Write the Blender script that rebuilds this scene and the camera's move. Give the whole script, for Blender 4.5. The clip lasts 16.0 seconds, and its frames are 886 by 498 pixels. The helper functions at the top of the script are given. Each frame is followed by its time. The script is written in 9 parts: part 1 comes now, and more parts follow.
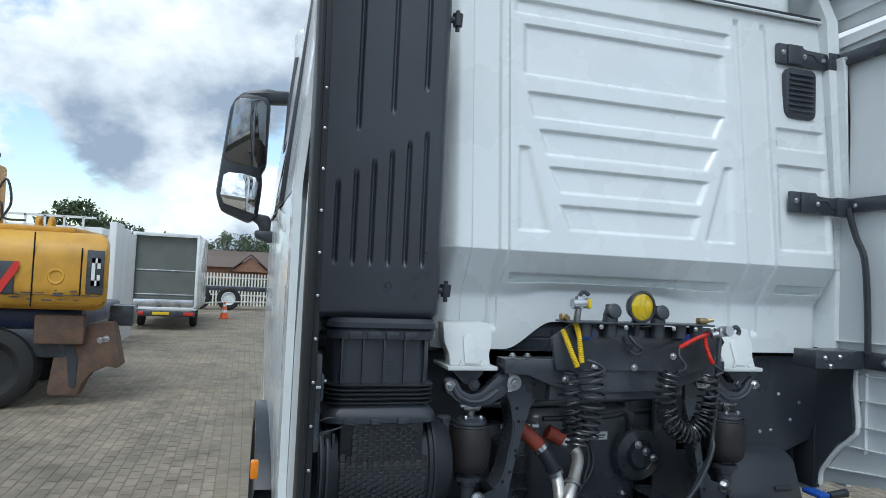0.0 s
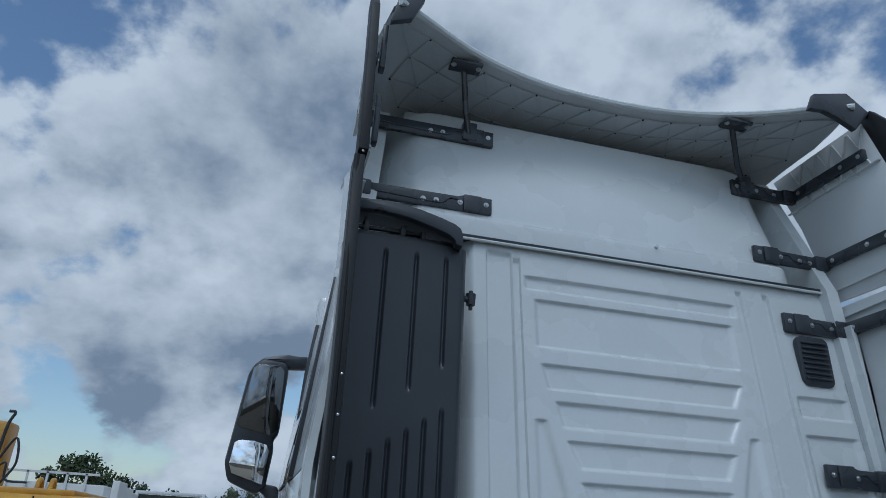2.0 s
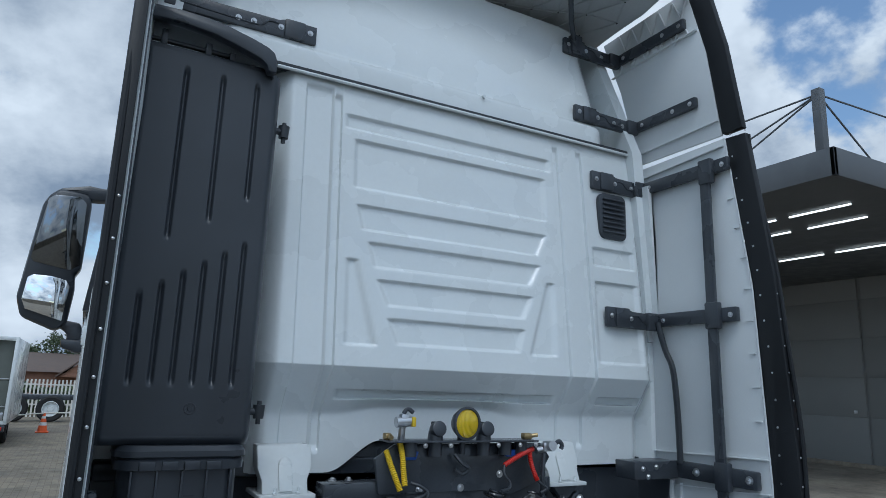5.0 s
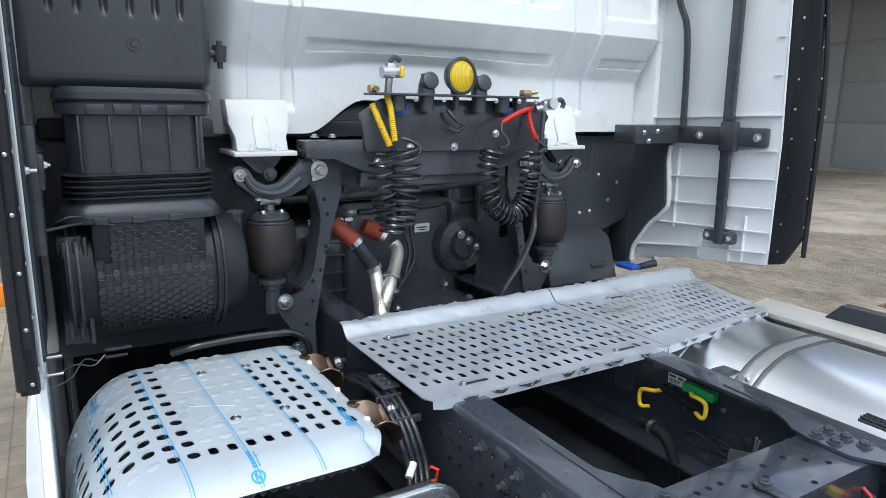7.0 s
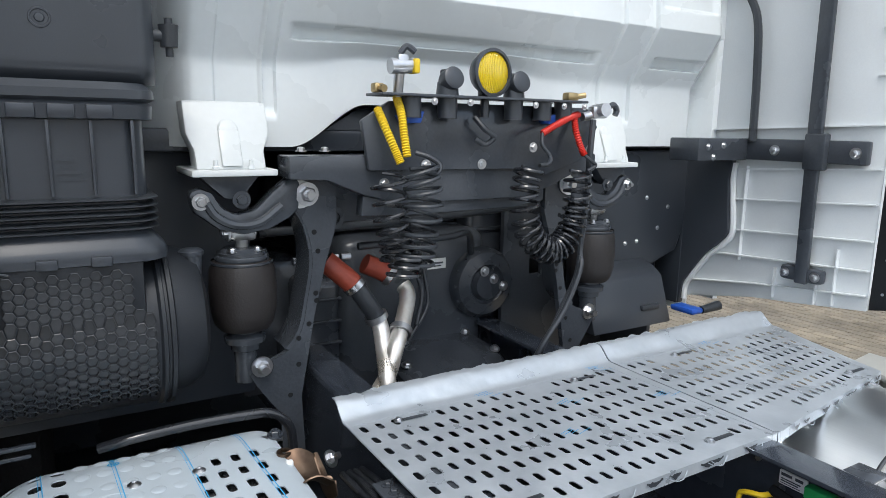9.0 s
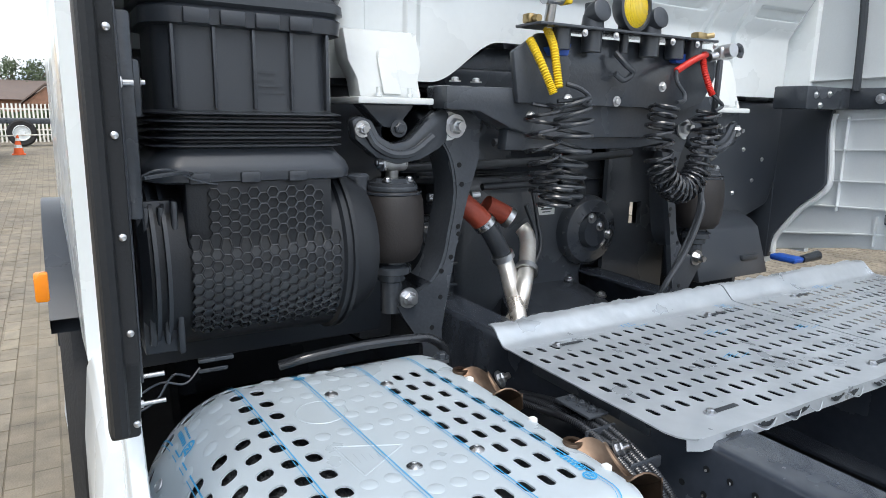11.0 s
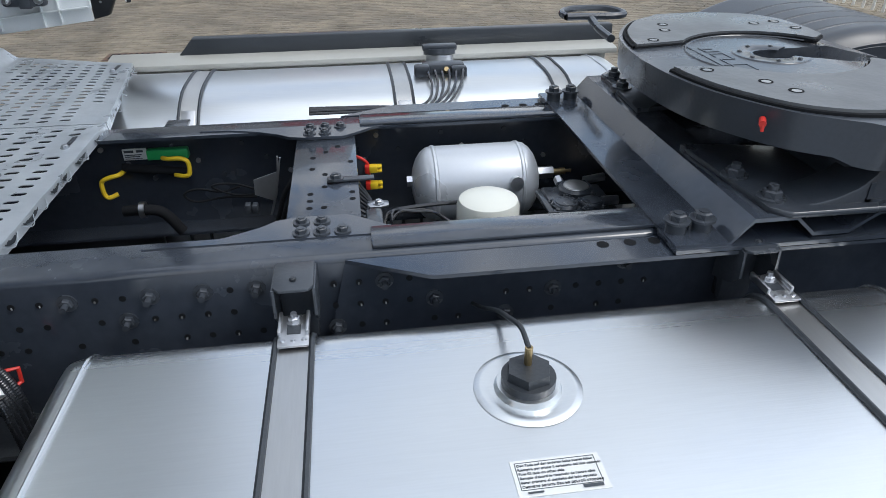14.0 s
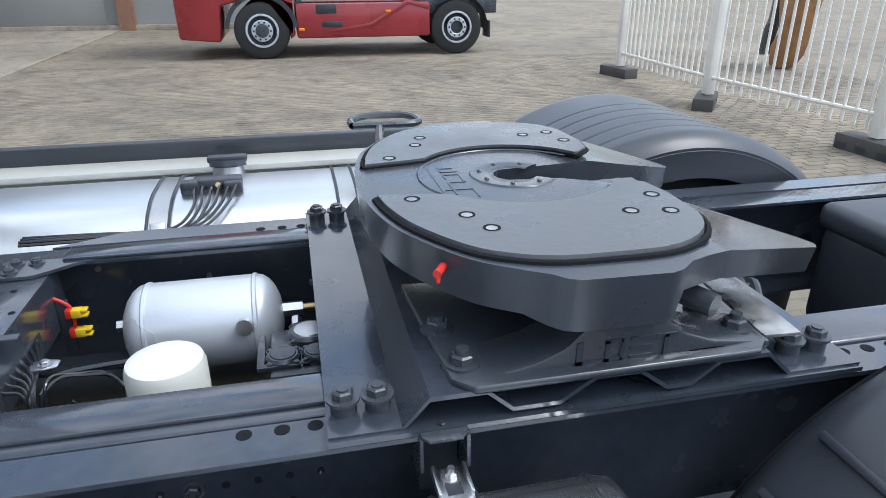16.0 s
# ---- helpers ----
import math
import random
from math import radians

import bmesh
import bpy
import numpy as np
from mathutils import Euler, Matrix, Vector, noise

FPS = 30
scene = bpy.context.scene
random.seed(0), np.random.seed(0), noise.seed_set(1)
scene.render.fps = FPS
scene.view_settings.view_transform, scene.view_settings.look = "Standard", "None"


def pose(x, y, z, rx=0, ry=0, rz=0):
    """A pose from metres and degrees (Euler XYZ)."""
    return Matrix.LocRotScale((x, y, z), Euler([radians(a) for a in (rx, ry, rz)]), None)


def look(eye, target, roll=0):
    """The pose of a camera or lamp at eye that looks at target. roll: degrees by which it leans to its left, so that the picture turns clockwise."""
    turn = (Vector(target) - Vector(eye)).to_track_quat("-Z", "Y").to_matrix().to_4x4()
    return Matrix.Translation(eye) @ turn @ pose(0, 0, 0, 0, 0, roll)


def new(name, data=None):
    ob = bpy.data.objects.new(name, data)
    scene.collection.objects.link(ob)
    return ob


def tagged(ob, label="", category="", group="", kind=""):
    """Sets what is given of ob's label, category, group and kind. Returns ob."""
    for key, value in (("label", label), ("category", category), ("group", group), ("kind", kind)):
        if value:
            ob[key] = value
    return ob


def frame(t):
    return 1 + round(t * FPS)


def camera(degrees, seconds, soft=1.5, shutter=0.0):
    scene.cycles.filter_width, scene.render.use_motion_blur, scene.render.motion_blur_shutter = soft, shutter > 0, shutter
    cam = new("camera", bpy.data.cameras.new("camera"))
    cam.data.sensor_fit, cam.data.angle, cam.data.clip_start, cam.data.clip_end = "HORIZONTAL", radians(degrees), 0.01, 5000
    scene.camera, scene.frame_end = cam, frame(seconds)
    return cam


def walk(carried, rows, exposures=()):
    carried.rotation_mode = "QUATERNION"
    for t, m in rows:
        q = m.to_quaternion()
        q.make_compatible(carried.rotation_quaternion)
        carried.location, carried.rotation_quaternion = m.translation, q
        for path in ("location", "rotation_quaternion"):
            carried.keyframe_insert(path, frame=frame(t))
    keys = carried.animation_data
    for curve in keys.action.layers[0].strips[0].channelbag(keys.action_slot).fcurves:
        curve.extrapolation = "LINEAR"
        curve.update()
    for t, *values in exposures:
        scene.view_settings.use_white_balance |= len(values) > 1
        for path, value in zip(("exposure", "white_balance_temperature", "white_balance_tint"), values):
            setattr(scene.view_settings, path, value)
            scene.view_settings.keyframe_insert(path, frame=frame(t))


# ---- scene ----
cam = camera(67.9, 16.0, 0.5)
PATH = [
    (0, (-1.42, -2.18, 1.893), (-0.854, -0.263, 1.978), 2.6),
    (0.2, (-1.413, -2.2, 1.909), (-0.872, -0.284, 2.098), 2.4),
    (0.5, (-1.431, -2.182, 1.924), (-0.895, -0.284, 2.256), 2.5),
    (1, (-1.437, -2.196, 1.951), (-0.932, -0.333, 2.477), 2.5),
    (1.5, (-1.431, -2.199, 1.983), (-0.958, -0.381, 2.67), 2.6),
    (2, (-1.421, -2.211, 1.986), (-0.982, -0.433, 2.79), 2.9),
    (2.5, (-1.392, -2.222, 1.99), (-0.962, -0.465, 2.844), 3.2),
    (3, (-1.362, -2.22, 1.986), (-0.811, -0.507, 2.86), 3.2),
    (3.2, (-1.352, -2.215, 1.985), (-0.712, -0.536, 2.863), 3.2),
    (5.3, (-1.254, -2.178, 1.93), (-0.313, -0.441, 2.244), 2.2),
    (5.5, (-1.24, -2.165, 1.9), (-0.294, -0.422, 2.153), 1.9),
    (6, (-1.219, -2.113, 1.847), (-0.249, -0.364, 1.901), 1.8),
    (6.1, (-1.219, -2.098, 1.828), (-0.244, -0.352, 1.838), 1.7),
    (6.3, (-1.218, -2.066, 1.768), (-0.225, -0.331, 1.697), 1.2),
    (6.5, (-1.205, -2.026, 1.732), (-0.204, -0.305, 1.551), 1.0),
    (7, (-1.179, -1.903, 1.706), (-0.175, -0.224, 1.288), 0.9),
    (7.5, (-1.054, -1.673, 1.747), (-0.034, -0.014, 1.294), 1.0),
    (8, (-0.946, -1.501, 1.744), (0.073, 0.161, 1.299), 0.8),
    (8.2, (-0.921, -1.448, 1.736), (0.101, 0.216, 1.306), 0.9),
    (10.3, (-1.244, -1.397, 1.594), (-0.254, 0.315, 1.294), 1.2),
    (10.5, (-1.289, -1.369, 1.601), (-0.3, 0.34, 1.285), 1.4),
    (11, (-1.306, -1.274, 1.534), (-0.303, 0.409, 1.13), 1.1),
    (11.5, (-1.246, -1.195, 1.503), (-0.082, 0.32, 0.911), 0.5),
    (12, (-1.264, -1.195, 1.493), (0.222, -0.1, 0.724), 0.4),
    (12.5, (-1.307, -1.196, 1.5), (0.347, -0.551, 0.577), -0.0),
    (12.8, (-1.33, -1.211, 1.511), (0.368, -0.778, 0.546), -0.7),
    (13, (-1.347, -1.214, 1.525), (0.373, -0.934, 0.544), -0.9),
    (13.5, (-1.381, -1.226, 1.558), (0.346, -1.262, 0.55), -0.6),
    (14, (-1.415, -1.284, 1.61), (0.291, -1.524, 0.595), -0.3),
    (14.5, (-1.455, -1.43, 1.639), (0.264, -1.792, 0.682), -0.4),
    (15, (-1.426, -1.589, 1.627), (0.345, -2.009, 0.799), -0.5),
    (15.5, (-1.308, -1.739, 1.605), (0.48, -2.159, 0.813), -0.4),
    (16, (-1.204, -1.837, 1.604), (0.588, -2.239, 0.815), -0.1),
]
EXPOSURES = [(0, -0.05, 6000), (0.5, -0.36, 6000), (1, -0.6, 5850), (1.5, -0.9, 5700), (2, -1.08, 5450), (3.2, -1.05, 5400), (5.3, -0.45, 5650), (5.5, -0.3, 5700), (6.0, 0.0, 6000), (6.5, 0.2, 6250), (7, 0.58, 6300), (8.2, 0.53, 6550), (10.3, 0.68, 6600), (11.5, 0.72, 6600), (12.0, 0.72, 6600), (12.5, 0.45, 6600), (13.0, 0.18, 6400), (14.0, 0.2, 6350), (15.0, 0.06, 6150), (16, 0.65, 6100)]
walk(cam, [(t, look(eye, target, roll)) for t, eye, target, roll in PATH], [(t, e, k, 5 if t < 6.3 else 10) for t, e, k in EXPOSURES])

# ---- world, sun, exposure ----
V = Vector
world = bpy.data.worlds.new("sky")
scene.world = world
world.use_nodes = True
wn, wl = world.node_tree.nodes, world.node_tree.links
wn.clear()


def wnode(kind, **values):
    n = wn.new(kind)
    for key, value in values.items():
        n.inputs[key].default_value = value
    return n


sky = wn.new("ShaderNodeTexSky")
sky.sky_type, sky.sun_disc = "NISHITA", False
sky.sun_elevation, sky.sun_rotation = radians(56), radians(205)
sky.air_density, sky.dust_density = 1.2, 1.0
coord = wn.new("ShaderNodeTexCoord")
split = wn.new("ShaderNodeSeparateXYZ")
wl.new(coord.outputs["Generated"], split.inputs[0])
lift = wn.new("ShaderNodeMath")
lift.operation = "MAXIMUM"
wl.new(split.outputs["Z"], lift.inputs[0])
lift.inputs[1].default_value = 0.0
lift2 = wn.new("ShaderNodeMath")
wl.new(lift.outputs[0], lift2.inputs[0])
lift2.inputs[1].default_value = 0.75
div = wn.new("ShaderNodeVectorMath")
div.operation = "DIVIDE"
wl.new(coord.outputs["Generated"], div.inputs[0])
wl.new(lift2.outputs[0], div.inputs[1])
cover = wnode("ShaderNodeTexNoise", Scale=3.9, Detail=15.0, Roughness=0.54, Distortion=0.0)
wl.new(div.outputs[0], cover.inputs["Vector"])
# broad cloud banks and gaps: direction, cosine reach, cover, brightness
BANKS = (
    ((0.26, 0.71, 0.65), 0.016, 0.06, 0.12), ((0.50, 0.60, 0.63), 0.03, 0.12, 0.02), ((-0.07, 0.79, 0.61), 0.007, -0.10, 0.0), ((-0.36, 0.75, 0.55), 0.008, -0.04, 0.0),
    ((-0.20, 0.92, 0.34), 0.014, 0.05, -0.02), ((-0.31, 0.85, 0.42), 0.005, 0.05, 0.10), ((-0.20, 0.97, 0.13), 0.004, 0.04, 0.06), ((-0.28, 0.94, 0.22), 0.004, -0.09, 0.0), ((0.33, 0.58, 0.745), 0.003, -0.14, 0.0),
)
unit = wn.new("ShaderNodeVectorMath")
unit.operation = "NORMALIZE"
wl.new(coord.outputs["Generated"], unit.inputs[0])
cover_out, tone_bias = cover.outputs[0], None
for way, reach, more, lighter in BANKS:
    dot = wn.new("ShaderNodeVectorMath")
    dot.operation = "DOT_PRODUCT"
    wl.new(unit.outputs[0], dot.inputs[0])
    dot.inputs[1].default_value = V(way).normalized()
    near = wn.new("ShaderNodeMapRange")
    near.interpolation_type = "SMOOTHSTEP"
    near.inputs["From Min"].default_value, near.inputs["From Max"].default_value = 1 - 2.2 * reach, 1.0
    wl.new(dot.outputs["Value"], near.inputs[0])
    for amount, channel in ((more, 0), (lighter, 1)):
        if amount:
            add = wn.new("ShaderNodeMath")
            add.operation = "MULTIPLY_ADD"
            wl.new(near.outputs[0], add.inputs[0])
            add.inputs[1].default_value = amount
            if channel == 0:
                wl.new(cover_out, add.inputs[2])
                cover_out = add.outputs[0]
            else:
                if tone_bias is None:
                    add.inputs[2].default_value = 0.0
                else:
                    wl.new(tone_bias, add.inputs[2])
                tone_bias = add.outputs[0]
mask = wn.new("ShaderNodeMapRange")
mask.interpolation_type = "SMOOTHSTEP"
mask.inputs["From Min"].default_value, mask.inputs["From Max"].default_value = 0.398, 0.474
wl.new(cover_out, mask.inputs[0])
shade = wnode("ShaderNodeTexNoise", Scale=4.6, Detail=10.0, Roughness=0.52, Distortion=0.0)
shift = wn.new("ShaderNodeVectorMath")
wl.new(div.outputs[0], shift.inputs[0])
shift.inputs[1].default_value = (4.3, 1.7, 0.6)
wl.new(shift.outputs[0], shade.inputs["Vector"])
tone = wn.new("ShaderNodeValToRGB")
tone.color_ramp.elements[0].position, tone.color_ramp.elements[0].color = 0.36, (0.41, 0.49, 0.61, 1)
tone.color_ramp.elements[1].position, tone.color_ramp.elements[1].color = 0.76, (1.24, 1.27, 1.31, 1)
tone.color_ramp.elements.new(0.56).color = (0.87, 0.92, 0.99, 1)
# cloud tops catch the light: compare the cover with that a little higher up
higher = wn.new("ShaderNodeVectorMath")
higher.operation = "MULTIPLY"
wl.new(div.outputs[0], higher.inputs[0])
higher.inputs[1].default_value = (0.95, 0.95, 1.05)
billow = [wnode("ShaderNodeTexNoise", Scale=3.9, Detail=7.0, Roughness=0.56, Distortion=0.0) for _ in range(2)]
wl.new(div.outputs[0], billow[0].inputs["Vector"])
wl.new(higher.outputs[0], billow[1].inputs["Vector"])
crest = wn.new("ShaderNodeMath")
crest.operation = "SUBTRACT"
wl.new(billow[0].outputs[0], crest.inputs[0])
wl.new(billow[1].outputs[0], crest.inputs[1])
relief = wn.new("ShaderNodeMath")
relief.operation = "MULTIPLY_ADD"
wl.new(crest.outputs[0], relief.inputs[0])
relief.inputs[1].default_value = 1.3
wl.new(shade.outputs[0], relief.inputs[2])
core = wn.new("ShaderNodeMapRange")
core.inputs["From Min"].default_value, core.inputs["From Max"].default_value = 0.50, 0.72
core.inputs["To Min"].default_value, core.inputs["To Max"].default_value = 0.08, -0.18
wl.new(cover.outputs[0], core.inputs[0])
weight = wn.new("ShaderNodeMath")
wl.new(relief.outputs[0], weight.inputs[0])
wl.new(core.outputs[0], weight.inputs[1])
heap = wn.new("ShaderNodeMath")
wl.new(weight.outputs[0], heap.inputs[0])
wl.new(tone_bias, heap.inputs[1])
wl.new(heap.outputs[0], tone.inputs[0])
blue = wn.new("ShaderNodeVectorMath")
blue.operation = "SCALE"
wl.new(sky.outputs[0], blue.inputs[0])
blue.inputs["Scale"].default_value = 0.21
mix = wn.new("ShaderNodeMix")
mix.data_type = "RGBA"
wl.new(mask.outputs[0], mix.inputs["Factor"])
wl.new(blue.outputs[0], mix.inputs["A"])
wl.new(tone.outputs[0], mix.inputs["B"])
# added brightening of the unseen sky round the sun, for more daylight
glow_dot = wn.new("ShaderNodeVectorMath")
glow_dot.operation = "DOT_PRODUCT"
wl.new(unit.outputs[0], glow_dot.inputs[0])
glow_dot.inputs[1].default_value = V((-3, -7, 11.5)).normalized()
glow = wn.new("ShaderNodeMapRange")
glow.interpolation_type = "SMOOTHSTEP"
glow.inputs["From Min"].default_value, glow.inputs["From Max"].default_value = 0.55, 1.0
glow.inputs["To Min"].default_value, glow.inputs["To Max"].default_value = 1.0, 1.8
wl.new(glow_dot.outputs["Value"], glow.inputs[0])
lit = wn.new("ShaderNodeVectorMath")
lit.operation = "SCALE"
wl.new(mix.outputs["Result"], lit.inputs[0])
wl.new(glow.outputs[0], lit.inputs["Scale"])
back = wnode("ShaderNodeBackground", Strength=0.95)
wl.new(lit.outputs[0], back.inputs["Color"])
wl.new(back.outputs[0], wn.new("ShaderNodeOutputWorld").inputs[0])

sun = new("sun", bpy.data.lights.new("sun", "SUN"))
sun.data.energy, sun.data.angle, sun.data.color = 1.2, radians(22), (1.0, 0.96, 0.9)
sun.matrix_world = look((-3, -7, 11.5), (0, 0, 0))


# ---- materials ----
def material(name, color, rough=0.5, metal=0.0, vary=0.12, grain=60.0, bump=0.05, blotch=3.0, coat=0.0, second=None, stretch=(1, 1, 1), random_tone=0.0, rough_vary=0.12, amount=0.5, spec=0.5):
    """A surface with a base colour that drifts at two scales, a fine relief and uneven gloss."""
    m = bpy.data.materials.new(name)
    m.use_nodes = True
    nodes, links = m.node_tree.nodes, m.node_tree.links
    b = nodes["Principled BSDF"]
    b.inputs["Metallic"].default_value = metal
    b.inputs["Coat Weight"].default_value = coat
    b.inputs["Coat Roughness"].default_value = 0.08
    b.inputs["Specular IOR Level"].default_value = spec
    tc, mp = nodes.new("ShaderNodeTexCoord"), nodes.new("ShaderNodeMapping")
    mp.inputs["Scale"].default_value = stretch
    links.new(tc.outputs["Object"], mp.inputs[0])
    big, fine = nodes.new("ShaderNodeTexNoise"), nodes.new("ShaderNodeTexNoise")
    big.inputs["Scale"].default_value, big.inputs["Detail"].default_value = blotch, 6.0
    fine.inputs["Scale"].default_value, fine.inputs["Detail"].default_value = grain, 3.0
    for n in (big, fine):
        links.new(mp.outputs[0], n.inputs["Vector"])
    total = nodes.new("ShaderNodeMath")
    total.operation = "MULTIPLY_ADD"
    links.new(fine.outputs[0], total.inputs[0])
    total.inputs[1].default_value = 0.35
    links.new(big.outputs[0], total.inputs[2])
    ramp = nodes.new("ShaderNodeValToRGB")
    other = second or tuple(c * (1 - vary) for c in color)
    ramp.color_ramp.elements[0].position, ramp.color_ramp.elements[0].color = max(0.0, amount), (*other, 1)
    ramp.color_ramp.elements[1].position, ramp.color_ramp.elements[1].color = min(1.0, amount + 0.35), (*color, 1)
    links.new(total.outputs[0], ramp.inputs[0])
    out = ramp.outputs[0]
    if random_tone:
        info, hsv = nodes.new("ShaderNodeObjectInfo"), nodes.new("ShaderNodeHueSaturation")
        geo, add = nodes.new("ShaderNodeNewGeometry"), nodes.new("ShaderNodeMath")
        links.new(info.outputs["Random"], add.inputs[0])
        links.new(geo.outputs["Random Per Island"], add.inputs[1])
        span = nodes.new("ShaderNodeMapRange")
        span.inputs["From Max"].default_value = 2.0
        span.inputs["To Min"].default_value, span.inputs["To Max"].default_value = 1 - random_tone, 1 + random_tone
        links.new(add.outputs[0], span.inputs[0])
        links.new(span.outputs[0], hsv.inputs["Value"])
        links.new(out, hsv.inputs["Color"])
        out = hsv.outputs[0]
    links.new(out, b.inputs["Base Color"])
    gloss = nodes.new("ShaderNodeMapRange")
    gloss.inputs["From Min"].default_value, gloss.inputs["From Max"].default_value = 0.3, 0.7
    gloss.inputs["To Min"].default_value, gloss.inputs["To Max"].default_value = max(0.02, rough - rough_vary), min(1.0, rough + rough_vary)
    links.new(big.outputs[0], gloss.inputs[0])
    links.new(gloss.outputs[0], b.inputs["Roughness"])
    if bump:
        relief = nodes.new("ShaderNodeBump")
        relief.inputs["Strength"].default_value, relief.inputs["Distance"].default_value = bump, 0.01
        links.new(fine.outputs[0], relief.inputs["Height"])
        links.new(relief.outputs[0], b.inputs["Normal"])
    return m


WHITE = material("white_paint", (0.72, 0.76, 0.77), 0.28, coat=0.5, vary=0.05, bump=0.0, rough_vary=0.05)
INNER = material("white_moulding", (0.68, 0.71, 0.72), 0.5, vary=0.08, bump=0.02, grain=200)
LINING = material("grey_moulding", (0.58, 0.61, 0.63), 0.6, vary=0.12, bump=0.05)
BLACK = material("black_plastic", (0.042, 0.049, 0.060), 0.34, vary=0.25, bump=0.03, grain=350, rough_vary=0.08)
FRAME = material("frame_paint", (0.042, 0.051, 0.067), 0.20, vary=0.3, bump=0.03, grain=40, blotch=5, coat=0.6)
STEELPAINT = material("black_steel", (0.054, 0.062, 0.074), 0.27, vary=0.3, bump=0.06, grain=120)
EDGING = material("edge_rubber", (0.016, 0.018, 0.021), 0.5, vary=0.3, bump=0.08, grain=180, spec=0.3)
RUBBER = material("rubber", (0.036, 0.042, 0.050), 0.38, vary=0.3, bump=0.1, grain=180)
BROWNRUBBER = material("brown_rubber", (0.021, 0.018, 0.018), 0.6, vary=0.3, bump=0.08, grain=160)
TYRE = material("tyre_rubber", (0.022, 0.022, 0.023), 0.8, vary=0.4, bump=0.2, grain=90)
FILM = material("filmed_steel", (0.48, 0.545, 0.595), 0.34, vary=0.08, bump=0.05, grain=14, blotch=6, metal=0.15)
DECKFILM = material("filmed_aluminium", (0.47, 0.51, 0.55), 0.34, metal=0.4, vary=0.2, bump=0.14, grain=25, blotch=9, second=(0.38, 0.42, 0.46))
ALU = material("brushed_aluminium", (0.76, 0.785, 0.80), 0.31, metal=1.0, vary=0.08, bump=0.02, grain=300, blotch=2.2, stretch=(1, 0.05, 1), rough_vary=0.07)
STRAP = material("strap_steel", (0.60, 0.60, 0.59), 0.34, metal=1.0, vary=0.12, bump=0.02, grain=200, stretch=(0.1, 1, 1))
WEAVE = material("woven_insulation", (0.10, 0.105, 0.115), 0.55, vary=0.6, bump=0.5, grain=260, blotch=60, second=(0.02, 0.022, 0.026), stretch=(1, 0.25, 1))
STEEL = material("stainless_pipe", (0.88, 0.86, 0.83), 0.34, metal=0.75, vary=0.2, bump=0.0, blotch=10, second=(0.72, 0.66, 0.58))
ZINC = material("zinc", (0.62, 0.63, 0.65), 0.32, metal=1.0, vary=0.2, bump=0.03)
SILVER = material("silver_paint", (0.56, 0.59, 0.63), 0.36, metal=0.35, vary=0.06, bump=0.02, grain=160)
BRASS = material("brass", (0.50, 0.38, 0.20), 0.36, metal=1.0, vary=0.2)
STAINED = material("heat_stained_steel", (0.20, 0.14, 0.10), 0.42, metal=0.9, vary=0.5, second=(0.10, 0.065, 0.045), blotch=14)
SILICONE = material("red_silicone", (0.32, 0.055, 0.03), 0.5, vary=0.3, bump=0.1, grain=100)
YELLOW = material("yellow_plastic", (0.75, 0.52, 0.02), 0.45, vary=0.12, bump=0.03)
REDPL = material("red_plastic", (0.60, 0.03, 0.02), 0.42, vary=0.15, bump=0.03)
GREEN = material("green_plastic", (0.02, 0.36, 0.10), 0.45, vary=0.15)
BLUEPL = material("blue_plastic", (0.02, 0.09, 0.42), 0.4, vary=0.15)
BLUEINK = material("blue_print", (0.04, 0.36, 0.68), 0.45, vary=0.1, bump=0.0)
GREYINK = material("grey_print", (0.36, 0.42, 0.48), 0.5, vary=0.1, bump=0.0)
DARKINK = material("dark_print", (0.05, 0.06, 0.07), 0.5, vary=0.1, bump=0.0)
STICKER = material("white_sticker", (0.72, 0.73, 0.72), 0.5, vary=0.05, bump=0.0)
CREAM = material("white_cartridge", (0.74, 0.75, 0.68), 0.42, vary=0.05, bump=0.02)
SIDE = material("cream_sill", (0.40, 0.40, 0.37), 0.4, vary=0.08, bump=0.02)
PLATE = material("fifth_wheel_top", (0.105, 0.110, 0.115), 0.32, vary=0.3, second=(0.085, 0.09, 0.095), bump=0.06, grain=60, blotch=7)
CAST = material("cast_iron_paint", (0.040, 0.047, 0.058), 0.27, vary=0.3, bump=0.05, grain=140, coat=0.25)
GREASY = material("greasy_metal", (0.46, 0.46, 0.45), 0.32, metal=0.7, vary=0.5, second=(0.22, 0.22, 0.22), bump=0.15, grain=30, blotch=24)
HOSE = material("glossy_black_hose", (0.016, 0.018, 0.022), 0.24, vary=0.2, bump=0.02, grain=120, coat=0.4)
MOUNTWHITE = material("mount_white_paint", (0.64, 0.67, 0.67), 0.38, vary=0.08, bump=0.02)
COMB = material("comb_plastic", (0.023, 0.026, 0.031), 0.24, coat=0.25, vary=0.25, bump=0.05, grain=300, rough_vary=0.06)
# near-black that paints in the shade of holes, gaps and the deep bay
SHADEBLACK = material("shade_black", (0.012, 0.013, 0.015), 0.8, vary=0.2, bump=0.0, spec=0.12)
HOUSING = material("filter_housing_plastic", (0.018, 0.021, 0.026), 0.46, vary=0.25, bump=0.06, grain=260, spec=0.35)
NAVY = material("navy_paint", (0.018, 0.030, 0.085), 0.4, vary=0.3)
ORANGE = material("orange_lens", (0.85, 0.25, 0.01), 0.25, vary=0.1, bump=0.0)
MIRROR = material("mirror_glass", (0.85, 0.87, 0.88), 0.04, metal=1.0, vary=0.02, bump=0.0, rough_vary=0.01)
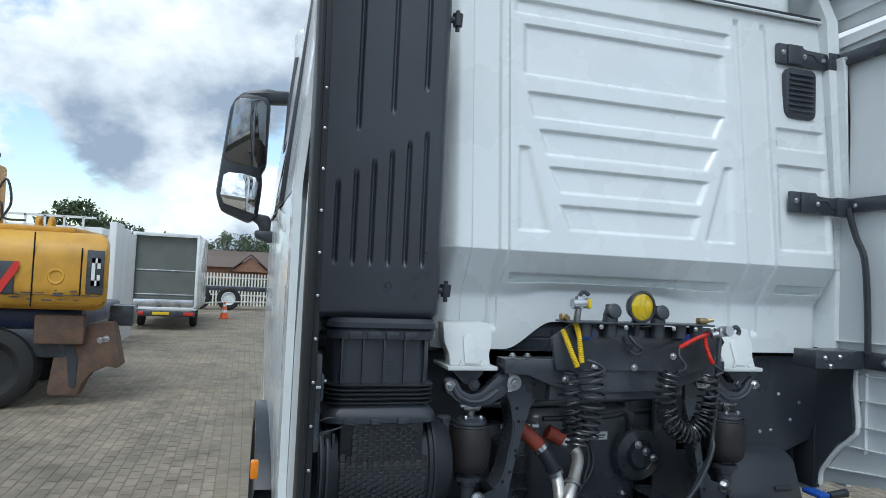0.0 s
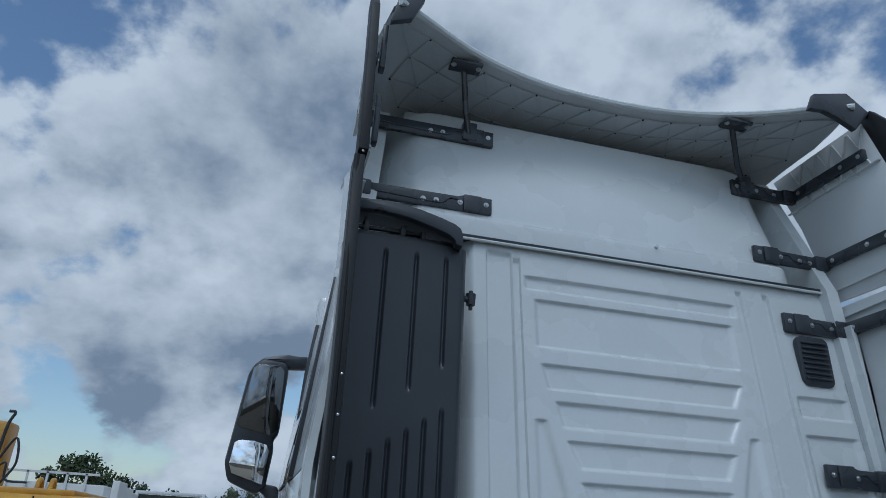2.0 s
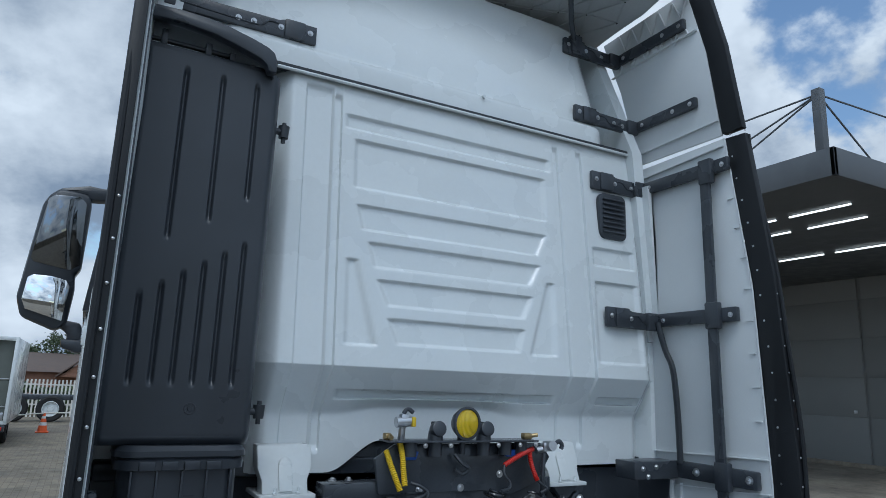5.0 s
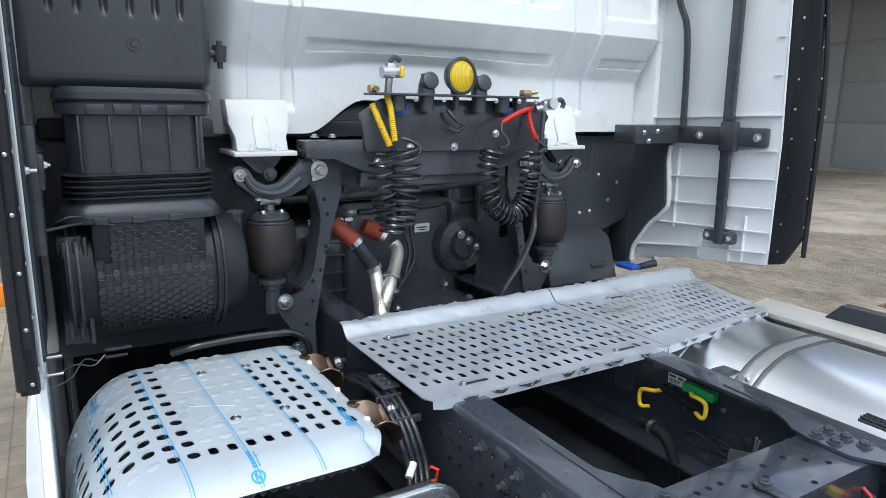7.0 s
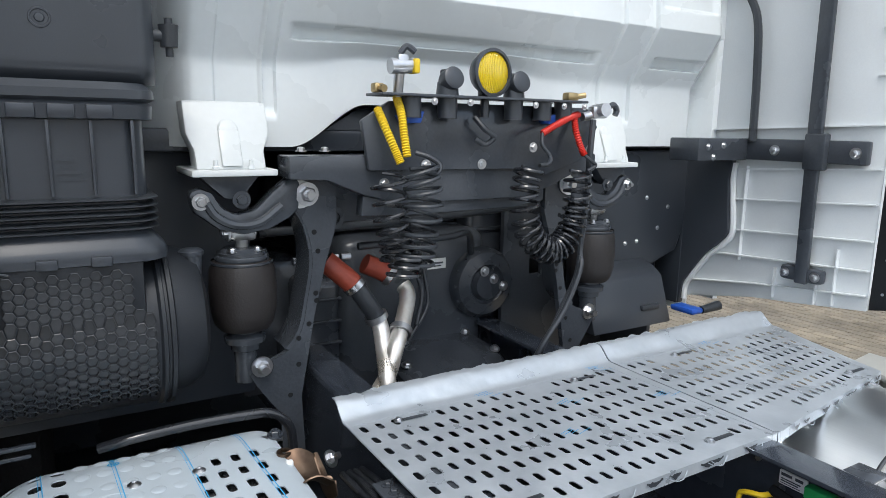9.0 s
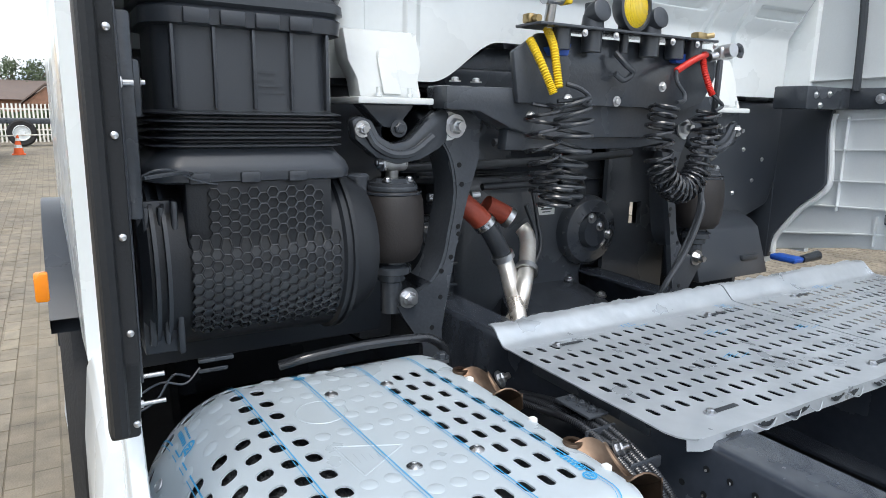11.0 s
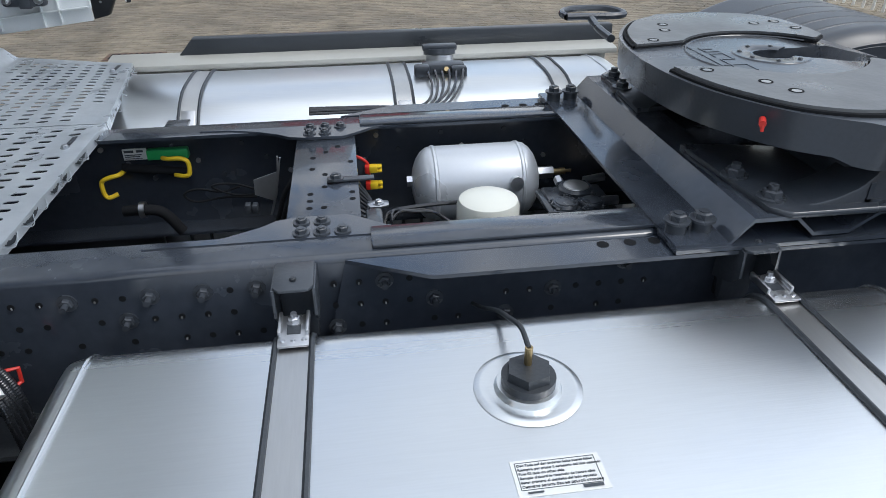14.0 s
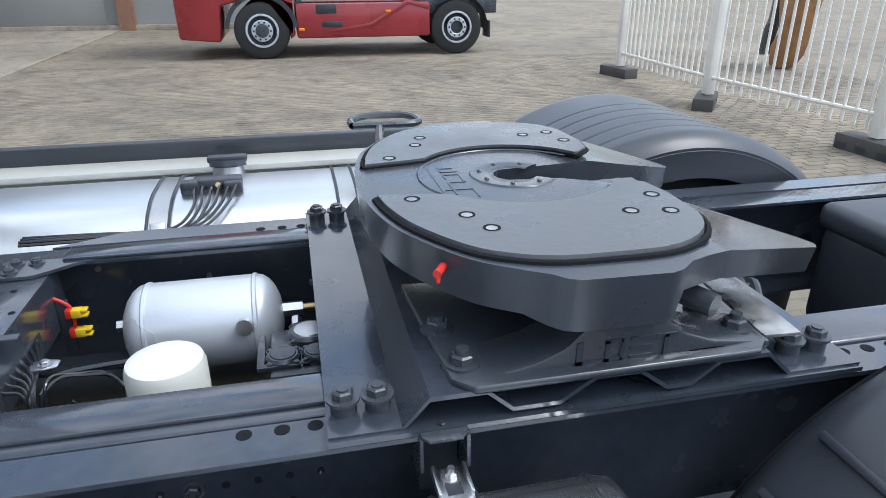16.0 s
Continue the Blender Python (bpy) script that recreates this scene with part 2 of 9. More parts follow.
# colour dimmed to stand in for a dark reflection in the main glass
DIMMIRROR = material("dimmed_mirror_glass", (0.20, 0.21, 0.22), 0.05, metal=1.0, vary=0.05, bump=0.0, rough_vary=0.02)
GLASS = material("dark_glass", (0.02, 0.025, 0.03), 0.05, vary=0.1, bump=0.0, rough_vary=0.02, spec=0.8)
PAVER = material("paver", (0.275, 0.242, 0.192), 0.85, vary=0.3, bump=0.35, grain=110, blotch=1.6, second=(0.205, 0.182, 0.148), random_tone=0.26)


def weathered(m):
    """Sand drifts and dark damp stains over the ground, metres across, with a shape of their own."""
    nodes, links = m.node_tree.nodes, m.node_tree.links
    b = nodes["Principled BSDF"]
    geo = nodes.new("ShaderNodeNewGeometry")
    out = b.inputs["Base Color"].links[0].from_socket
    for scale, detail, lo, hi, dark, light in ((0.33, 8.0, 0.38, 0.62, (0.80, 0.79, 0.78), (1.08, 1.06, 1.0)), (1.9, 10.0, 0.34, 0.50, (0.70, 0.69, 0.68), (1.0, 1.0, 1.0)), (7.0, 6.0, 0.35, 0.65, (0.86, 0.86, 0.86), (1.10, 1.08, 1.04))):
        n, r, mul = nodes.new("ShaderNodeTexNoise"), nodes.new("ShaderNodeValToRGB"), nodes.new("ShaderNodeMix")
        n.inputs["Scale"].default_value, n.inputs["Detail"].default_value, n.inputs["Roughness"].default_value = scale, detail, 0.6
        links.new(geo.outputs["Position"], n.inputs["Vector"])
        links.new(n.outputs[0], r.inputs[0])
        r.color_ramp.elements[0].position, r.color_ramp.elements[0].color = lo, (*dark, 1)
        r.color_ramp.elements[1].position, r.color_ramp.elements[1].color = hi, (*light, 1)
        mul.data_type, mul.blend_type = "RGBA", "MULTIPLY"
        mul.inputs["Factor"].default_value = 1.0
        links.new(out, mul.inputs["A"])
        links.new(r.outputs[0], mul.inputs["B"])
        out = mul.outputs["Result"]
    links.new(out, b.inputs["Base Color"])


weathered(PAVER)
CONCRETE = material("concrete", (0.36, 0.325, 0.275), 0.85, vary=0.25, bump=0.25, grain=45, blotch=0.8)
weathered(CONCRETE)
ROOFGREY = material("dark_grey_cladding", (0.12, 0.13, 0.14), 0.5, vary=0.15)
DOORGREY = material("grey_door_panel", (0.26, 0.265, 0.26), 0.5, vary=0.08, bump=0.03, blotch=1.0)
REDPAINT = material("red_paint", (0.30, 0.025, 0.03), 0.3, coat=0.4, vary=0.2, bump=0.0, blotch=1.5)
DIGGER = material("yellow_paint", (0.62, 0.34, 0.04), 0.42, vary=0.2, second=(0.48, 0.25, 0.035), bump=0.05, blotch=4)
OLDORANGE = material("worn_orange_paint", (0.34, 0.17, 0.05), 0.6, vary=0.4, second=(0.20, 0.10, 0.045), bump=0.2, grain=40, blotch=6)
RUST = material("rusty_steel", (0.16, 0.095, 0.062), 0.75, vary=0.5, second=(0.085, 0.058, 0.045), bump=0.3, grain=50, blotch=9)
FENCE = material("fence_paint", (0.78, 0.76, 0.70), 0.5, vary=0.12, bump=0.05)
BLOCK = material("recycled_block", (0.085, 0.082, 0.078), 0.85, vary=0.3, bump=0.3, grain=40)
CONE = material("cone_orange", (0.80, 0.13, 0.03), 0.55, vary=0.1)
LEAF = material("leaves", (0.075, 0.105, 0.04), 0.6, vary=0.4, second=(0.03, 0.05, 0.02), bump=0.2, grain=8, blotch=1.5, random_tone=0.3)
BARK = material("bark", (0.10, 0.08, 0.06), 0.9, vary=0.4, bump=0.5)
BRICK = material("house_brick", (0.28, 0.15, 0.10), 0.85, vary=0.25, bump=0.3, grain=12)
ROOFTILE = material("roof_tile", (0.155, 0.115, 0.095), 0.8, vary=0.3, bump=0.4, grain=6)
VANINSIDE = material("van_lining", (0.13, 0.145, 0.13), 0.6, vary=0.2)


def milky(name, color):
    """A thin sheet that lets daylight through."""
    m = bpy.data.materials.new(name)
    m.use_nodes = True
    nodes, links = m.node_tree.nodes, m.node_tree.links
    b, t, mixer = nodes["Principled BSDF"], nodes.new("ShaderNodeBsdfTranslucent"), nodes.new("ShaderNodeMixShader")
    b.inputs["Base Color"].default_value = t.inputs["Color"].default_value = (*color, 1)
    mixer.inputs[0].default_value = 0.6
    links.new(b.outputs[0], mixer.inputs[1])
    links.new(t.outputs[0], mixer.inputs[2])
    links.new(mixer.outputs[0], nodes["Material Output"].inputs["Surface"])
    return m


MILKY = milky("milky_roof_sheet", (0.85, 0.87, 0.82))


def glowing(name, color, strength):
    m = bpy.data.materials.new(name)
    m.use_nodes = True
    b = m.node_tree.nodes["Principled BSDF"]
    b.inputs["Base Color"].default_value = (*color, 1)
    b.inputs["Emission Color"].default_value, b.inputs["Emission Strength"].default_value = (*color, 1), strength
    return m


TUBE = glowing("lit_tube", (1.0, 0.97, 0.92), 3.0)


def lens_material():
    m = material("yellow_lens", (0.80, 0.56, 0.01), 0.12, vary=0.15, bump=0.0, coat=0.6)
    nodes, links = m.node_tree.nodes, m.node_tree.links
    wave = nodes.new("ShaderNodeTexWave")
    wave.inputs["Scale"].default_value = 55.0
    relief = nodes.new("ShaderNodeBump")
    relief.inputs["Strength"].default_value, relief.inputs["Distance"].default_value = 0.5, 0.01
    tc = nodes.new("ShaderNodeTexCoord")
    links.new(tc.outputs["Object"], wave.inputs["Vector"])
    links.new(wave.outputs[1], relief.inputs["Height"])
    links.new(relief.outputs[0], nodes["Principled BSDF"].inputs["Normal"])
    return m


LENS = lens_material()


# ---- building helpers ----
def thing(name, base, label, category, group="", kind=""):
    ob = new(name)
    ob.empty_display_size = 0.05
    ob.location = base
    return tagged(ob, label, category, group, kind)


def settle(ob, parent):
    if parent is not None:
        ob.parent = parent
        if parent.type == "EMPTY":
            ob.matrix_parent_inverse = Matrix.Translation(-parent.location)
    return ob


def finish(bm, angle=38):
    bmesh.ops.recalc_face_normals(bm, faces=bm.faces)
    limit = radians(angle)
    for f in bm.faces:
        f.smooth = True
    for e in bm.edges:
        e.smooth = len(e.link_faces) == 2 and e.calc_face_angle(0) < limit


def part(name, bm, mat, parent=None, label="", angle=38):
    finish(bm, angle)
    me = bpy.data.meshes.new(name)
    bm.to_mesh(me)
    bm.free()
    me.materials.append(mat)
    ob = settle(new(name, me), parent)
    if label:
        ob["label"] = label
    return ob


def lone(name, bm, mat, label, category, group="", kind="", angle=38):
    return tagged(part(name, bm, mat, None, "", angle), label, category, group, kind)


def box(bm, x0, x1, y0, y1, z0, z1, bevel=0.0, turn=None, seg=2):
    r = bmesh.ops.create_cube(bm, size=1.0)
    vs = r["verts"]
    mid = V(((x0 + x1) / 2, (y0 + y1) / 2, (z0 + z1) / 2))
    for v in vs:
        v.co = V((v.co.x * (x1 - x0), v.co.y * (y1 - y0), v.co.z * (z1 - z0)))
        if turn is not None:
            v.co = turn @ v.co
        v.co += mid
    if bevel:
        es = list({e for v in vs for e in v.link_edges})
        bmesh.ops.bevel(bm, geom=es, offset=bevel, segments=seg, affect="EDGES", profile=0.5)
    return bm


def ring_frame(d):
    d = V(d).normalized()
    a = d.orthogonal().normalized()
    return d, a, d.cross(a)


def cyl(bm, p0, p1, r0, r1=None, seg=20, caps=True):
    r1 = r0 if r1 is None else r1
    p0, p1 = V(p0), V(p1)
    d, a, b = ring_frame(p1 - p0)
    rings = []
    for p, r in ((p0, r0), (p1, r1)):
        rings.append([bm.verts.new(p + (a * math.cos(t) + b * math.sin(t)) * r) for t in (2 * math.pi * i / seg for i in range(seg))])
    for i in range(seg):
        j = (i + 1) % seg
        bm.faces.new((rings[0][i], rings[0][j], rings[1][j], rings[1][i]))
    if caps:
        bm.faces.new(rings[0][::-1])
        bm.faces.new(rings[1])
    return bm


def lathe(bm, origin, axis, profile, seg=28, a0=0.0, a1=2 * math.pi, up=None):
    """Turn a profile of (along, radius) about an axis through origin."""
    d = V(axis).normalized()
    a = (V(up) - d * d.dot(V(up))).normalized() if up else d.orthogonal().normalized()
    b = d.cross(a)
    full = abs(a1 - a0 - 2 * math.pi) < 1e-6
    n = seg if full else seg + 1
    rows = []
    for s, r in profile:
        if r < 1e-6 and full:
            rows.append([bm.verts.new(V(origin) + d * s)])
        else:
            rows.append([bm.verts.new(V(origin) + d * s + (a * math.cos(t) + b * math.sin(t)) * r) for t in (a0 + (a1 - a0) * i / seg for i in range(n))])
    for p, q in zip(rows, rows[1:]):
        for i in range(seg):
            j = (i + 1) % n if full else i + 1
            if len(p) == 1 and len(q) == 1:
                continue
            if len(p) == 1:
                bm.faces.new((p[0], q[j], q[i]))
            elif len(q) == 1:
                bm.faces.new((p[i], p[j], q[0]))
            else:
                bm.faces.new((p[i], p[j], q[j], q[i]))
    return bm


def smooth_path(points, n=8):
    """Catmull-Rom through the points."""
    p = [V(q) for q in points]
    p = [p[0] * 2 - p[1]] + p + [p[-1] * 2 - p[-2]]
    out = []
    for i in range(1, len(p) - 2):
        for k in range(n):
            t = k / n
            a, b, c, d = p[i - 1], p[i], p[i + 1], p[i + 2]
            out.append(0.5 * (2 * b + (c - a) * t + (2 * a - 5 * b + 4 * c - d) * t * t + (3 * b - a - 3 * c + d) * t ** 3))
    out.append(p[-2])
    return out


def sweep(bm, points, r, seg=10, caps=True, ridge=0.0):
    """A tube along points; ridge makes it corrugated."""
    pts = [V(q) for q in points]
    rings, side = [], None
    for i, p in enumerate(pts):
        d = (pts[min(i + 1, len(pts) - 1)] - pts[max(i - 1, 0)]).normalized()
        side = d.orthogonal() if side is None else side - d * d.dot(side)
        side.normalize()
        b = d.cross(side)
        rr = r + (ridge if ridge and i % 2 else 0.0)
        rings.append([bm.verts.new(p + (side * math.cos(t) + b * math.sin(t)) * rr) for t in (2 * math.pi * k / seg for k in range(seg))])
    for p, q in zip(rings, rings[1:]):
        for i in range(seg):
            j = (i + 1) % seg
            bm.faces.new((p[i], p[j], q[j], q[i]))
    if caps:
        bm.faces.new(rings[0][::-1])
        bm.faces.new(rings[-1])
    return bm


def prism(bm, outline, axis, lo, hi, bevel=0.0):
    """A flat outline pushed along an axis. Outline coordinates are the other two axes, in order."""
    i = "xyz".index(axis)

    def at(p, s):
        q = list(p)
        q.insert(i, s)
        return V(q)
    a, b = [bm.verts.new(at(p, lo)) for p in outline], [bm.verts.new(at(p, hi)) for p in outline]
    n = len(outline)
    fs = [bm.faces.new(a[::-1]), bm.faces.new(b)]
    fs += [bm.faces.new((a[k], a[(k + 1) % n], b[(k + 1) % n], b[k])) for k in range(n)]
    bmesh.ops.recalc_face_normals(bm, faces=fs)
    if bevel:
        es = list({e for v in a + b for e in v.link_edges})
        bmesh.ops.bevel(bm, geom=es, offset=bevel, segments=2, affect="EDGES", profile=0.5)
    return bm


def sheet(bm, us, vs, f):
    """A grid of points f(u, v)."""
    rows = [[bm.verts.new(f(u, v)) for u in us] for v in vs]
    for p, q in zip(rows, rows[1:]):
        for i in range(len(us) - 1):
            bm.faces.new((p[i], p[i + 1], q[i + 1], q[i]))
    return bm


def spaced(a, b, n):
    return [a + (b - a) * i / n for i in range(n + 1)]


def soft(x, a, b):
    t = min(1.0, max(0.0, (x - a) / (b - a)))
    return t * t * (3 - 2 * t)


def pad(x, lo, hi, e):
    return soft(x, lo - e, lo + e) * (1 - soft(x, hi - e, hi + e))


BOLTS = {}


def bolt(parent, p, way, r=0.011, mat=None, washer=True, stud=0.0, name="bolt"):
    """A hexagon head on a washer, with the thread's end showing."""
    mat = mat or ZINC
    key = (round(r, 4), mat.name, washer, stud)
    if key not in BOLTS:
        bm = bmesh.new()
        if washer:
            cyl(bm, (0, 0, -0.001), (0, 0, r * 0.22), r * 1.5, seg=20)
        cyl(bm, (0, 0, r * 0.2), (0, 0, r * 0.85), r, seg=6)
        cyl(bm, (0, 0, r * 0.85), (0, 0, r * 1.0), r, r * 0.82, seg=6)
        cyl(bm, (0, 0, r * 0.95), (0, 0, r * 1.15 + stud), r * 0.55, seg=12)
        finish(bm)
        me = bpy.data.meshes.new(name)
        bm.to_mesh(me)
        bm.free()
        me.materials.append(mat)
        BOLTS[key] = me
    ob = new(name, BOLTS[key])
    ob.matrix_basis = Matrix.Translation(p) @ V(way).to_track_quat("Z", "Y").to_matrix().to_4x4()
    return settle(ob, parent)


def bars(parent, origin, right, up, lines, mat, name="print"):
    """Unreadable print: thin bars, each (across, height, length, thickness)."""
    bm = bmesh.new()
    right, up = V(right).normalized(), V(up).normalized()
    out = right.cross(up)
    for a, h, length, thick in lines:
        o = V(origin) + right * a + up * h + out * 0.0012
        vs = [bm.verts.new(o + right * i * length + up * j * thick) for i, j in ((0, 0), (1, 0), (1, 1), (0, 1))]
        bm.faces.new(vs)
    return part(name, bm, mat, parent)


def writing(parent, text, origin, right, up, size, mat, lift=0.0015, name="lettering"):
    cu = bpy.data.curves.new(name, "FONT")
    cu.body, cu.size, cu.extrude = text, size, 0.0004
    tmp = bpy.data.objects.new(name, cu)
    me = bpy.data.meshes.new_from_object(tmp)
    bpy.data.objects.remove(tmp)
    right, up = V(right).normalized(), V(up).normalized()
    out = right.cross(up)
    m = Matrix((right, up, out)).transposed().to_4x4()
    m.translation = V(origin) + out * lift
    me.transform(m)
    me.materials.clear()
    me.materials.append(mat)
    return settle(new(name, me), parent)


# ---- truck cab ----
CAB = thing("truck_cab", (0, 0.9, 0.9), "tall white truck cab with ribbed rear wall", "truck cab")
# pressed troughs: top, bottom, then the two ends at the top and at the bottom
TROUGHS = (
    (3.048, 2.992, -0.430, 0.606, -0.430, 0.606), (2.942, 2.735, -0.388, 0.570, -0.388, 0.568), (2.657, 2.559, -0.374, 0.562, -0.350, 0.512),
    (2.505, 2.410, -0.322, 0.520, -0.296, 0.464), (2.355, 2.258, -0.282, 0.468, -0.236, 0.420), (2.202, 2.108, -0.234, 0.414, -0.196, 0.382),
    (2.428, 2.097, -0.410, -0.376, -0.412, -0.292), (2.430, 2.100, 0.562, 0.592, 0.452, 0.584),
    (2.642, 2.554, 0.852, 1.106, 0.852, 1.106), (2.470, 2.086, 0.850, 1.108, 0.842, 1.118),
)
FLUTES = (-0.470, 0.652, 0.800)


def wall_y(z):
    """The wall leans forward above its crease and slopes in below it."""
    return 0.178 + 0.10 * max(z - 2.01, 0.0) + 0.65 * min(max(2.01 - z, 0.0), 0.18)


def back_wall(x, z):
    y = wall_y(z)
    y += 0.17 * soft(-x, 0.655, 0.80) + 0.06 * soft(x, 1.12, 1.215)
    d = 0.0
    for z1, z0, a1, b1, a0, b0 in TROUGHS:
        k = min(1.0, max(0.0, (z - z0) / (z1 - z0)))
        xa, xb = a0 + (a1 - a0) * k, b0 + (b1 - b0) * k
        d -= 0.015 * soft(z, z0 - 0.014, z0 + 0.003) * (1 - soft(z, z1 - 0.010, z1 + 0.003)) * pad(x, xa, xb, 0.009)
    for gx in FLUTES:
        d -= 0.015 * pad(x, gx - 0.016, gx + 0.016, 0.0025) * pad(z, 1.70, 3.118, 0.012)
    d -= 0.013 * soft(x, -0.612, -0.602) * (1 - soft(x, -0.498, -0.490)) * pad(z, 1.70, 3.142, 0.012)
    d -= 0.030 * soft(z, 1.884, 1.890) * (1 - soft(z, 1.920, 1.925)) * (pad(x, -0.415, 0.60, 0.010) + pad(x, 0.875, 1.135, 0.010))
    arch = 0.115 * soft(x, -0.42, -0.20) * soft(-x, -0.46, -0.24)
    z = z + arch * min(1.0, max(0.0, (1.90 - z) / 0.285))
    return V((x, y - d, z))


bm = bmesh.new()
steps = (-0.014, -0.010, -0.006, -0.003, 0.0, 0.003, 0.006)
wall_x = sorted({round(q, 4) for q in spaced(-1.21, 1.235, 230)} | {round(g + d, 4) for g in FLUTES for d in (-0.022, -0.018, -0.014, -0.011, 0.011, 0.014, 0.018, 0.022)} | {round(g + d, 4) for g in (-0.607, -0.494) for d in (-0.006, -0.002, 0.002, 0.006)})
wall_z = sorted({round(q, 4) for q in spaced(1.615, 3.185, 150)} | {round(g + d, 4) for r in TROUGHS for g in r[:2] for d in steps} | {round(g + d, 4) for g in (1.885, 1.9235, 2.01) for d in steps})
sheet(bm, wall_x, wall_z, back_wall)
part("rear_wall", bm, WHITE, CAB, angle=60)


def roof_wall(u, v):
    # u runs round the back from side to side, v upwards
    half = 1.16
    x = u
    lean = 0.30 + 0.17 * soft(v, 0.0, 1.0)
    y = lean + 0.34 * max(0.0, (abs(u) - 0.90) / 0.22) ** 2
    top = 3.98 - 0.10 * soft(abs(u), 0.8, 1.2)
    z = 3.20 + (top - 3.20) * v
    y += 0.25 * max(0.0, (v - 0.93) / 0.07) ** 2
    y -= 0.022 * pad(v, -0.2, 0.125, 0.012)
    return V((x, y, z))


bm = bmesh.new()
sheet(bm, spaced(-1.20, 1.20, 110), spaced(0.0, 1.0, 60), roof_wall)
part("high_roof", bm, WHITE, CAB, "plain white raised roof panel", angle=60)
bm = bmesh.new()
box(bm, -0.98, 0.98, 0.55, 2.2, 3.2, 3.975, 0.02)
part("roof_shell", bm, WHITE, CAB)
bm = bmesh.new()
box(bm, -0.76, 1.17, 0.272, 0.33, 3.186, 3.197)
part("roof_seal", bm, RUBBER, CAB, "black rubber seam strip")
bm = bmesh.new()
sweep(bm, [(-0.74, 0.276, 3.178), (0.2, 0.272, 3.178), (1.14, 0.276, 3.178)], 0.0075, 8)
part("seam_bead", bm, WHITE, CAB, "glossy white seam bead")
bm = bmesh.new()
cyl(bm, (0.227, 0.27, 3.287), (0.227, 0.30, 3.287), 0.008, seg=12)
part("plug", bm, WHITE, CAB)


def lean_in(bm, sign):
    """The flank leans in towards the roof above the door handle."""
    for v in bm.verts:
        v.co.x -= sign * (0.085 * max(0.0, v.co.z - 2.2) + 0.06 * soft(v.co.y, 0.3, 1.9) * soft(v.co.z, 2.6, 3.4))


def cab_side(sign, name):
    low = [(0.24, 1.45), (0.24, 2.2), (2.28, 2.2), (2.35, 1.0), (1.78, 0.95), (1.68, 1.08), (1.42, 1.22), (0.92, 1.22), (0.66, 1.08), (0.56, 0.95), (0.34, 0.95)]
    top = [(0.24, 2.2), (0.24, 3.18), (0.5, 3.9), (1.9, 3.7), (2.25, 2.6), (2.28, 2.2)]
    for out, bevel in ((low, 0.012), (top, 0.0)):
        bm = bmesh.new()
        prism(bm, out, "x", min(sign * 1.205, sign * 1.272), max(sign * 1.205, sign * 1.272), bevel)
        for v in bm.verts:
            if abs(v.co.x) > 1.25 and v.co.y > 0.4:
                v.co.x += sign * 0.02 * soft(v.co.y, 0.4, 0.9)
        lean_in(bm, sign)
        part(name, bm, WHITE, CAB)


cab_side(-1, "side_panel")
cab_side(1, "side_panel")
bm = bmesh.new()
box(bm, -1.2, 1.2, 2.2, 2.35, 0.9, 3.5, 0.05)
part("front_shell", bm, WHITE, CAB)
bm = bmesh.new()
box(bm, -1.2, 1.2, 0.35, 2.2, 1.60, 1.66, 0.01)
part("floor_pan", bm, STEELPAINT, CAB)
# door window with its dark frame, on the left flank
bm = bmesh.new()
prism(bm, [(0.98, 2.2), (1.02, 3.0), (1.85, 3.05), (2.12, 2.5), (2.12, 2.2)], "x", -1.299, -1.271, 0.003)
lean_in(bm, -1)
part("door_window", bm, GLASS, CAB, "dark glossy door window")
bm = bmesh.new()
box(bm, -1.301, -1.271, 0.88, 0.96, 2.2, 3.15, 0.005)
lean_in(bm, -1)
part("window_pillar", bm, BLACK, CAB)
for y0, y1, z0, z1 in ((0.42, 0.9, 1.47, 1.83), (0.97, 2.05, 1.5, 2.15)):
    bm = bmesh.new()
    for a, b, c, d in ((y0, y1, z0, z0 + 0.006), (y0, y1, z1 - 0.006, z1), (y0, y0 + 0.006, z0, z1), (y1 - 0.006, y1, z0, z1)):
        box(bm, -1.2745, -1.271, a, b, c, d)
    part("panel_gap", bm, RUBBER, CAB)
bm = bmesh.new()
prism(bm, [(0.62, 2.05), (1.6, 2.22), (1.6, 2.26), (0.62, 2.12)], "x", -1.288, -1.272, 0.004)
part("side_crease", bm, WHITE, CAB)
# black air vent beside the upper bracket
vent = bmesh.new()
corner = [(cx + 0.035 * math.cos(radians(a)), cz + 0.035 * math.sin(radians(a))) for cx, cz, a0 in ((1.030, 2.892, 0), (0.925, 2.892, 90), (0.930, 2.728, 180), (1.032, 2.728, 270)) for a in range(a0, a0 + 91, 18)]
prism(vent, corner, "y", 0.236, 0.262, 0.004)
grille = part("vent", vent, BLACK, CAB, "black louvred vent grille")
for i in range(8):
    bm = bmesh.new()
    z = 2.722 + i * 0.0240
    box(bm, 0.910, 1.048, 0.226, 0.242, z, z + 0.009, 0.002, Euler((radians(-25), 0, 0)).to_matrix())
    part("slat", bm, BLACK, grille)
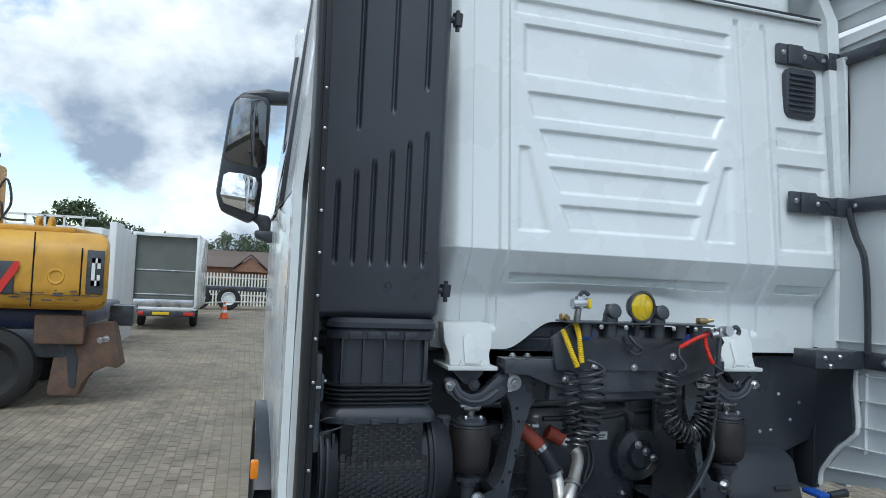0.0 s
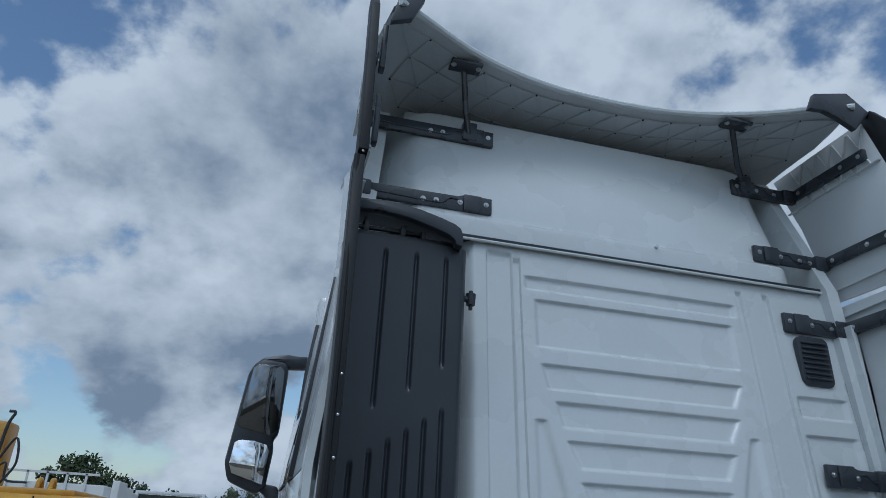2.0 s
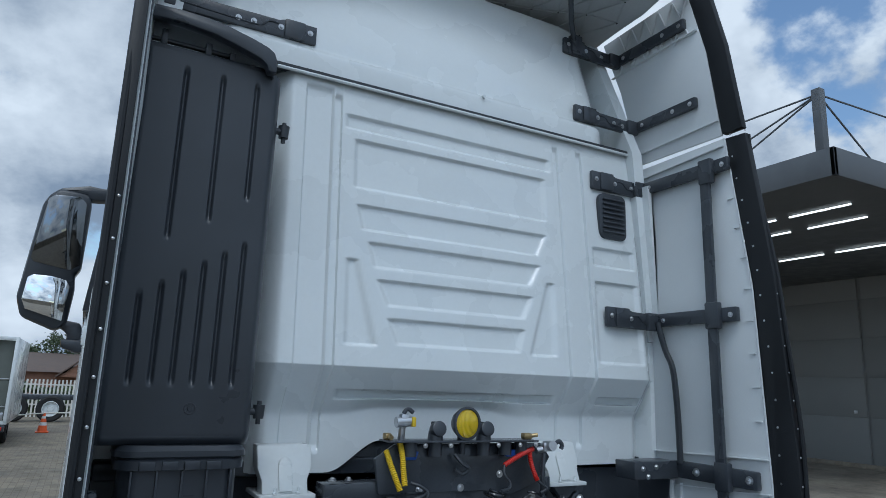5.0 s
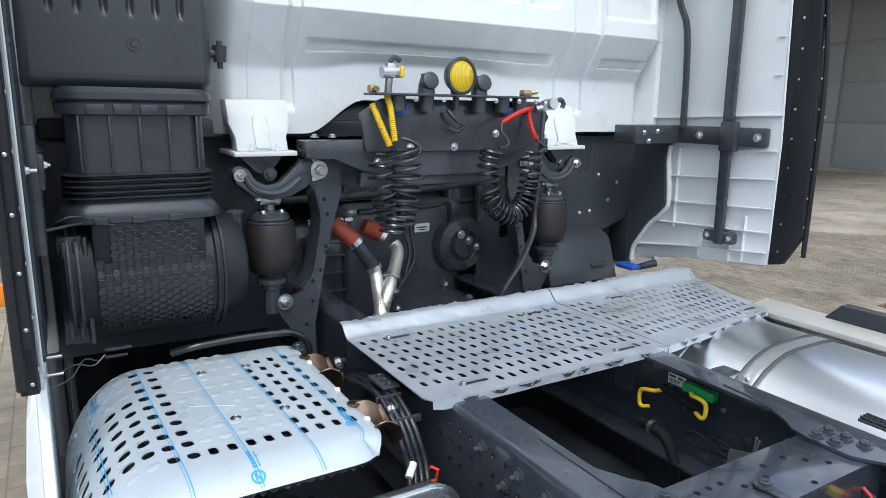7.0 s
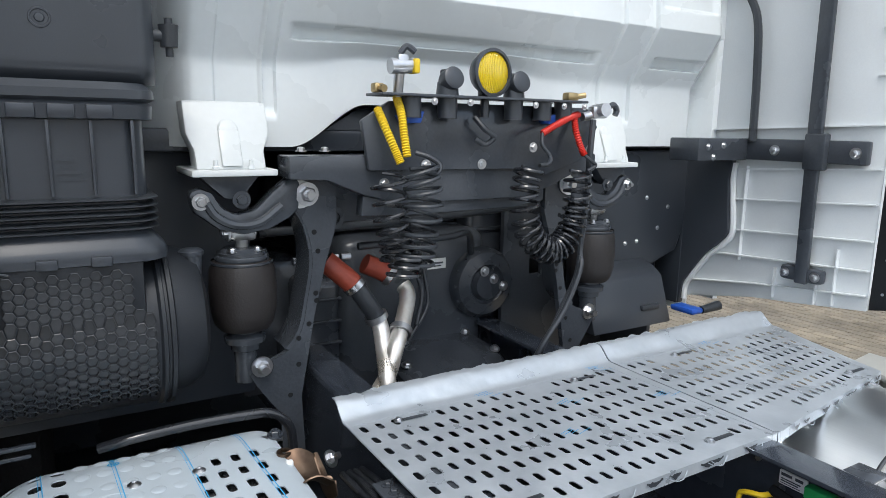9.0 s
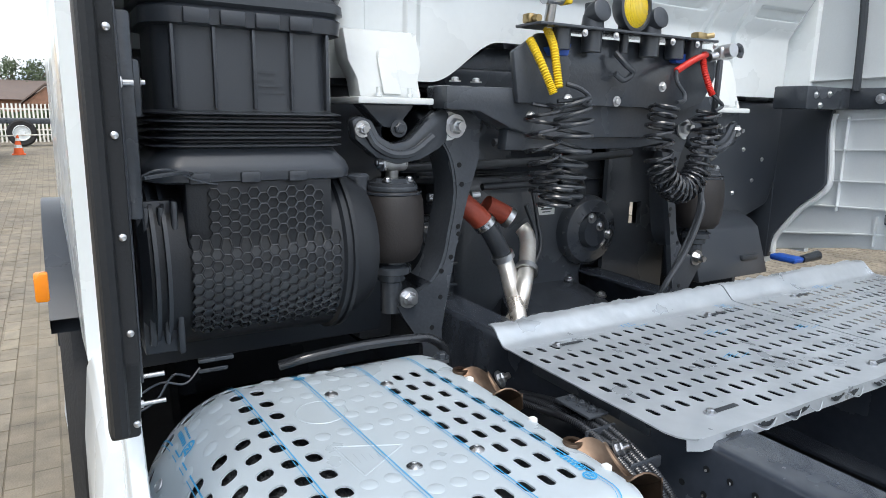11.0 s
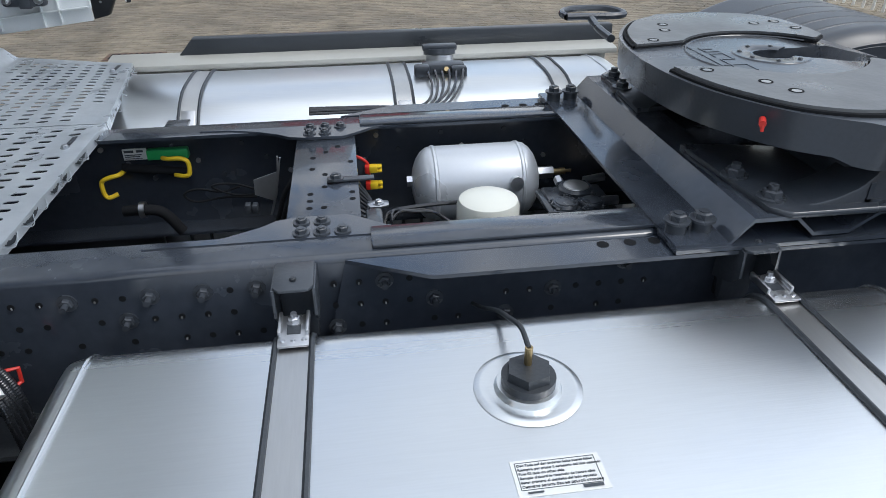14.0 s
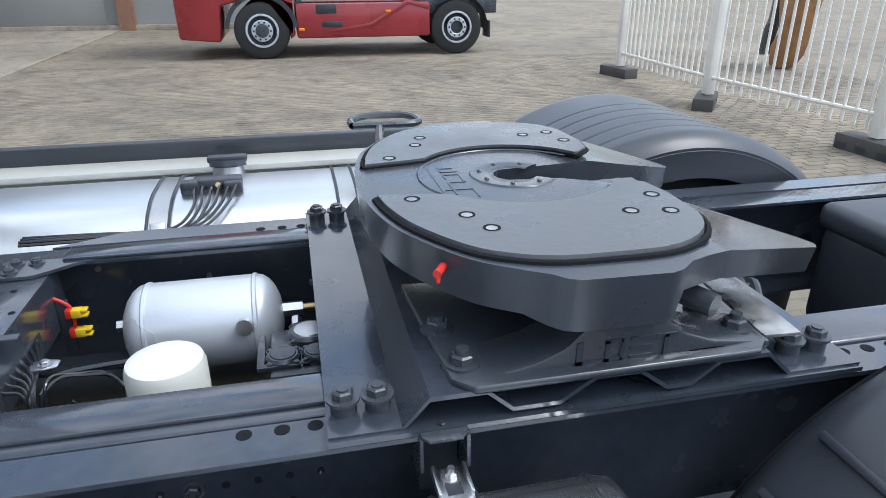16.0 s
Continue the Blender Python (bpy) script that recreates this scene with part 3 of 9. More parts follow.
# wing of the wheel arch and the marker lamp
bm = bmesh.new()
for i in range(24):
    a0, a1 = radians(2 + i * 5.75), radians(2 + (i + 1) * 5.75)
    pts = []
    for a in (a0, a1):
        for r in (0.58, 0.66):
            for x in (-1.345, -1.16):
                pts.append(bm.verts.new((x, 1.17 + 1.04 * r * math.cos(a), 0.53 + 1.08 * r * math.sin(a))))
    a, b, c, d, e, f, g, h = pts
    for q in ((a, b, f, e), (c, d, h, g), (a, c, g, e), (b, d, h, f)):
        bm.faces.new(q)
bmesh.ops.remove_doubles(bm, verts=bm.verts, dist=0.0005)
part("wheel_arch", bm, BLACK, CAB, "black plastic wheel arch")
bm = bmesh.new()
box(bm, -1.366, -1.336, 0.50, 0.535, 1.075, 1.145, 0.006)
part("marker_lamp", bm, ORANGE, CAB, "orange side marker lamp")
bm = bmesh.new()
box(bm, -1.25, -1.20, 0.50, 0.62, 0.52, 0.90, 0.02)
part("step_panel", bm, BLACK, CAB)


def wheel(y, side, x, radius=0.51, rim=WHITE, label="black truck tyre on a steel rim"):
    s = side
    bm = bmesh.new()
    lathe(bm, (x, y, radius), (s, 0, 0), [(-0.15, 0.30), (-0.15, 0.44), (-0.12, 0.495), (-0.06, radius), (0.06, radius), (0.12, 0.495), (0.15, 0.44), (0.14, 0.30)], 48)
    w = part("wheel", bm, TYRE, CAB if y > 0 else CH, "black truck tyre")
    bm = bmesh.new()
    lathe(bm, (x, y, radius), (s, 0, 0), [(0.13, 0.305), (0.145, 0.295), (0.10, 0.27), (0.06, 0.24), (0.10, 0.20), (0.11, 0.13), (0.15, 0.11), (0.16, 0.0)], 36)
    rim_ob = part("rim", bm, rim, w)
    for i in range(10):
        a = 2 * math.pi * i / 10
        bolt(rim_ob, (x + s * 0.108, y + 0.165 * math.cos(a), radius + 0.165 * math.sin(a)), (s, 0, 0), 0.016, ZINC, name="wheel_nut")
    return w


wheel(1.17, -1, -1.18, rim=SILVER)
wheel(1.17, 1, 1.05, rim=SILVER)

# ---- roof spoiler ----
SPO = thing("roof_spoiler", (0, 0.3, 3.95), "white roof air deflector with grey ribbed underside", "spoiler")


def spoiler_edge(x):
    return 0.25 - 0.42 * (min(abs(x), 1.15) / 1.2) ** 2.3 + 0.30 * soft(abs(x), 1.14, 1.21)


def deflector(u, v):
    y0 = spoiler_edge(u)
    y = y0 + (1.9 - y0) * v
    drop = 0.22 * soft(abs(u), 0.95, 1.24)
    z = 4.055 + 0.06 * math.sin(v * 2.4) - 0.42 * v * v - drop * (0.15 + 0.85 * v)
    return V((u * (1 - 0.10 * v), y, z))


bm = bmesh.new()
sheet(bm, spaced(-1.22, 1.22, 80), spaced(0, 1, 16), deflector)
outer = part("outer_skin", bm, WHITE, SPO, angle=60)
bm = bmesh.new()
sheet(bm, spaced(-1.20, 1.20, 80), spaced(0.0, 0.40, 12), lambda u, v: deflector(u, v) - V((0, 0, 0.035 - 0.02 * (v == 0) + 0.05 * v)))
lining = part("lining", bm, LINING, SPO, "grey ribbed inner lining", angle=60)
bm = bmesh.new()
pts = [deflector(u, 0) - V((0, 0, 0.012)) for u in spaced(-1.14, 1.14, 60)]
sweep(bm, pts, 0.017, 8)
part("edge_bead", bm, WHITE, SPO)
nodes_at = {}
for j, v in enumerate((0.035, 0.125, 0.215, 0.305)):
    for i in range(16):
        u = -1.12 + 0.15 * i + 0.075 * (j % 2)
        if u < 1.14:
            nodes_at[(i, j)] = u, v


def under(u, v):
    return deflector(u, v) - V((0, 0, 0.043 + 0.05 * v))


for (i, j), (u, v) in nodes_at.items():
    for other in ((i + 1, j), (i - 1 + (j % 2), j + 1), (i + (j % 2), j + 1)):
        if other in nodes_at:
            u1, v1 = nodes_at[other]
            bm = bmesh.new()
            sweep(bm, [under(u + (u1 - u) * k / 4, v + (v1 - v) * k / 4) for k in range(5)], 0.0038, 4)
            part("rib", bm, LINING, lining)
    bolt(lining, under(u, v) + V((0, 0, 0.002)), (0, -0.2, -1), 0.0055, CAST, washer=False)
for s in (-1, 1):
    bm = bmesh.new()
    fin = [(0.871, 3.956), (0.918, 4.054), (1.12, 4.104), (1.236, 4.011), (1.127, 3.889), (1.031, 3.94), (0.954, 3.965)] if s > 0 else [(1.033, 4.067), (1.134, 4.113), (1.172, 3.913), (1.084, 3.948)]
    prism(bm, [(s * a, c) for a, c in fin][::-s], "y", -0.115, -0.085, 0.006)
    part("corner_fin", bm, BLACK, SPO, "black plastic corner fin")
for s in (-1, 1):
    x = 0.685 if s > 0 else -0.768
    foot = 0.90 if s > 0 else -0.668
    strut = bmesh.new()
    sweep(strut, [(foot, 0.425, 3.80), (foot * 0.55 + x * 0.45, 0.34, 3.885), (x, 0.20, 4.01)], 0.015, 8)
    st = part("strut", strut, STEELPAINT, SPO, "black steel strut")
    bm = bmesh.new()
    box(bm, x - 0.075, x + 0.075, 0.13, 0.21, 3.995, 4.012, 0.004)
    part("strut_plate", bm, STEELPAINT, st)
    bm = bmesh.new()
    box(bm, foot - 0.035, foot + 0.035, 0.405, 0.445, 3.77, 3.87, 0.004)
    part("strut_plate", bm, STEELPAINT, st)
    for dx in (-0.06, 0.06):
        bolt(st, (x + dx, 0.16, 3.995), (0, 0, -1), 0.009)


# ---- side fairings ----
def fairing(s):
    f = thing("side_fairing", (s * 1.235, -0.05, 1.0), "white cab side fairing edged with a bolted black rubber strip", "fairing", "cab side fairings")
    low = [(0.33, 1.01), (0.20, 1.28), (0.20, 1.62), (0.30, 1.70), (0.30, 3.12), (-0.235, 3.13), (-0.335, 2.42), (-0.372, 1.6), (-0.375, 1.115), (-0.15, 1.088), (0.025, 1.070)]
    bm = bmesh.new()
    prism(bm, low, "x", min(s * 1.232, s * 1.246), max(s * 1.232, s * 1.246), 0.003)
    if s < 0:
        for v in bm.verts:
            v.co.x += 0.045 * soft(v.co.y, -0.1, 0.3) * soft(v.co.z, 2.2, 3.0)
    panel = part("lower_panel", bm, INNER, f)
    up = [(0.30, 3.145), (0.42, 3.6), (0.56, 3.97), (-0.06, 3.99), (-0.165, 3.6), (-0.23, 3.145)]
    bm = bmesh.new()
    prism(bm, up, "x", min(s * 1.226, s * 1.24), max(s * 1.226, s * 1.24), 0.003)
    if s < 0:
        for v in bm.verts:
            v.co.x += 0.06 * soft(v.co.y, -0.1, 0.4)
    upper = part("upper_panel", bm, INNER, f)
    # rubber strips
    strip = [(-0.376, 1.118), (-0.376, 1.6), (-0.338, 2.42), (-0.238, 3.13), (-0.345, 3.125), (-0.44, 2.45), (-0.492, 1.7), (-0.497, 1.25), (-0.43, 1.13)]
    bm = bmesh.new()
    prism(bm, strip, "x", min(s * 1.238, s * 1.272), max(s * 1.238, s * 1.272), 0.004)
    rub = part("rubber_strip", bm, EDGING, f, "black rubber edge strip")
    strip2 = [(-0.232, 3.15), (-0.165, 3.6), (-0.06, 3.99), (-0.12, 4.02), (-0.19, 3.92), (-0.27, 3.6), (-0.34, 3.15)]
    bm = bmesh.new()
    prism(bm, strip2, "x", min(s * 1.228, s * 1.262), max(s * 1.228, s * 1.262), 0.004)
    part("rubber_strip", bm, EDGING, f, "black rubber edge strip")
    bm = bmesh.new()
    sweep(bm, [(s * 1.233, -0.376, 1.16), (s * 1.233, -0.376, 1.6), (s * 1.233, -0.338, 2.42), (s * 1.233, -0.238, 3.13)], 0.004, 6)
    part("edge_bead", bm, WHITE, f)
    for i in range(19):
        z = 1.178 + i * 0.109
        y = -0.412 + 0.045 * soft(z, 1.9, 2.5) + 0.10 * soft(z, 2.42, 3.14)
        k = 0.0044
        back = -0.497 + 0.052 * soft(z, 1.7, 2.45) + 0.105 * soft(z, 2.3, 3.14)
        bm = bmesh.new()
        lathe(bm, (s * 1.2465, back, z), (0, -1, 0), [(0.0, k), (0.0015, k * 0.9), (0.0025, k * 0.5), (0.003, 0.0)], 14)
        part("rivet", bm, ZINC, rub, "small bright rivet")
        bm = bmesh.new()
        lathe(bm, (s * 1.2385, y, z), (-s, 0, 0), [(0.0, 0.005), (0.002, 0.0045), (0.0025, 0.0)], 10)
        part("rivet", bm, ZINC, rub)
    bm = bmesh.new()
    lip = [(s * 1.264, -0.500 + 0.052 * soft(z, 1.7, 2.45) + 0.105 * soft(z, 2.3, 3.14), z) for z in spaced(1.17, 3.12, 30)]
    sweep(bm, lip, 0.0095, 8)
    part("rubber_lip", bm, EDGING, rub)
    i = -s
    x = s * 1.232

    def rib(y0, z0, y1, z1, depth=0.016, owner=panel):
        bm = bmesh.new()
        d = V((0, y1 - y0, z1 - z0))
        n = V((0, -d.z, d.y)).normalized() * 0.0022
        vs = []
        for xx in (x, x + i * depth):
            for p in ((V((0, y0, z0)) - n), (V((0, y0, z0)) + n), (V((0, y1, z1)) + n), (V((0, y1, z1)) - n)):
                vs.append(bm.verts.new((xx, p.y, p.z)))
        a, b, c, e, g, h, k, m = vs
        for q in ((g, h, k, m), (a, b, h, g), (c, e, m, k), (a, e, m, g), (b, c, k, h)):
            bm.faces.new(q)
        part("rib", bm, INNER, owner)
    if s < 0:
        bm = bmesh.new()
        prism(bm, [(0.18, 1.12), (0.24, 1.7), (0.28, 3.05), (-0.21, 3.05), (-0.31, 2.4), (-0.352, 1.6), (-0.355, 1.17)], "x", -1.2315, -1.2235, 0.002)
        part("liner", bm, BLACK, f, "black plastic liner")
    for z in (1.545, 1.435, 1.32, 1.225) if s > 0 else ():
        rib(0.19, z - 0.012, -0.37, z + 0.02)
    for y, z0, z1 in ((0.085, 1.2, 1.55), (-0.27, 1.11, 1.3), (-0.06, 1.09, 1.2), (-0.21, 1.10, 1.2)) if s > 0 else ():
        rib(y, z0, y, z1)
    if s > 0:
        rib(0.26, 1.68, -0.37, 1.70)
        rib(0.30, 1.085, 0.02, 1.125)
        rib(0.02, 1.125, -0.37, 1.165)
    for k in range(9 if s > 0 else 0):
        z = 1.85 + k * 0.14
        rib(-0.352 + 0.02 * soft(z, 1.8, 2.4) + 0.10 * soft(z, 2.42, 3.14), z, -0.322 + 0.02 * soft(z, 1.8, 2.4) + 0.10 * soft(z, 2.42, 3.14), z, 0.007)
    rib(0.29, 3.06, -0.235, 3.09)
    x = s * 1.226
    rib(0.30, 3.20, -0.22, 3.22, owner=upper)
    for k in range(5):
        y0 = 0.42 - k * 0.1
        rib(y0, 3.72, y0 - 0.09, 3.96, 0.012, upper)
        rib(y0 - 0.09, 3.74, y0, 3.96, 0.012, upper)
    rib(0.48, 3.72, -0.12, 3.74, owner=upper)
    return f


FR = fairing(1)
FL = fairing(-1)
# outer body skin that carries the left fairing on to the cab flank
for s in (-1, 1):
    bm = bmesh.new()
    prism(bm, [(0.36, 1.02), (0.36, 2.2), (0.36, 3.0), (0.20, 3.0), (0.20, 2.2), (0.20, 1.02)], "x", min(s * 1.248, s * 1.276), max(s * 1.248, s * 1.276), 0.0)
    lean_in(bm, s)
    part("cover_strip", bm, WHITE, FL if s < 0 else FR)


def hanger(s, z, x0, yc, y1, owner, flat=0.05, tongue=True):
    """Black strap from the cab's rear wall round the corner to the fairing."""
    b = thing("fairing_bracket", (s * 1.1, yc, z), "black pressed steel bracket holding the side fairing", "bracket", "fairing brackets")
    bm = bmesh.new()
    out = [(x0, z + flat), (x0, z - flat * 0.9), (x0 + 0.012, z - flat), (1.205, z - flat), (1.205, z + flat * 0.62), (x0 + 0.16, z + flat * 0.72), (x0 + 0.13, z + flat * 0.98), (x0 + 0.09, z + flat)]
    prism(bm, [(s * a, c) for a, c in out][::s], "y", yc - 0.010, yc + 0.012, 0.004)
    m0, m1 = sorted((s * (x0 + 0.05), s * (x0 + 0.135)))
    box(bm, m0, m1, yc - 0.020, yc - 0.006, z - flat * 0.98, z + flat * 0.98, 0.006)
    m0, m1 = sorted((s * 1.135, s * 1.212))
    box(bm, m0, m1, yc - 0.026, yc + 0.012, z - flat * 1.05, z + flat * 0.78, 0.010)
    strap = part("wall_strap", bm, STEELPAINT, b)
    bm = bmesh.new()
    lane = [(x0 + 0.16, 0.012), (x0 + 0.20, 0.012), (x0 + 0.23, -0.014), (x0 + 0.29, -0.018), (1.12, -0.010)]
    sweep(bm, smooth_path([(s * a, yc - 0.0105, z + c) for a, c in lane], 4), 0.004, 6)
    part("pressed_bead", bm, STEELPAINT, strap)
    for k in (0.028, 0.15, 0.26, 0.32):
        if x0 + k < 1.13:
            bolt(b, (s * (x0 + k), yc - 0.0105, z + 0.008 - 0.06 * k), (0, -1, 0), 0.008)
    if tongue:
        bm = bmesh.new()
        c0, c1 = sorted((s * 1.196, s * 1.224))
        box(bm, c0, c1, y1, yc + 0.01, z - flat * 0.62, z + flat * 0.72, 0.007)
        part("side_strap", bm, STEELPAINT, b)
        for y in (y1 + 0.03, y1 + 0.14, yc - 0.06):
            bolt(b, (s * 1.196, y, z), (-s, 0, 0), 0.008)
    return b


hanger(1, 2.993, 0.860, 0.262, -0.275, FR, flat=0.047)
hanger(1, 2.300, 0.886, 0.195, -0.280, FR, flat=0.048)
hanger(1, 3.352, 0.785, 0.300, -0.110, FR, flat=0.042)
hanger(1, 3.80, 0.82, 0.428, -0.06, FR, flat=0.045)
hanger(-1, 3.362, 0.583, 0.312, -0.05, FL, flat=0.042)
hanger(-1, 3.800, 0.543, 0.428, -0.02, FL, flat=0.043)
for z in (3.62, 3.98):
    bm = bmesh.new()
    prism(bm, [(-0.02, z - 0.23), (0.03, z - 0.23), (0.0, z - 0.01), (-0.012, z), (-0.024, z - 0.01)], "x", -1.188, -1.165, 0.004)
    lone("bracket_bar", bm, STEELPAINT, "black steel bar behind the cab fairing", "bar")
low = thing("lower_bracket", (1.1, 0.1, 1.6), "black steel lower bracket carrying the side fairing", "bracket")
bm = bmesh.new()
box(bm, 0.93, 1.20, 0.075, 0.20, 1.572, 1.65, 0.006)
part("box_arm", bm, STEELPAINT, low)
bm = bmesh.new()
box(bm, 1.196, 1.226, -0.335, 0.12, 1.575, 1.65, 0.007)
part("side_strap", bm, STEELPAINT, low)
for x, z in ((0.98, 1.62), (1.06, 1.625), (1.01, 1.585)):
    bolt(low, (x, 0.075, z), (0, -1, 0), 0.008)
for y in (-0.30, -0.03):
    bolt(low, (1.196, y, 1.612), (-1, 0, 0), 0.012, stud=0.008)
post = thing("fairing_post", (1.205, -0.15, 1.2), "upright black steel bar inside the fairing", "bar")
bm = bmesh.new()
prism(bm, [(-0.130, 3.03), (-0.182, 3.03), (-0.186, 2.3), (-0.194, 1.70), (-0.200, 1.17), (-0.158, 1.17), (-0.146, 1.70), (-0.137, 2.3)], "x", 1.178, 1.198, 0.005)
part("bar", bm, STEELPAINT, post)
for z, y in ((2.975, -0.165), (2.30, -0.168), (1.612, -0.180)):
    bm = bmesh.new()
    box(bm, 1.170, 1.204, y - 0.036, y + 0.036, z - 0.06, z + 0.06, 0.008)
    part("clamp", bm, STEELPAINT, post)
bm = bmesh.new()
box(bm, 1.185, 1.225, -0.245, -0.10, 1.175, 1.225, 0.012)
part("foot", bm, STEELPAINT, post)
for y in (-0.225, -0.12):
    bolt(post, (1.185, y, 1.2), (-1, 0, 0), 0.011, stud=0.006)
bm = bmesh.new()
sweep(bm, smooth_path([(1.19, 0.165, 2.29), (1.195, 0.152, 2.23), (1.20, 0.128, 2.15), (1.20, 0.088, 2.06), (1.20, 0.070, 1.88), (1.195, 0.058, 1.64)], 6), 0.014, 8)
lone("drain_tube", bm, RUBBER, "black bent tube beside the fairing", "tube")

# ---- mirror ----
MIR = thing("side_mirror", (-1.5, 1.9, 2.1), "black-framed double side mirror on the cab door", "mirror")
bm = bmesh.new()
prism(bm, [(-1.625, 2.33), (-1.572, 2.845), (-1.545, 2.905), (-1.50, 2.945), (-1.36, 2.93), (-1.338, 2.885), (-1.345, 2.505), (-1.372, 2.475), (-1.362, 2.40), (-1.378, 2.205), (-1.43, 2.165), (-1.595, 2.232)], "y", 1.90, 2.06, 0.02)
part("housing", bm, BLACK, MIR)
bm = bmesh.new()
prism(bm, [(-1.588, 2.545), (-1.545, 2.872), (-1.52, 2.895), (-1.395, 2.903), (-1.362, 2.868), (-1.354, 2.527), (-1.398, 2.492), (-1.572, 2.523)], "y", 1.884, 1.892, 0.002)
bmesh.ops.rotate(bm, verts=bm.verts, cent=(-1.48, 1.886, 2.70), matrix=Matrix.Rotation(radians(4), 3, "X"))
part("main_glass", bm, DIMMIRROR, MIR, "large flat mirror glass")
bm = bmesh.new()
prism(bm, [(-1.597, 2.318), (-1.586, 2.436), (-1.56, 2.452), (-1.477, 2.452), (-1.405, 2.435), (-1.385, 2.402), (-1.401, 2.216), (-1.576, 2.268)], "y", 1.886, 1.894, 0.002)
part("wide_glass", bm, MIRROR, MIR, "smaller wide-angle mirror glass")
bm = bmesh.new()
prism(bm, [(-1.53, 2.925), (-1.50, 2.955), (-1.36, 2.992), (-1.30, 2.985), (-1.215, 2.992), (-1.215, 2.918), (-1.36, 2.905), (-1.37, 2.93)], "y", 1.93, 2.03, 0.018)
part("arm", bm, BLACK, MIR)
bm = bmesh.new()
prism(bm, [(-1.45, 2.20), (-1.385, 2.225), (-1.312, 2.215), (-1.297, 2.19), (-1.30, 2.10), (-1.37, 2.10), (-1.365, 2.15), (-1.39, 2.175)], "y", 1.93, 2.03, 0.016)
part("arm", bm, BLACK, MIR)
bm = bmesh.new()
prism(bm, [(-1.394, 2.122), (-1.388, 2.078), (-1.31, 2.050), (-1.255, 2.065), (-1.25, 2.108), (-1.29, 2.122)], "y", 1.90, 2.04, 0.014)
part("arm_foot", bm, BLACK, MIR)
bm = bmesh.new()
prism(bm, [(-1.285, 2.165), (-1.262, 2.19), (-1.222, 2.52), (-1.205, 2.80), (-1.19, 3.14), (-1.222, 3.14), (-1.250, 2.845), (-1.262, 2.47)], "y", 1.72, 1.78, 0.006)
part("window_deflector", bm, BLACK, CAB, "black window deflector along the door")

# ---- chassis ----
CH = thing("truck_chassis", (0, -1.5, 0.6), "dark painted truck chassis frame with bolted rails", "chassis")
for s in (-1, 1):
    bm = bmesh.new()
    prof = [(0.384, 0.70), (0.384, 0.981), (0.3825, 0.988), (0.378, 0.994), (0.369, 0.997), (0.285, 0.997), (0.285, 0.989), (0.374, 0.989), (0.374, 0.708), (0.30, 0.708), (0.30, 0.70)]
    prism(bm, [(s * a, b) for a, b in prof][::s], "y", -4.3, 1.6, 0.0)
    rail = part("rail", bm, FRAME, CH, "dark steel chassis rail")
    bm = bmesh.new()
    prism(bm, [(-1.18, 0.70), (-1.25, 0.988), (-4.2, 0.988), (-4.2, 0.7)], "x", min(s * 0.385, s * 0.392), max(s * 0.385, s * 0.392), 0.0)
    prism(bm, [(s * 0.392, -1.25), (s * 0.466, -1.40), (s * 0.466, -4.2), (s * 0.392, -4.2)][::s], "z", 0.986, 0.994, 0.0)
    part("flange_plate", bm, FRAME, CH, "tapered flange plate along the rail")
    bm = bmesh.new()
    box(bm, min(s * 0.29, s * 0.368), max(s * 0.29, s * 0.368), -1.845, -1.30, 0.997, 1.006, 0.004)
    part("packing_strip", bm, FRAME, CH)
    for y in (-1.726, -1.779, -1.826, -2.72, -2.77, -2.82):
        bm = bmesh.new()
        cyl(bm, (s * 0.408, y, 0.992), (s * 0.408, y, 0.9948), 0.0115, seg=16)
        part("hole", bm, SHADEBLACK, CH)
    # pre-drilled grid of holes in the web, some of them bolted
    random.seed(3)
    bolted = {(0, 2), (0, 5), (0, 7), (0, 9), (1, 4), (0, 14), (1, 16), (2, 12), (1, 21), (0, 24), (2, 19)}
    for row, z in enumerate((0.945, 0.897, 0.849)):
        for k in range(-2, 26):
            y = -0.670 - k * 0.0463
            face = 0.384 if y > -1.2 else 0.392
            if (row, k) in bolted:
                bolt(CH, (s * face, y, z), (s, 0, 0), 0.0115, STEELPAINT, stud=0.012)
                continue
            if random.random() < 0.25:
                continue
            bm = bmesh.new()
            cyl(bm, (s * (face - 0.001), y, z), (s * (face + 0.0012), y, z), 0.0062, seg=12)
            hl = part("hole", bm, SHADEBLACK, CH)
            if random.random() < 0.5:
                bm = bmesh.new()
                cyl(bm, (s * (face + 0.0012), y + random.uniform(-0.002, 0.002), z - 0.0025), (s * (face + 0.002), y, z - 0.0025), 0.0026, seg=8)
                part("thread_end", bm, GREASY, hl)
    for k in range(22):
        y = -0.6 - k * 0.062
        bm = bmesh.new()
        cyl(bm, (s * 0.375, y, 0.94 - 0.045 * (k % 3)), (s * 0.367, y, 0.94 - 0.045 * (k % 3)), 0.007, seg=8)
        part("rivet", bm, ZINC if k % 4 == 0 else STEELPAINT, CH)
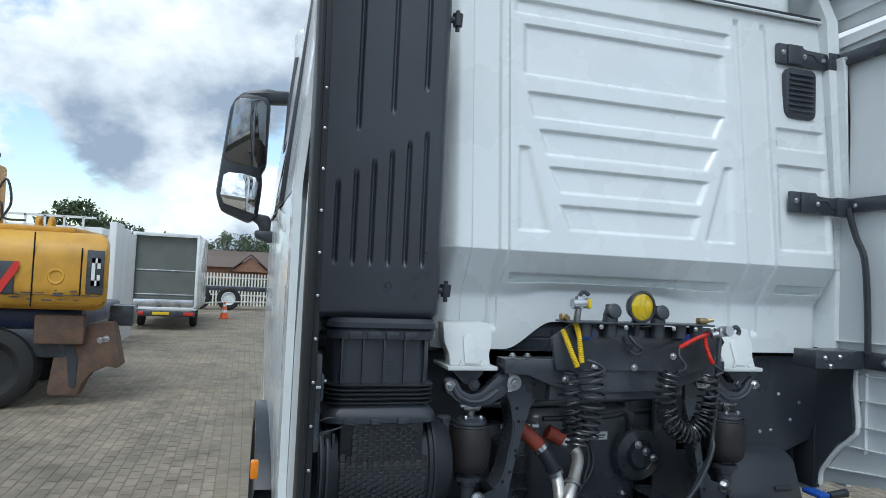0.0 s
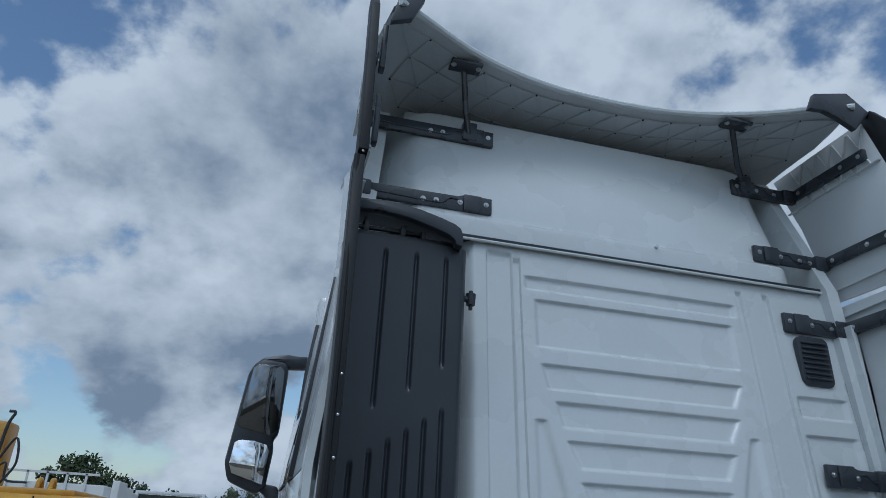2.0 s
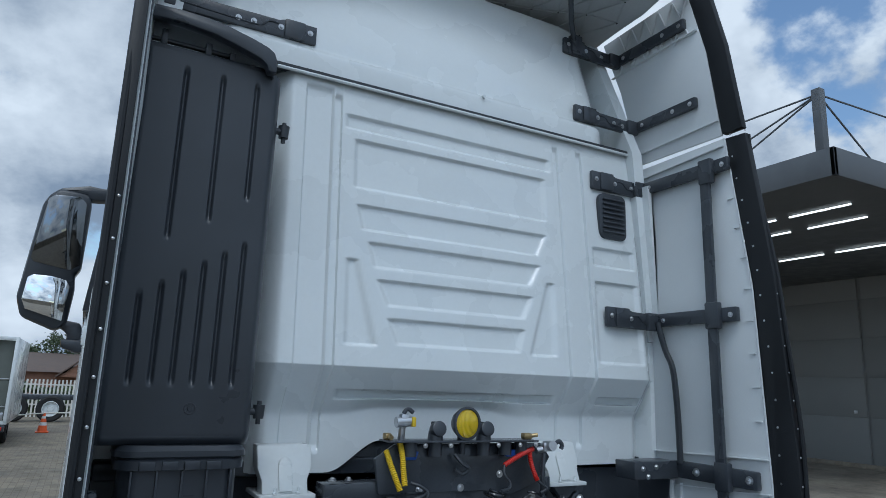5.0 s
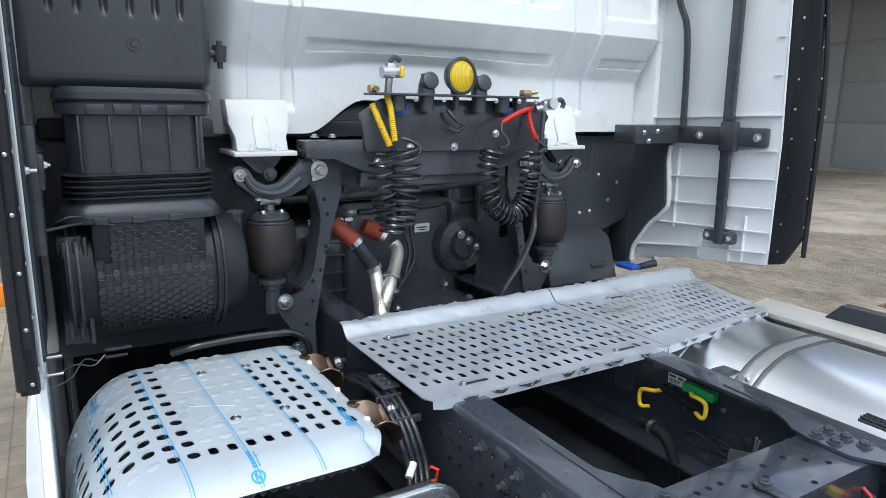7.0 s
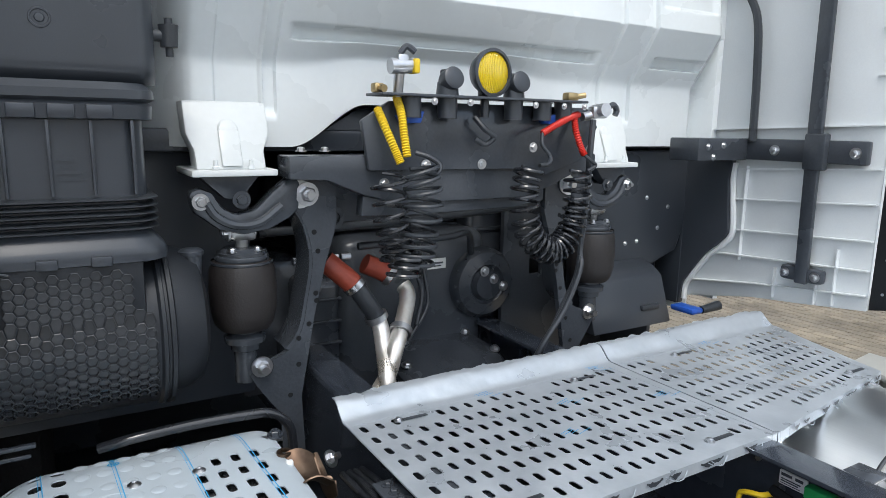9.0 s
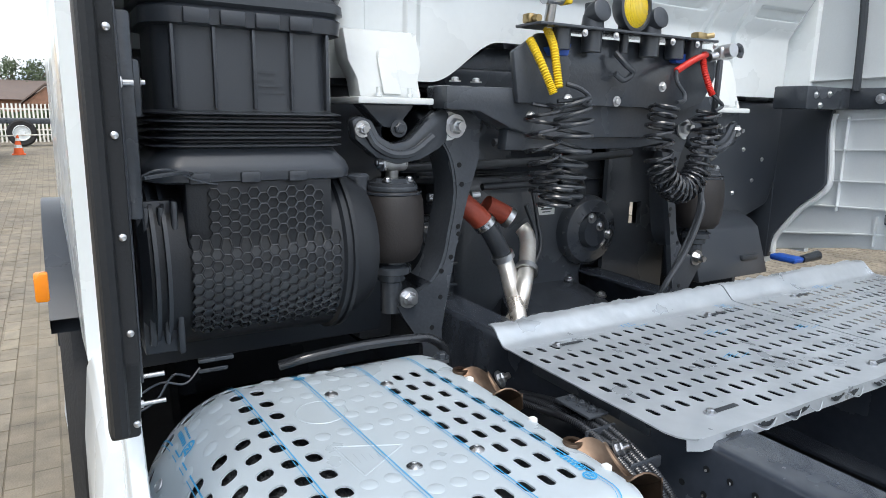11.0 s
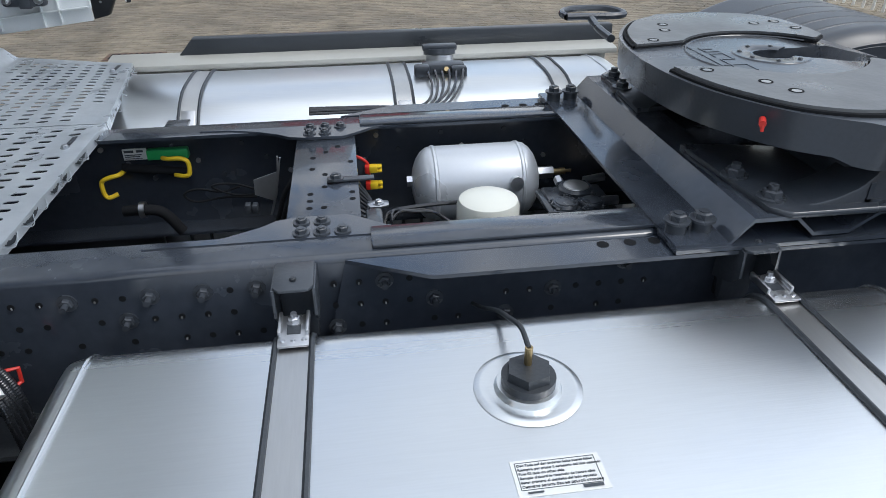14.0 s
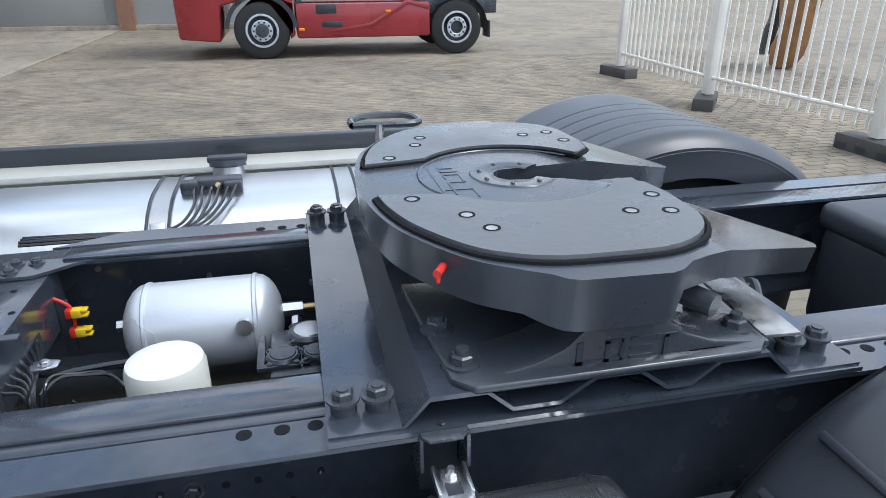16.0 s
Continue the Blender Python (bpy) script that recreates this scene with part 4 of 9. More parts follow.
# crossmember with its gussets
cross = bmesh.new()
box(cross, -0.30, 0.30, -1.285, -1.135, 0.983, 0.991, 0.002)
box(cross, -0.30, 0.30, -1.285, -1.277, 0.86, 0.988)
box(cross, -0.30, 0.30, -1.143, -1.135, 0.86, 0.988)
cm = part("crossmember", cross, FRAME, CH, "flat steel crossmember with bolt holes")
for s in (-1, 1):
    bm = bmesh.new()
    g = [(s * 0.31, -0.88), (s * 0.305, -0.96), (s * 0.285, -1.03), (s * 0.255, -1.09), (s * 0.232, -1.118), (s * 0.222, -1.16), (s * 0.222, -1.255), (s * 0.240, -1.285), (s * 0.275, -1.33), (s * 0.31, -1.40)]
    prism(bm, g[::s], "z", 0.9925, 0.9995, 0.0)
    part("gusset", bm, FRAME, cm)
    for dx, y in ((0.248, -1.168), (0.249, -1.208), (0.291, -1.169), (0.292, -1.208), (0.292, -1.248)):
        bolt(cm, (s * dx, y, 1.0), (0, 0, 1), 0.011, STEELPAINT)
for k in range(14):
    x, y = -0.17 + 0.034 * (k % 11), -1.18 - 0.06 * (k % 3 == 1) - 0.03 * (k % 2)
    bm = bmesh.new()
    cyl(bm, (x, y, 0.990), (x, y, 0.9918), 0.0065, seg=12)
    part("hole", bm, SHADEBLACK, cm)
arm = bmesh.new()
box(arm, -0.054, -0.034, -1.32, -1.215, 0.994, 0.999, 0.001)
a = part("lug", arm, STEELPAINT, cm)
bolt(a, (-0.044, -1.235, 0.999), (0, 0, 1), 0.012, STEELPAINT)

# ---- catwalk plate ----
DECK = thing("catwalk_plate", (0.4, -0.3, 0.98), "perforated aluminium catwalk plate under torn protective film", "walkway")


def slot_outline(cx, cy, a, b, n=8):
    # points in the order of the eight outer points of a cell
    return [(cx - a, cy - b), (cx, cy - b), (cx + a, cy - b), (cx + a, cy), (cx + a, cy + b), (cx, cy + b), (cx - a, cy + b), (cx - a, cy)]


def perforated(bm, cells, f, rounding=0.55):
    """Cells of (x0, x1, y0, y1, half length, half width or None): a plate with real slots, bent by f."""
    made = {}

    def vert(x, y):
        key = (round(x, 5), round(y, 5))
        if key not in made:
            made[key] = bm.verts.new(f(x, y))
        return made[key]
    for x0, x1, y0, y1, hole in cells:
        cx, cy = (x0 + x1) / 2, (y0 + y1) / 2
        rim = [(x0, y0), (cx, y0), (x1, y0), (x1, cy), (x1, y1), (cx, y1), (x0, y1), (x0, cy)]
        ring = [vert(*p) for p in rim]
        if hole is None:
            c = vert(cx, cy)
            for k in range(8):
                bm.faces.new((ring[k], ring[(k + 1) % 8], c))
            continue
        a, b = hole
        ex = min(a, b) * rounding
        inner = []
        for k, p in enumerate(slot_outline(cx, cy, a, b)):
            if k % 2 == 0:
                sx, sy = math.copysign(1, p[0] - cx), math.copysign(1, p[1] - cy)
                q1, q2 = (p[0] - sx * ex, p[1]), (p[0], p[1] - sy * ex)
                mid = vert(p[0] - sx * ex * 0.293, p[1] - sy * ex * 0.293)
                if k in (2, 6):
                    inner.append((vert(*q1), vert(*q2), mid))
                else:
                    inner.append((vert(*q2), vert(*q1), mid))
            else:
                v = vert(*p)
                inner.append((v, v, v))
        for k in range(8):
            n = (k + 1) % 8
            bm.faces.new((ring[k], ring[n], inner[n][0], inner[k][1]))
            if k % 2 == 0:
                bm.faces.new((ring[k], inner[k][1], inner[k][2], inner[k][0]))


JOIN = 0.390


DECKS = ((-0.444, 0.386), (0.391, 1.165))
REAR, SLOT_X, SLOT_Y = -0.627, 0.0394, 0.0583


def deck_shape(x, y):
    """The slots run slightly askew, the near corner is round, the outer plate narrows and its end slants."""
    a, b = DECKS[x > JOIN]
    x -= 0.047 * (y + 0.393) * max(0.0, min(1.0, (x - a) / 0.03, (b - x) / 0.03))
    u, v = (a + 0.052 - x) / 0.052, (REAR + 0.052 - y) / 0.052
    if x < JOIN and u > 0 and v > 0:
        k = max(u, v) / math.hypot(u, v)
        x, y = a + 0.052 - 0.052 * u * k, REAR + 0.052 - 0.052 * v * k
    far, deep = max(0.0, x - JOIN) / 0.775, (-0.12 - y) / 0.505
    wob = 0.0025 * noise.noise(V((x * 9, y * 9, 0)))
    y = -0.12 + (y + 0.12) * (1 - 0.178 * far)
    x = x - 0.145 * far * max(0.0, deep) ** 1.0
    return V((x, y, 1.008 + wob))


def deck_plate(x0, x1, nx, name, rear):
    cells = []
    first = x0 + 0.039
    for k in range(8):
        y = -0.163 - SLOT_Y * k
        for i in range(nx):
            x = first + SLOT_X * i
            plain = k == 7 and (i < 5 or 14 < i < 18) or k == 0 and i % 9 in (3, 4)
            cells.append((x - SLOT_X / 2, x + SLOT_X / 2, y - SLOT_Y / 2, y + SLOT_Y / 2, None if plain else (0.0074, 0.0162)))
    bm = bmesh.new()
    perforated(bm, cells, deck_shape, 0.95)
    p = part(name, bm, DECKFILM, DECK)
    left, right = first - SLOT_X / 2 + 0.001, first + SLOT_X * (nx - 0.5) - 0.001
    low, high = -0.163 - SLOT_Y * 7.5 + 0.001, -0.163 + SLOT_Y / 2 - 0.001
    for a0, a1, b0, b1 in ((x0, left, rear, -0.12), (right, x1, rear, -0.12), (left, right, rear, low), (left, right, high, -0.12)):
        bm = bmesh.new()
        sheet(bm, spaced(a0, a1, max(5, int((a1 - a0) * 40))), spaced(b0, b1, max(5, int((b1 - b0) * 40))), lambda x, y: deck_shape(x, y) + V((0, 0, 0.0005)))
        q = part("border", bm, DECKFILM, p)
        m = q.modifiers.new("thick", "SOLIDIFY")
        m.thickness, m.offset = 0.003, -1
    m = p.modifiers.new("thick", "SOLIDIFY")
    m.thickness, m.offset = 0.002, -1
    # upturned front lip under crumpled film, and the folded rear edge
    bm = bmesh.new()

    def lip(u, v):
        crumple = 0.005 * noise.noise(V((u * 9, v * 2, 1.0))) + 0.0028 * noise.noise(V((u * 34, v * 5, 2.0))) + 0.0045 * abs(noise.noise(V((u * 40 + v * 7, v * 6 - u * 16, 3.0)))) + 0.006 * max(0.0, noise.noise(V((u * 16, 0.5, 7.0)))) * v * v
        z = 1.008 + 0.037 * soft(v, 0.10, 0.80) + crumple * v
        return V((u, -0.122 + 0.078 * v + crumple, z))
    sheet(bm, spaced(x0, x1, int((x1 - x0) * 170)), spaced(0, 1, 12), lip)
    q = part("front_lip", bm, DECKFILM, p, "crumpled film over the upturned lip", angle=50)
    m = q.modifiers.new("thick", "SOLIDIFY")
    m.thickness = 0.004
    bm = bmesh.new()
    sheet(bm, spaced(x0, x1, 30), [0.0, 0.5, 1.0], lambda x, v: deck_shape(x, rear) - V((0, 0.003 * v, 0.022 * v)))
    q = part("rear_fold", bm, DECKFILM, p)
    m = q.modifiers.new("thick", "SOLIDIFY")
    m.thickness = 0.003
    bm = bmesh.new()
    u = x0 + 0.08
    while u < x1 - 0.06:
        w = random.uniform(0.025, 0.085)
        n = 9
        top_ = [(u + w * k / n, 1.0065 - random.uniform(0, 0.004) * (k % n > 0)) for k in range(n + 1)]
        low_ = [(u + w * k / n, 1.003 - random.uniform(0.006, 0.013) * math.sin(math.pi * (k + 0.2) / (n + 0.4))) for k in range(n, -1, -1)]
        ring_ = []
        for x_, z_ in top_ + low_:
            at = deck_shape(min(x1, x_), rear)
            ring_.append(bm.verts.new((at.x, at.y - 0.0052 - 0.002 * (1.005 - z_) / 0.02, z_)))
        bm.faces.new(ring_)
        u += w + random.uniform(0.01, 0.09)
    part("torn_film", bm, RUBBER, p)["kind"] = "stuff"
    bm = bmesh.new()
    for k in range(7):
        u = random.uniform(x0 + 0.08, x1 - 0.09)
        at, w = deck_shape(u, rear), random.uniform(0.03, 0.07)
        sweep(bm, smooth_path([(at.x, at.y - 0.004, 1.004), (at.x + w * 0.3, at.y - 0.010 - random.uniform(0, 0.006), 0.994), (at.x + w * 0.7, at.y - 0.011, 0.990 + random.uniform(0, 0.008)), (at.x + w, deck_shape(min(x1, u + w), rear).y - 0.005, 1.003)], 5), 0.0009, 5)
    part("film_shred", bm, DECKFILM, p)["kind"] = "stuff"
    return p


d1 = deck_plate(*DECKS[0], 20, "plate", REAR)
d2 = deck_plate(*DECKS[1], 18, "plate", REAR)
for x, y in ((-0.33, -0.163), (-0.313, -0.568), (0.195, -0.168), (0.217, -0.580), (0.60, -0.16), (0.92, -0.50)):
    bm = bmesh.new()
    # solid dark bar on the plate, drawn for the shade of a slot
    box(bm, x - 0.005, x + 0.075, y - 0.006, y + 0.006, 1.0088, 1.0105, 0.001)
    s_ = part("slot", bm, RUBBER, DECK)
    bolt(DECK, (x, y, 1.0095), (0, 0, 1), 0.0075)
for x in (-0.36, 0.45, 1.0):
    bm = bmesh.new()
    box(bm, x - 0.03, x + 0.03, -0.5, -0.15, 0.95, 1.003, 0.002)
    part("support", bm, STEELPAINT, DECK)
for x, y, turn in ((-0.1, -0.08, 0.15), (0.28, -0.07, -0.1), (0.75, -0.08, 0.2), (-0.05, -0.35, 0.3), (0.3, -0.3, 0.2), (0.05, -0.22, 0.3)):
    r = V((math.cos(turn), math.sin(turn), 0))
    bars(DECK, (x, y - 0.05, 1.0105), r, V((-r.y, r.x, 0)), [(0, 0, 0.045, 0.0018), (0.005, -0.008, 0.035, 0.0018), (0.02, -0.016, 0.03, 0.0018), (0.03, -0.03, 0.05, 0.0014)], BLUEINK)

# ---- exhaust cover ----
MUF = thing("exhaust_cover", (-0.88, -0.36, 0.6), "perforated steel exhaust cover still in pale blue film", "heat shield")
MX0, MX1, MY0, MY1 = -1.225, -0.592, -0.732, 0.075


def cover(x, y):
    z = 1.002

    def roll(d, r, depth):
        t = min(1.0, max(0.0, d / r))
        return depth * (1 - math.sqrt(max(0.0, 1 - t * t)))
    z -= roll(-1.02 - x, 0.205, 0.30)
    z -= roll(x + 0.63, 0.05, 0.025)
    z -= roll(-0.64 - y, 0.112, 0.075)
    z -= roll(y + 0.09, 0.19, 0.14)
    z -= 0.03 * (x + 1.05) * 0.15
    u, v = (x + 0.68) / 0.088, (-0.642 - y) / 0.090
    if u > 0 and v > 0:
        k = max(u, v) / math.hypot(u, v)
        x, y = -0.68 + 0.088 * u * k, -0.642 - 0.090 * v * k
    return V((x, y, z))


PX, PY = 0.0388, 0.0563


def laid(x, y):
    # slots and film run slightly askew to the edges of the cover
    return cover(x - 0.047 * (y + 0.585) * max(0.0, min(1.0, (x - MX0) / 0.05, (MX1 - x) / 0.03)), y)


def slot_x(i):
    return -0.6312 - PX * i


def slot_y(k):
    return -0.587 + PY * k


xs = [MX1, slot_x(-0.5)] + [slot_x(i + 0.5) for i in range(15)] + [MX0]
xs = xs[::-1]
ys = spaced(MY0, slot_y(-0.5), 5) + [slot_y(k + 0.5) for k in range(11)] + spaced(slot_y(10.5), MY1, 3)[1:]
cells = []
for i in range(len(xs) - 1):
    for j in range(len(ys) - 1):
        col, row = round((-0.6312 - (xs[i] + xs[i + 1]) / 2) / PX, 2), round(((ys[j] + ys[j + 1]) / 2 + 0.587) / PY, 2)
        hole = None
        if col == int(col) and row == int(row) and 0 <= col <= 14 and 0 <= row <= 10:
            if col <= 3 and row <= 8 - (col == 3) and not (col == 3 and row == 2):
                hole = (0.0085, 0.0172)
            elif 4 <= col <= 8 and row == 0:
                hole = (0.0095, 0.0172)
            elif 9 <= col <= 10 and row <= 10:
                hole = (0.0125, 0.0150)
            elif 11 <= col <= 14 and (row == 10 or 1 <= row <= 6):
                hole = (0.0125, 0.0145)
        cells.append((xs[i], xs[i + 1], ys[j], ys[j + 1], hole))
bm = bmesh.new()
perforated(bm, cells, laid, 0.8)
skin = part("skin", bm, FILM, MUF, angle=75)
m = skin.modifiers.new("thick", "SOLIDIFY")
m.thickness, m.offset = 0.003, -1
bm = bmesh.new()
sheet(bm, spaced(MX0 + 0.01, MX1 - 0.01, 60), spaced(MY0 + 0.01, MY1 - 0.01, 60), lambda x, y: cover(x, y) - V((0, 0, 0.022 - 0.005 * math.sin((x + y * 0.5) * 260))))
part("insulation", bm, WEAVE, MUF, "dark woven insulation under the slots", angle=70)
# pressed dimples between the slotted fields
bm = bmesh.new()
for row in range(0, 11):
    for col in range(4, 15):
        if (col in (9, 10)) or (row == 0 and col < 9) or (col >= 11 and (row == 10 or 1 <= row <= 6)) or (col == 14 and row > 8):
            continue
        x, y = slot_x(col), slot_y(row)
        if math.hypot(x + 0.925, y + 0.215) < 0.055 or (-0.965 < x < -0.86 and abs(y + 0.395) < 0.062):
            continue
        here, slope = laid(x, y), (laid(x - 0.012, y) - laid(x + 0.012, y)).normalized()
        lathe(bm, here - V((0, 0, 0.0006)), slope.cross(V((0, -1, 0))).normalized() * -1 if slope.cross(V((0, -1, 0))).z < 0 else slope.cross(V((0, -1, 0))).normalized(), [(0, 0.0155), (0.0010, 0.0130), (0.0018, 0.010), (0.0023, 0.006), (0.0024, 0)], 18)
part("pressed_relief", bm, FILM, MUF, "pressed dimples", angle=60)["kind"] = "stuff"
bm = bmesh.new()
ring = [cover(-0.925 + 0.046 * math.cos(radians(15 * k)), -0.215 + 0.046 * math.sin(radians(15 * k))) - V((0, 0, 0.0014)) for k in range(25)]
sweep(bm, ring, 0.0024, 8, False)
part("embossed_ring", bm, FILM, MUF)
bm = bmesh.new()
box(bm, -1.20, -0.60, -0.76, 0.04, 0.45, 0.74, 0.06)
part("silencer_box", bm, STEELPAINT, MUF)
for x in (-1.137, -1.011, -0.885, -0.757, -0.637):
    for dx, w in ((-0.003, 0.0011), (0.003, 0.0020)):
        bm = bmesh.new()
        sheet(bm, [x + dx - w / 2, x + dx + w / 2], spaced(MY0 + 0.004, MY1 - 0.004, 60), lambda u, v: laid(u, v) + V((0, 0, 0.0014)))
        part("blue_stripe", bm, BLUEINK, MUF)
for x, y in ((-0.8656, -0.462), (-0.7512, -0.463), (-0.766, -0.159), (-0.882, -0.155), (-1.19, -0.50), (-1.19, -0.10)):
    p = cover(x, y)
    bm = bmesh.new()
    lathe(bm, p, (0, 0, 1) if x > -1.05 else (-0.8, 0, 0.5), [(0, 0.013), (0.002, 0.0125), (0.005, 0.0075), (0.0058, 0.0045), (0.0045, 0.004), (0.0045, 0.0)], 18)
    part("button_screw", bm, ZINC, MUF)


def round_print(x, y, r):
    """A blue ring with a slanted stroke, with two lines of faint print behind it."""
    def on(u, v):
        return cover(x + u, y + v) + V((0, 0, 0.0016))
    bm = bmesh.new()
    n = 28
    a = [bm.verts.new(on(r * math.cos(2 * math.pi * k / n), r * math.sin(2 * math.pi * k / n))) for k in range(n)]
    b = [bm.verts.new(on(0.72 * r * math.cos(2 * math.pi * k / n), 0.72 * r * math.sin(2 * math.pi * k / n))) for k in range(n)]
    for k in range(n):
        bm.faces.new((a[k], a[(k + 1) % n], b[(k + 1) % n], b[k]))
    for u in (-0.42, 0.22):
        q = [bm.verts.new(on(r * p, r * t)) for p, t in ((u, -0.55), (u + 0.22, -0.55), (u + 0.22, 0.55), (u, 0.55))]
        bm.faces.new(q)
    q = [bm.verts.new(on(r * p, r * t)) for p, t in ((-0.42, 0.55), (-0.15, 0.55), (0.42, -0.55), (0.15, -0.55))]
    bm.faces.new(q[::-1])
    part("round_print", bm, BLUEINK, MUF)
    for u, w, long in ((-0.3, 0.007, 0.062), (0.55, 0.003, 0.055)):
        for k in range(7):
            bm = bmesh.new()
            v0 = 1.5 * r + long * k / 7
            sheet(bm, [u * r, u * r + w], [v0, v0 + long / 7 * 0.72], lambda p, t: on(p, t))
            part("print_bar", bm, BLUEINK, MUF)


for x, y, r in ((-0.881, -0.707, 0.0145), (-0.909, -0.045, 0.0115), (-1.143, -0.130, 0.0135), (-0.645, -0.612, 0.0115)):
    round_print(x, y, r)
tri = [(-0.952, -0.345), (-0.850, -0.391), (-0.942, -0.449)]
bm = bmesh.new()
for k in range(3):
    a_, b_ = V(tri[k]), V(tri[(k + 1) % 3])
    sweep(bm, [cover(*a_.lerp(b_, t / 4)) - V((0, 0, 0.0012)) for t in range(5)], 0.0022, 8)
part("embossed_triangle", bm, FILM, MUF)
for k in range(4):
    bars(MUF, cover(-0.935 + 0.011 * k, -0.385) + V((0, 0, 0.001)), (0, -1, 0), (1, 0, 0), [(0.006 * k, 0, 0.03 - 0.006 * k, 0.0007)], GREYINK)
for y in (-0.235, -0.588):
    bm = bmesh.new()

    def strap(u, v):
        # a thin trough between the cover and the rail
        return V((-0.600 + 0.058 * u, y - 0.062 + 0.125 * v - 0.010 * u, 1.002 - 0.034 * math.sin(math.pi * v) - 0.010 * u + 0.012 * math.sin(math.pi * u)))
    sheet(bm, spaced(0, 1, 5), spaced(0, 1, 14), strap)
    hb = part("heat_bracket", bm, STAINED, MUF, "brown heat-stained steel bracket", angle=60)
    m = hb.modifiers.new("thick", "SOLIDIFY")
    m.thickness = 0.003
    bm = bmesh.new()
    sheet(bm, spaced(0, 1, 3), spaced(0, 1, 14), lambda u, v: strap(1, v) - V((-0.004 * u, 0, 0.034 * u)))
    wb = part("bracket_web", bm, STAINED, hb, angle=60)
    m = wb.modifiers.new("thick", "SOLIDIFY")
    m.thickness = 0.003
    bm = bmesh.new()
    lathe(bm, (-0.598, y + 0.068, 0.998), (0, 0, 1), [(0.0, 0.008), (0.0, 0.016), (0.003, 0.017), (0.006, 0.016), (0.006, 0.008)], 20)
    part("eyelet", bm, STAINED, hb)
    bm = bmesh.new()
    sweep(bm, smooth_path([(-0.545, y - 0.05, 0.985), (-0.535, y - 0.01, 0.955), (-0.53, y + 0.03, 0.960), (-0.535, y + 0.062, 0.985)], 5), 0.007, 8)
    part("rolled_edge", bm, STAINED, hb)
    bolt(hb, (-0.50, y + 0.06, 0.965), (0.5, -0.6, 0.5), 0.013, stud=0.01)
for y in (-0.205, -0.415, -0.60):
    bm = bmesh.new()
    box(bm, -0.606, -0.592, y - 0.007, y + 0.007, 0.988, 1.001, 0.003)
    part("clip", bm, STICKER, MUF)
bm = bmesh.new()
box(bm, -0.655, -0.575, -0.085, -0.065, 0.985, 0.998, 0.002)
lug = part("corner_lug", bm, ZINC, MUF)
bolt(lug, (-0.59, -0.075, 0.998), (0, 0, 1), 0.012, CAST)


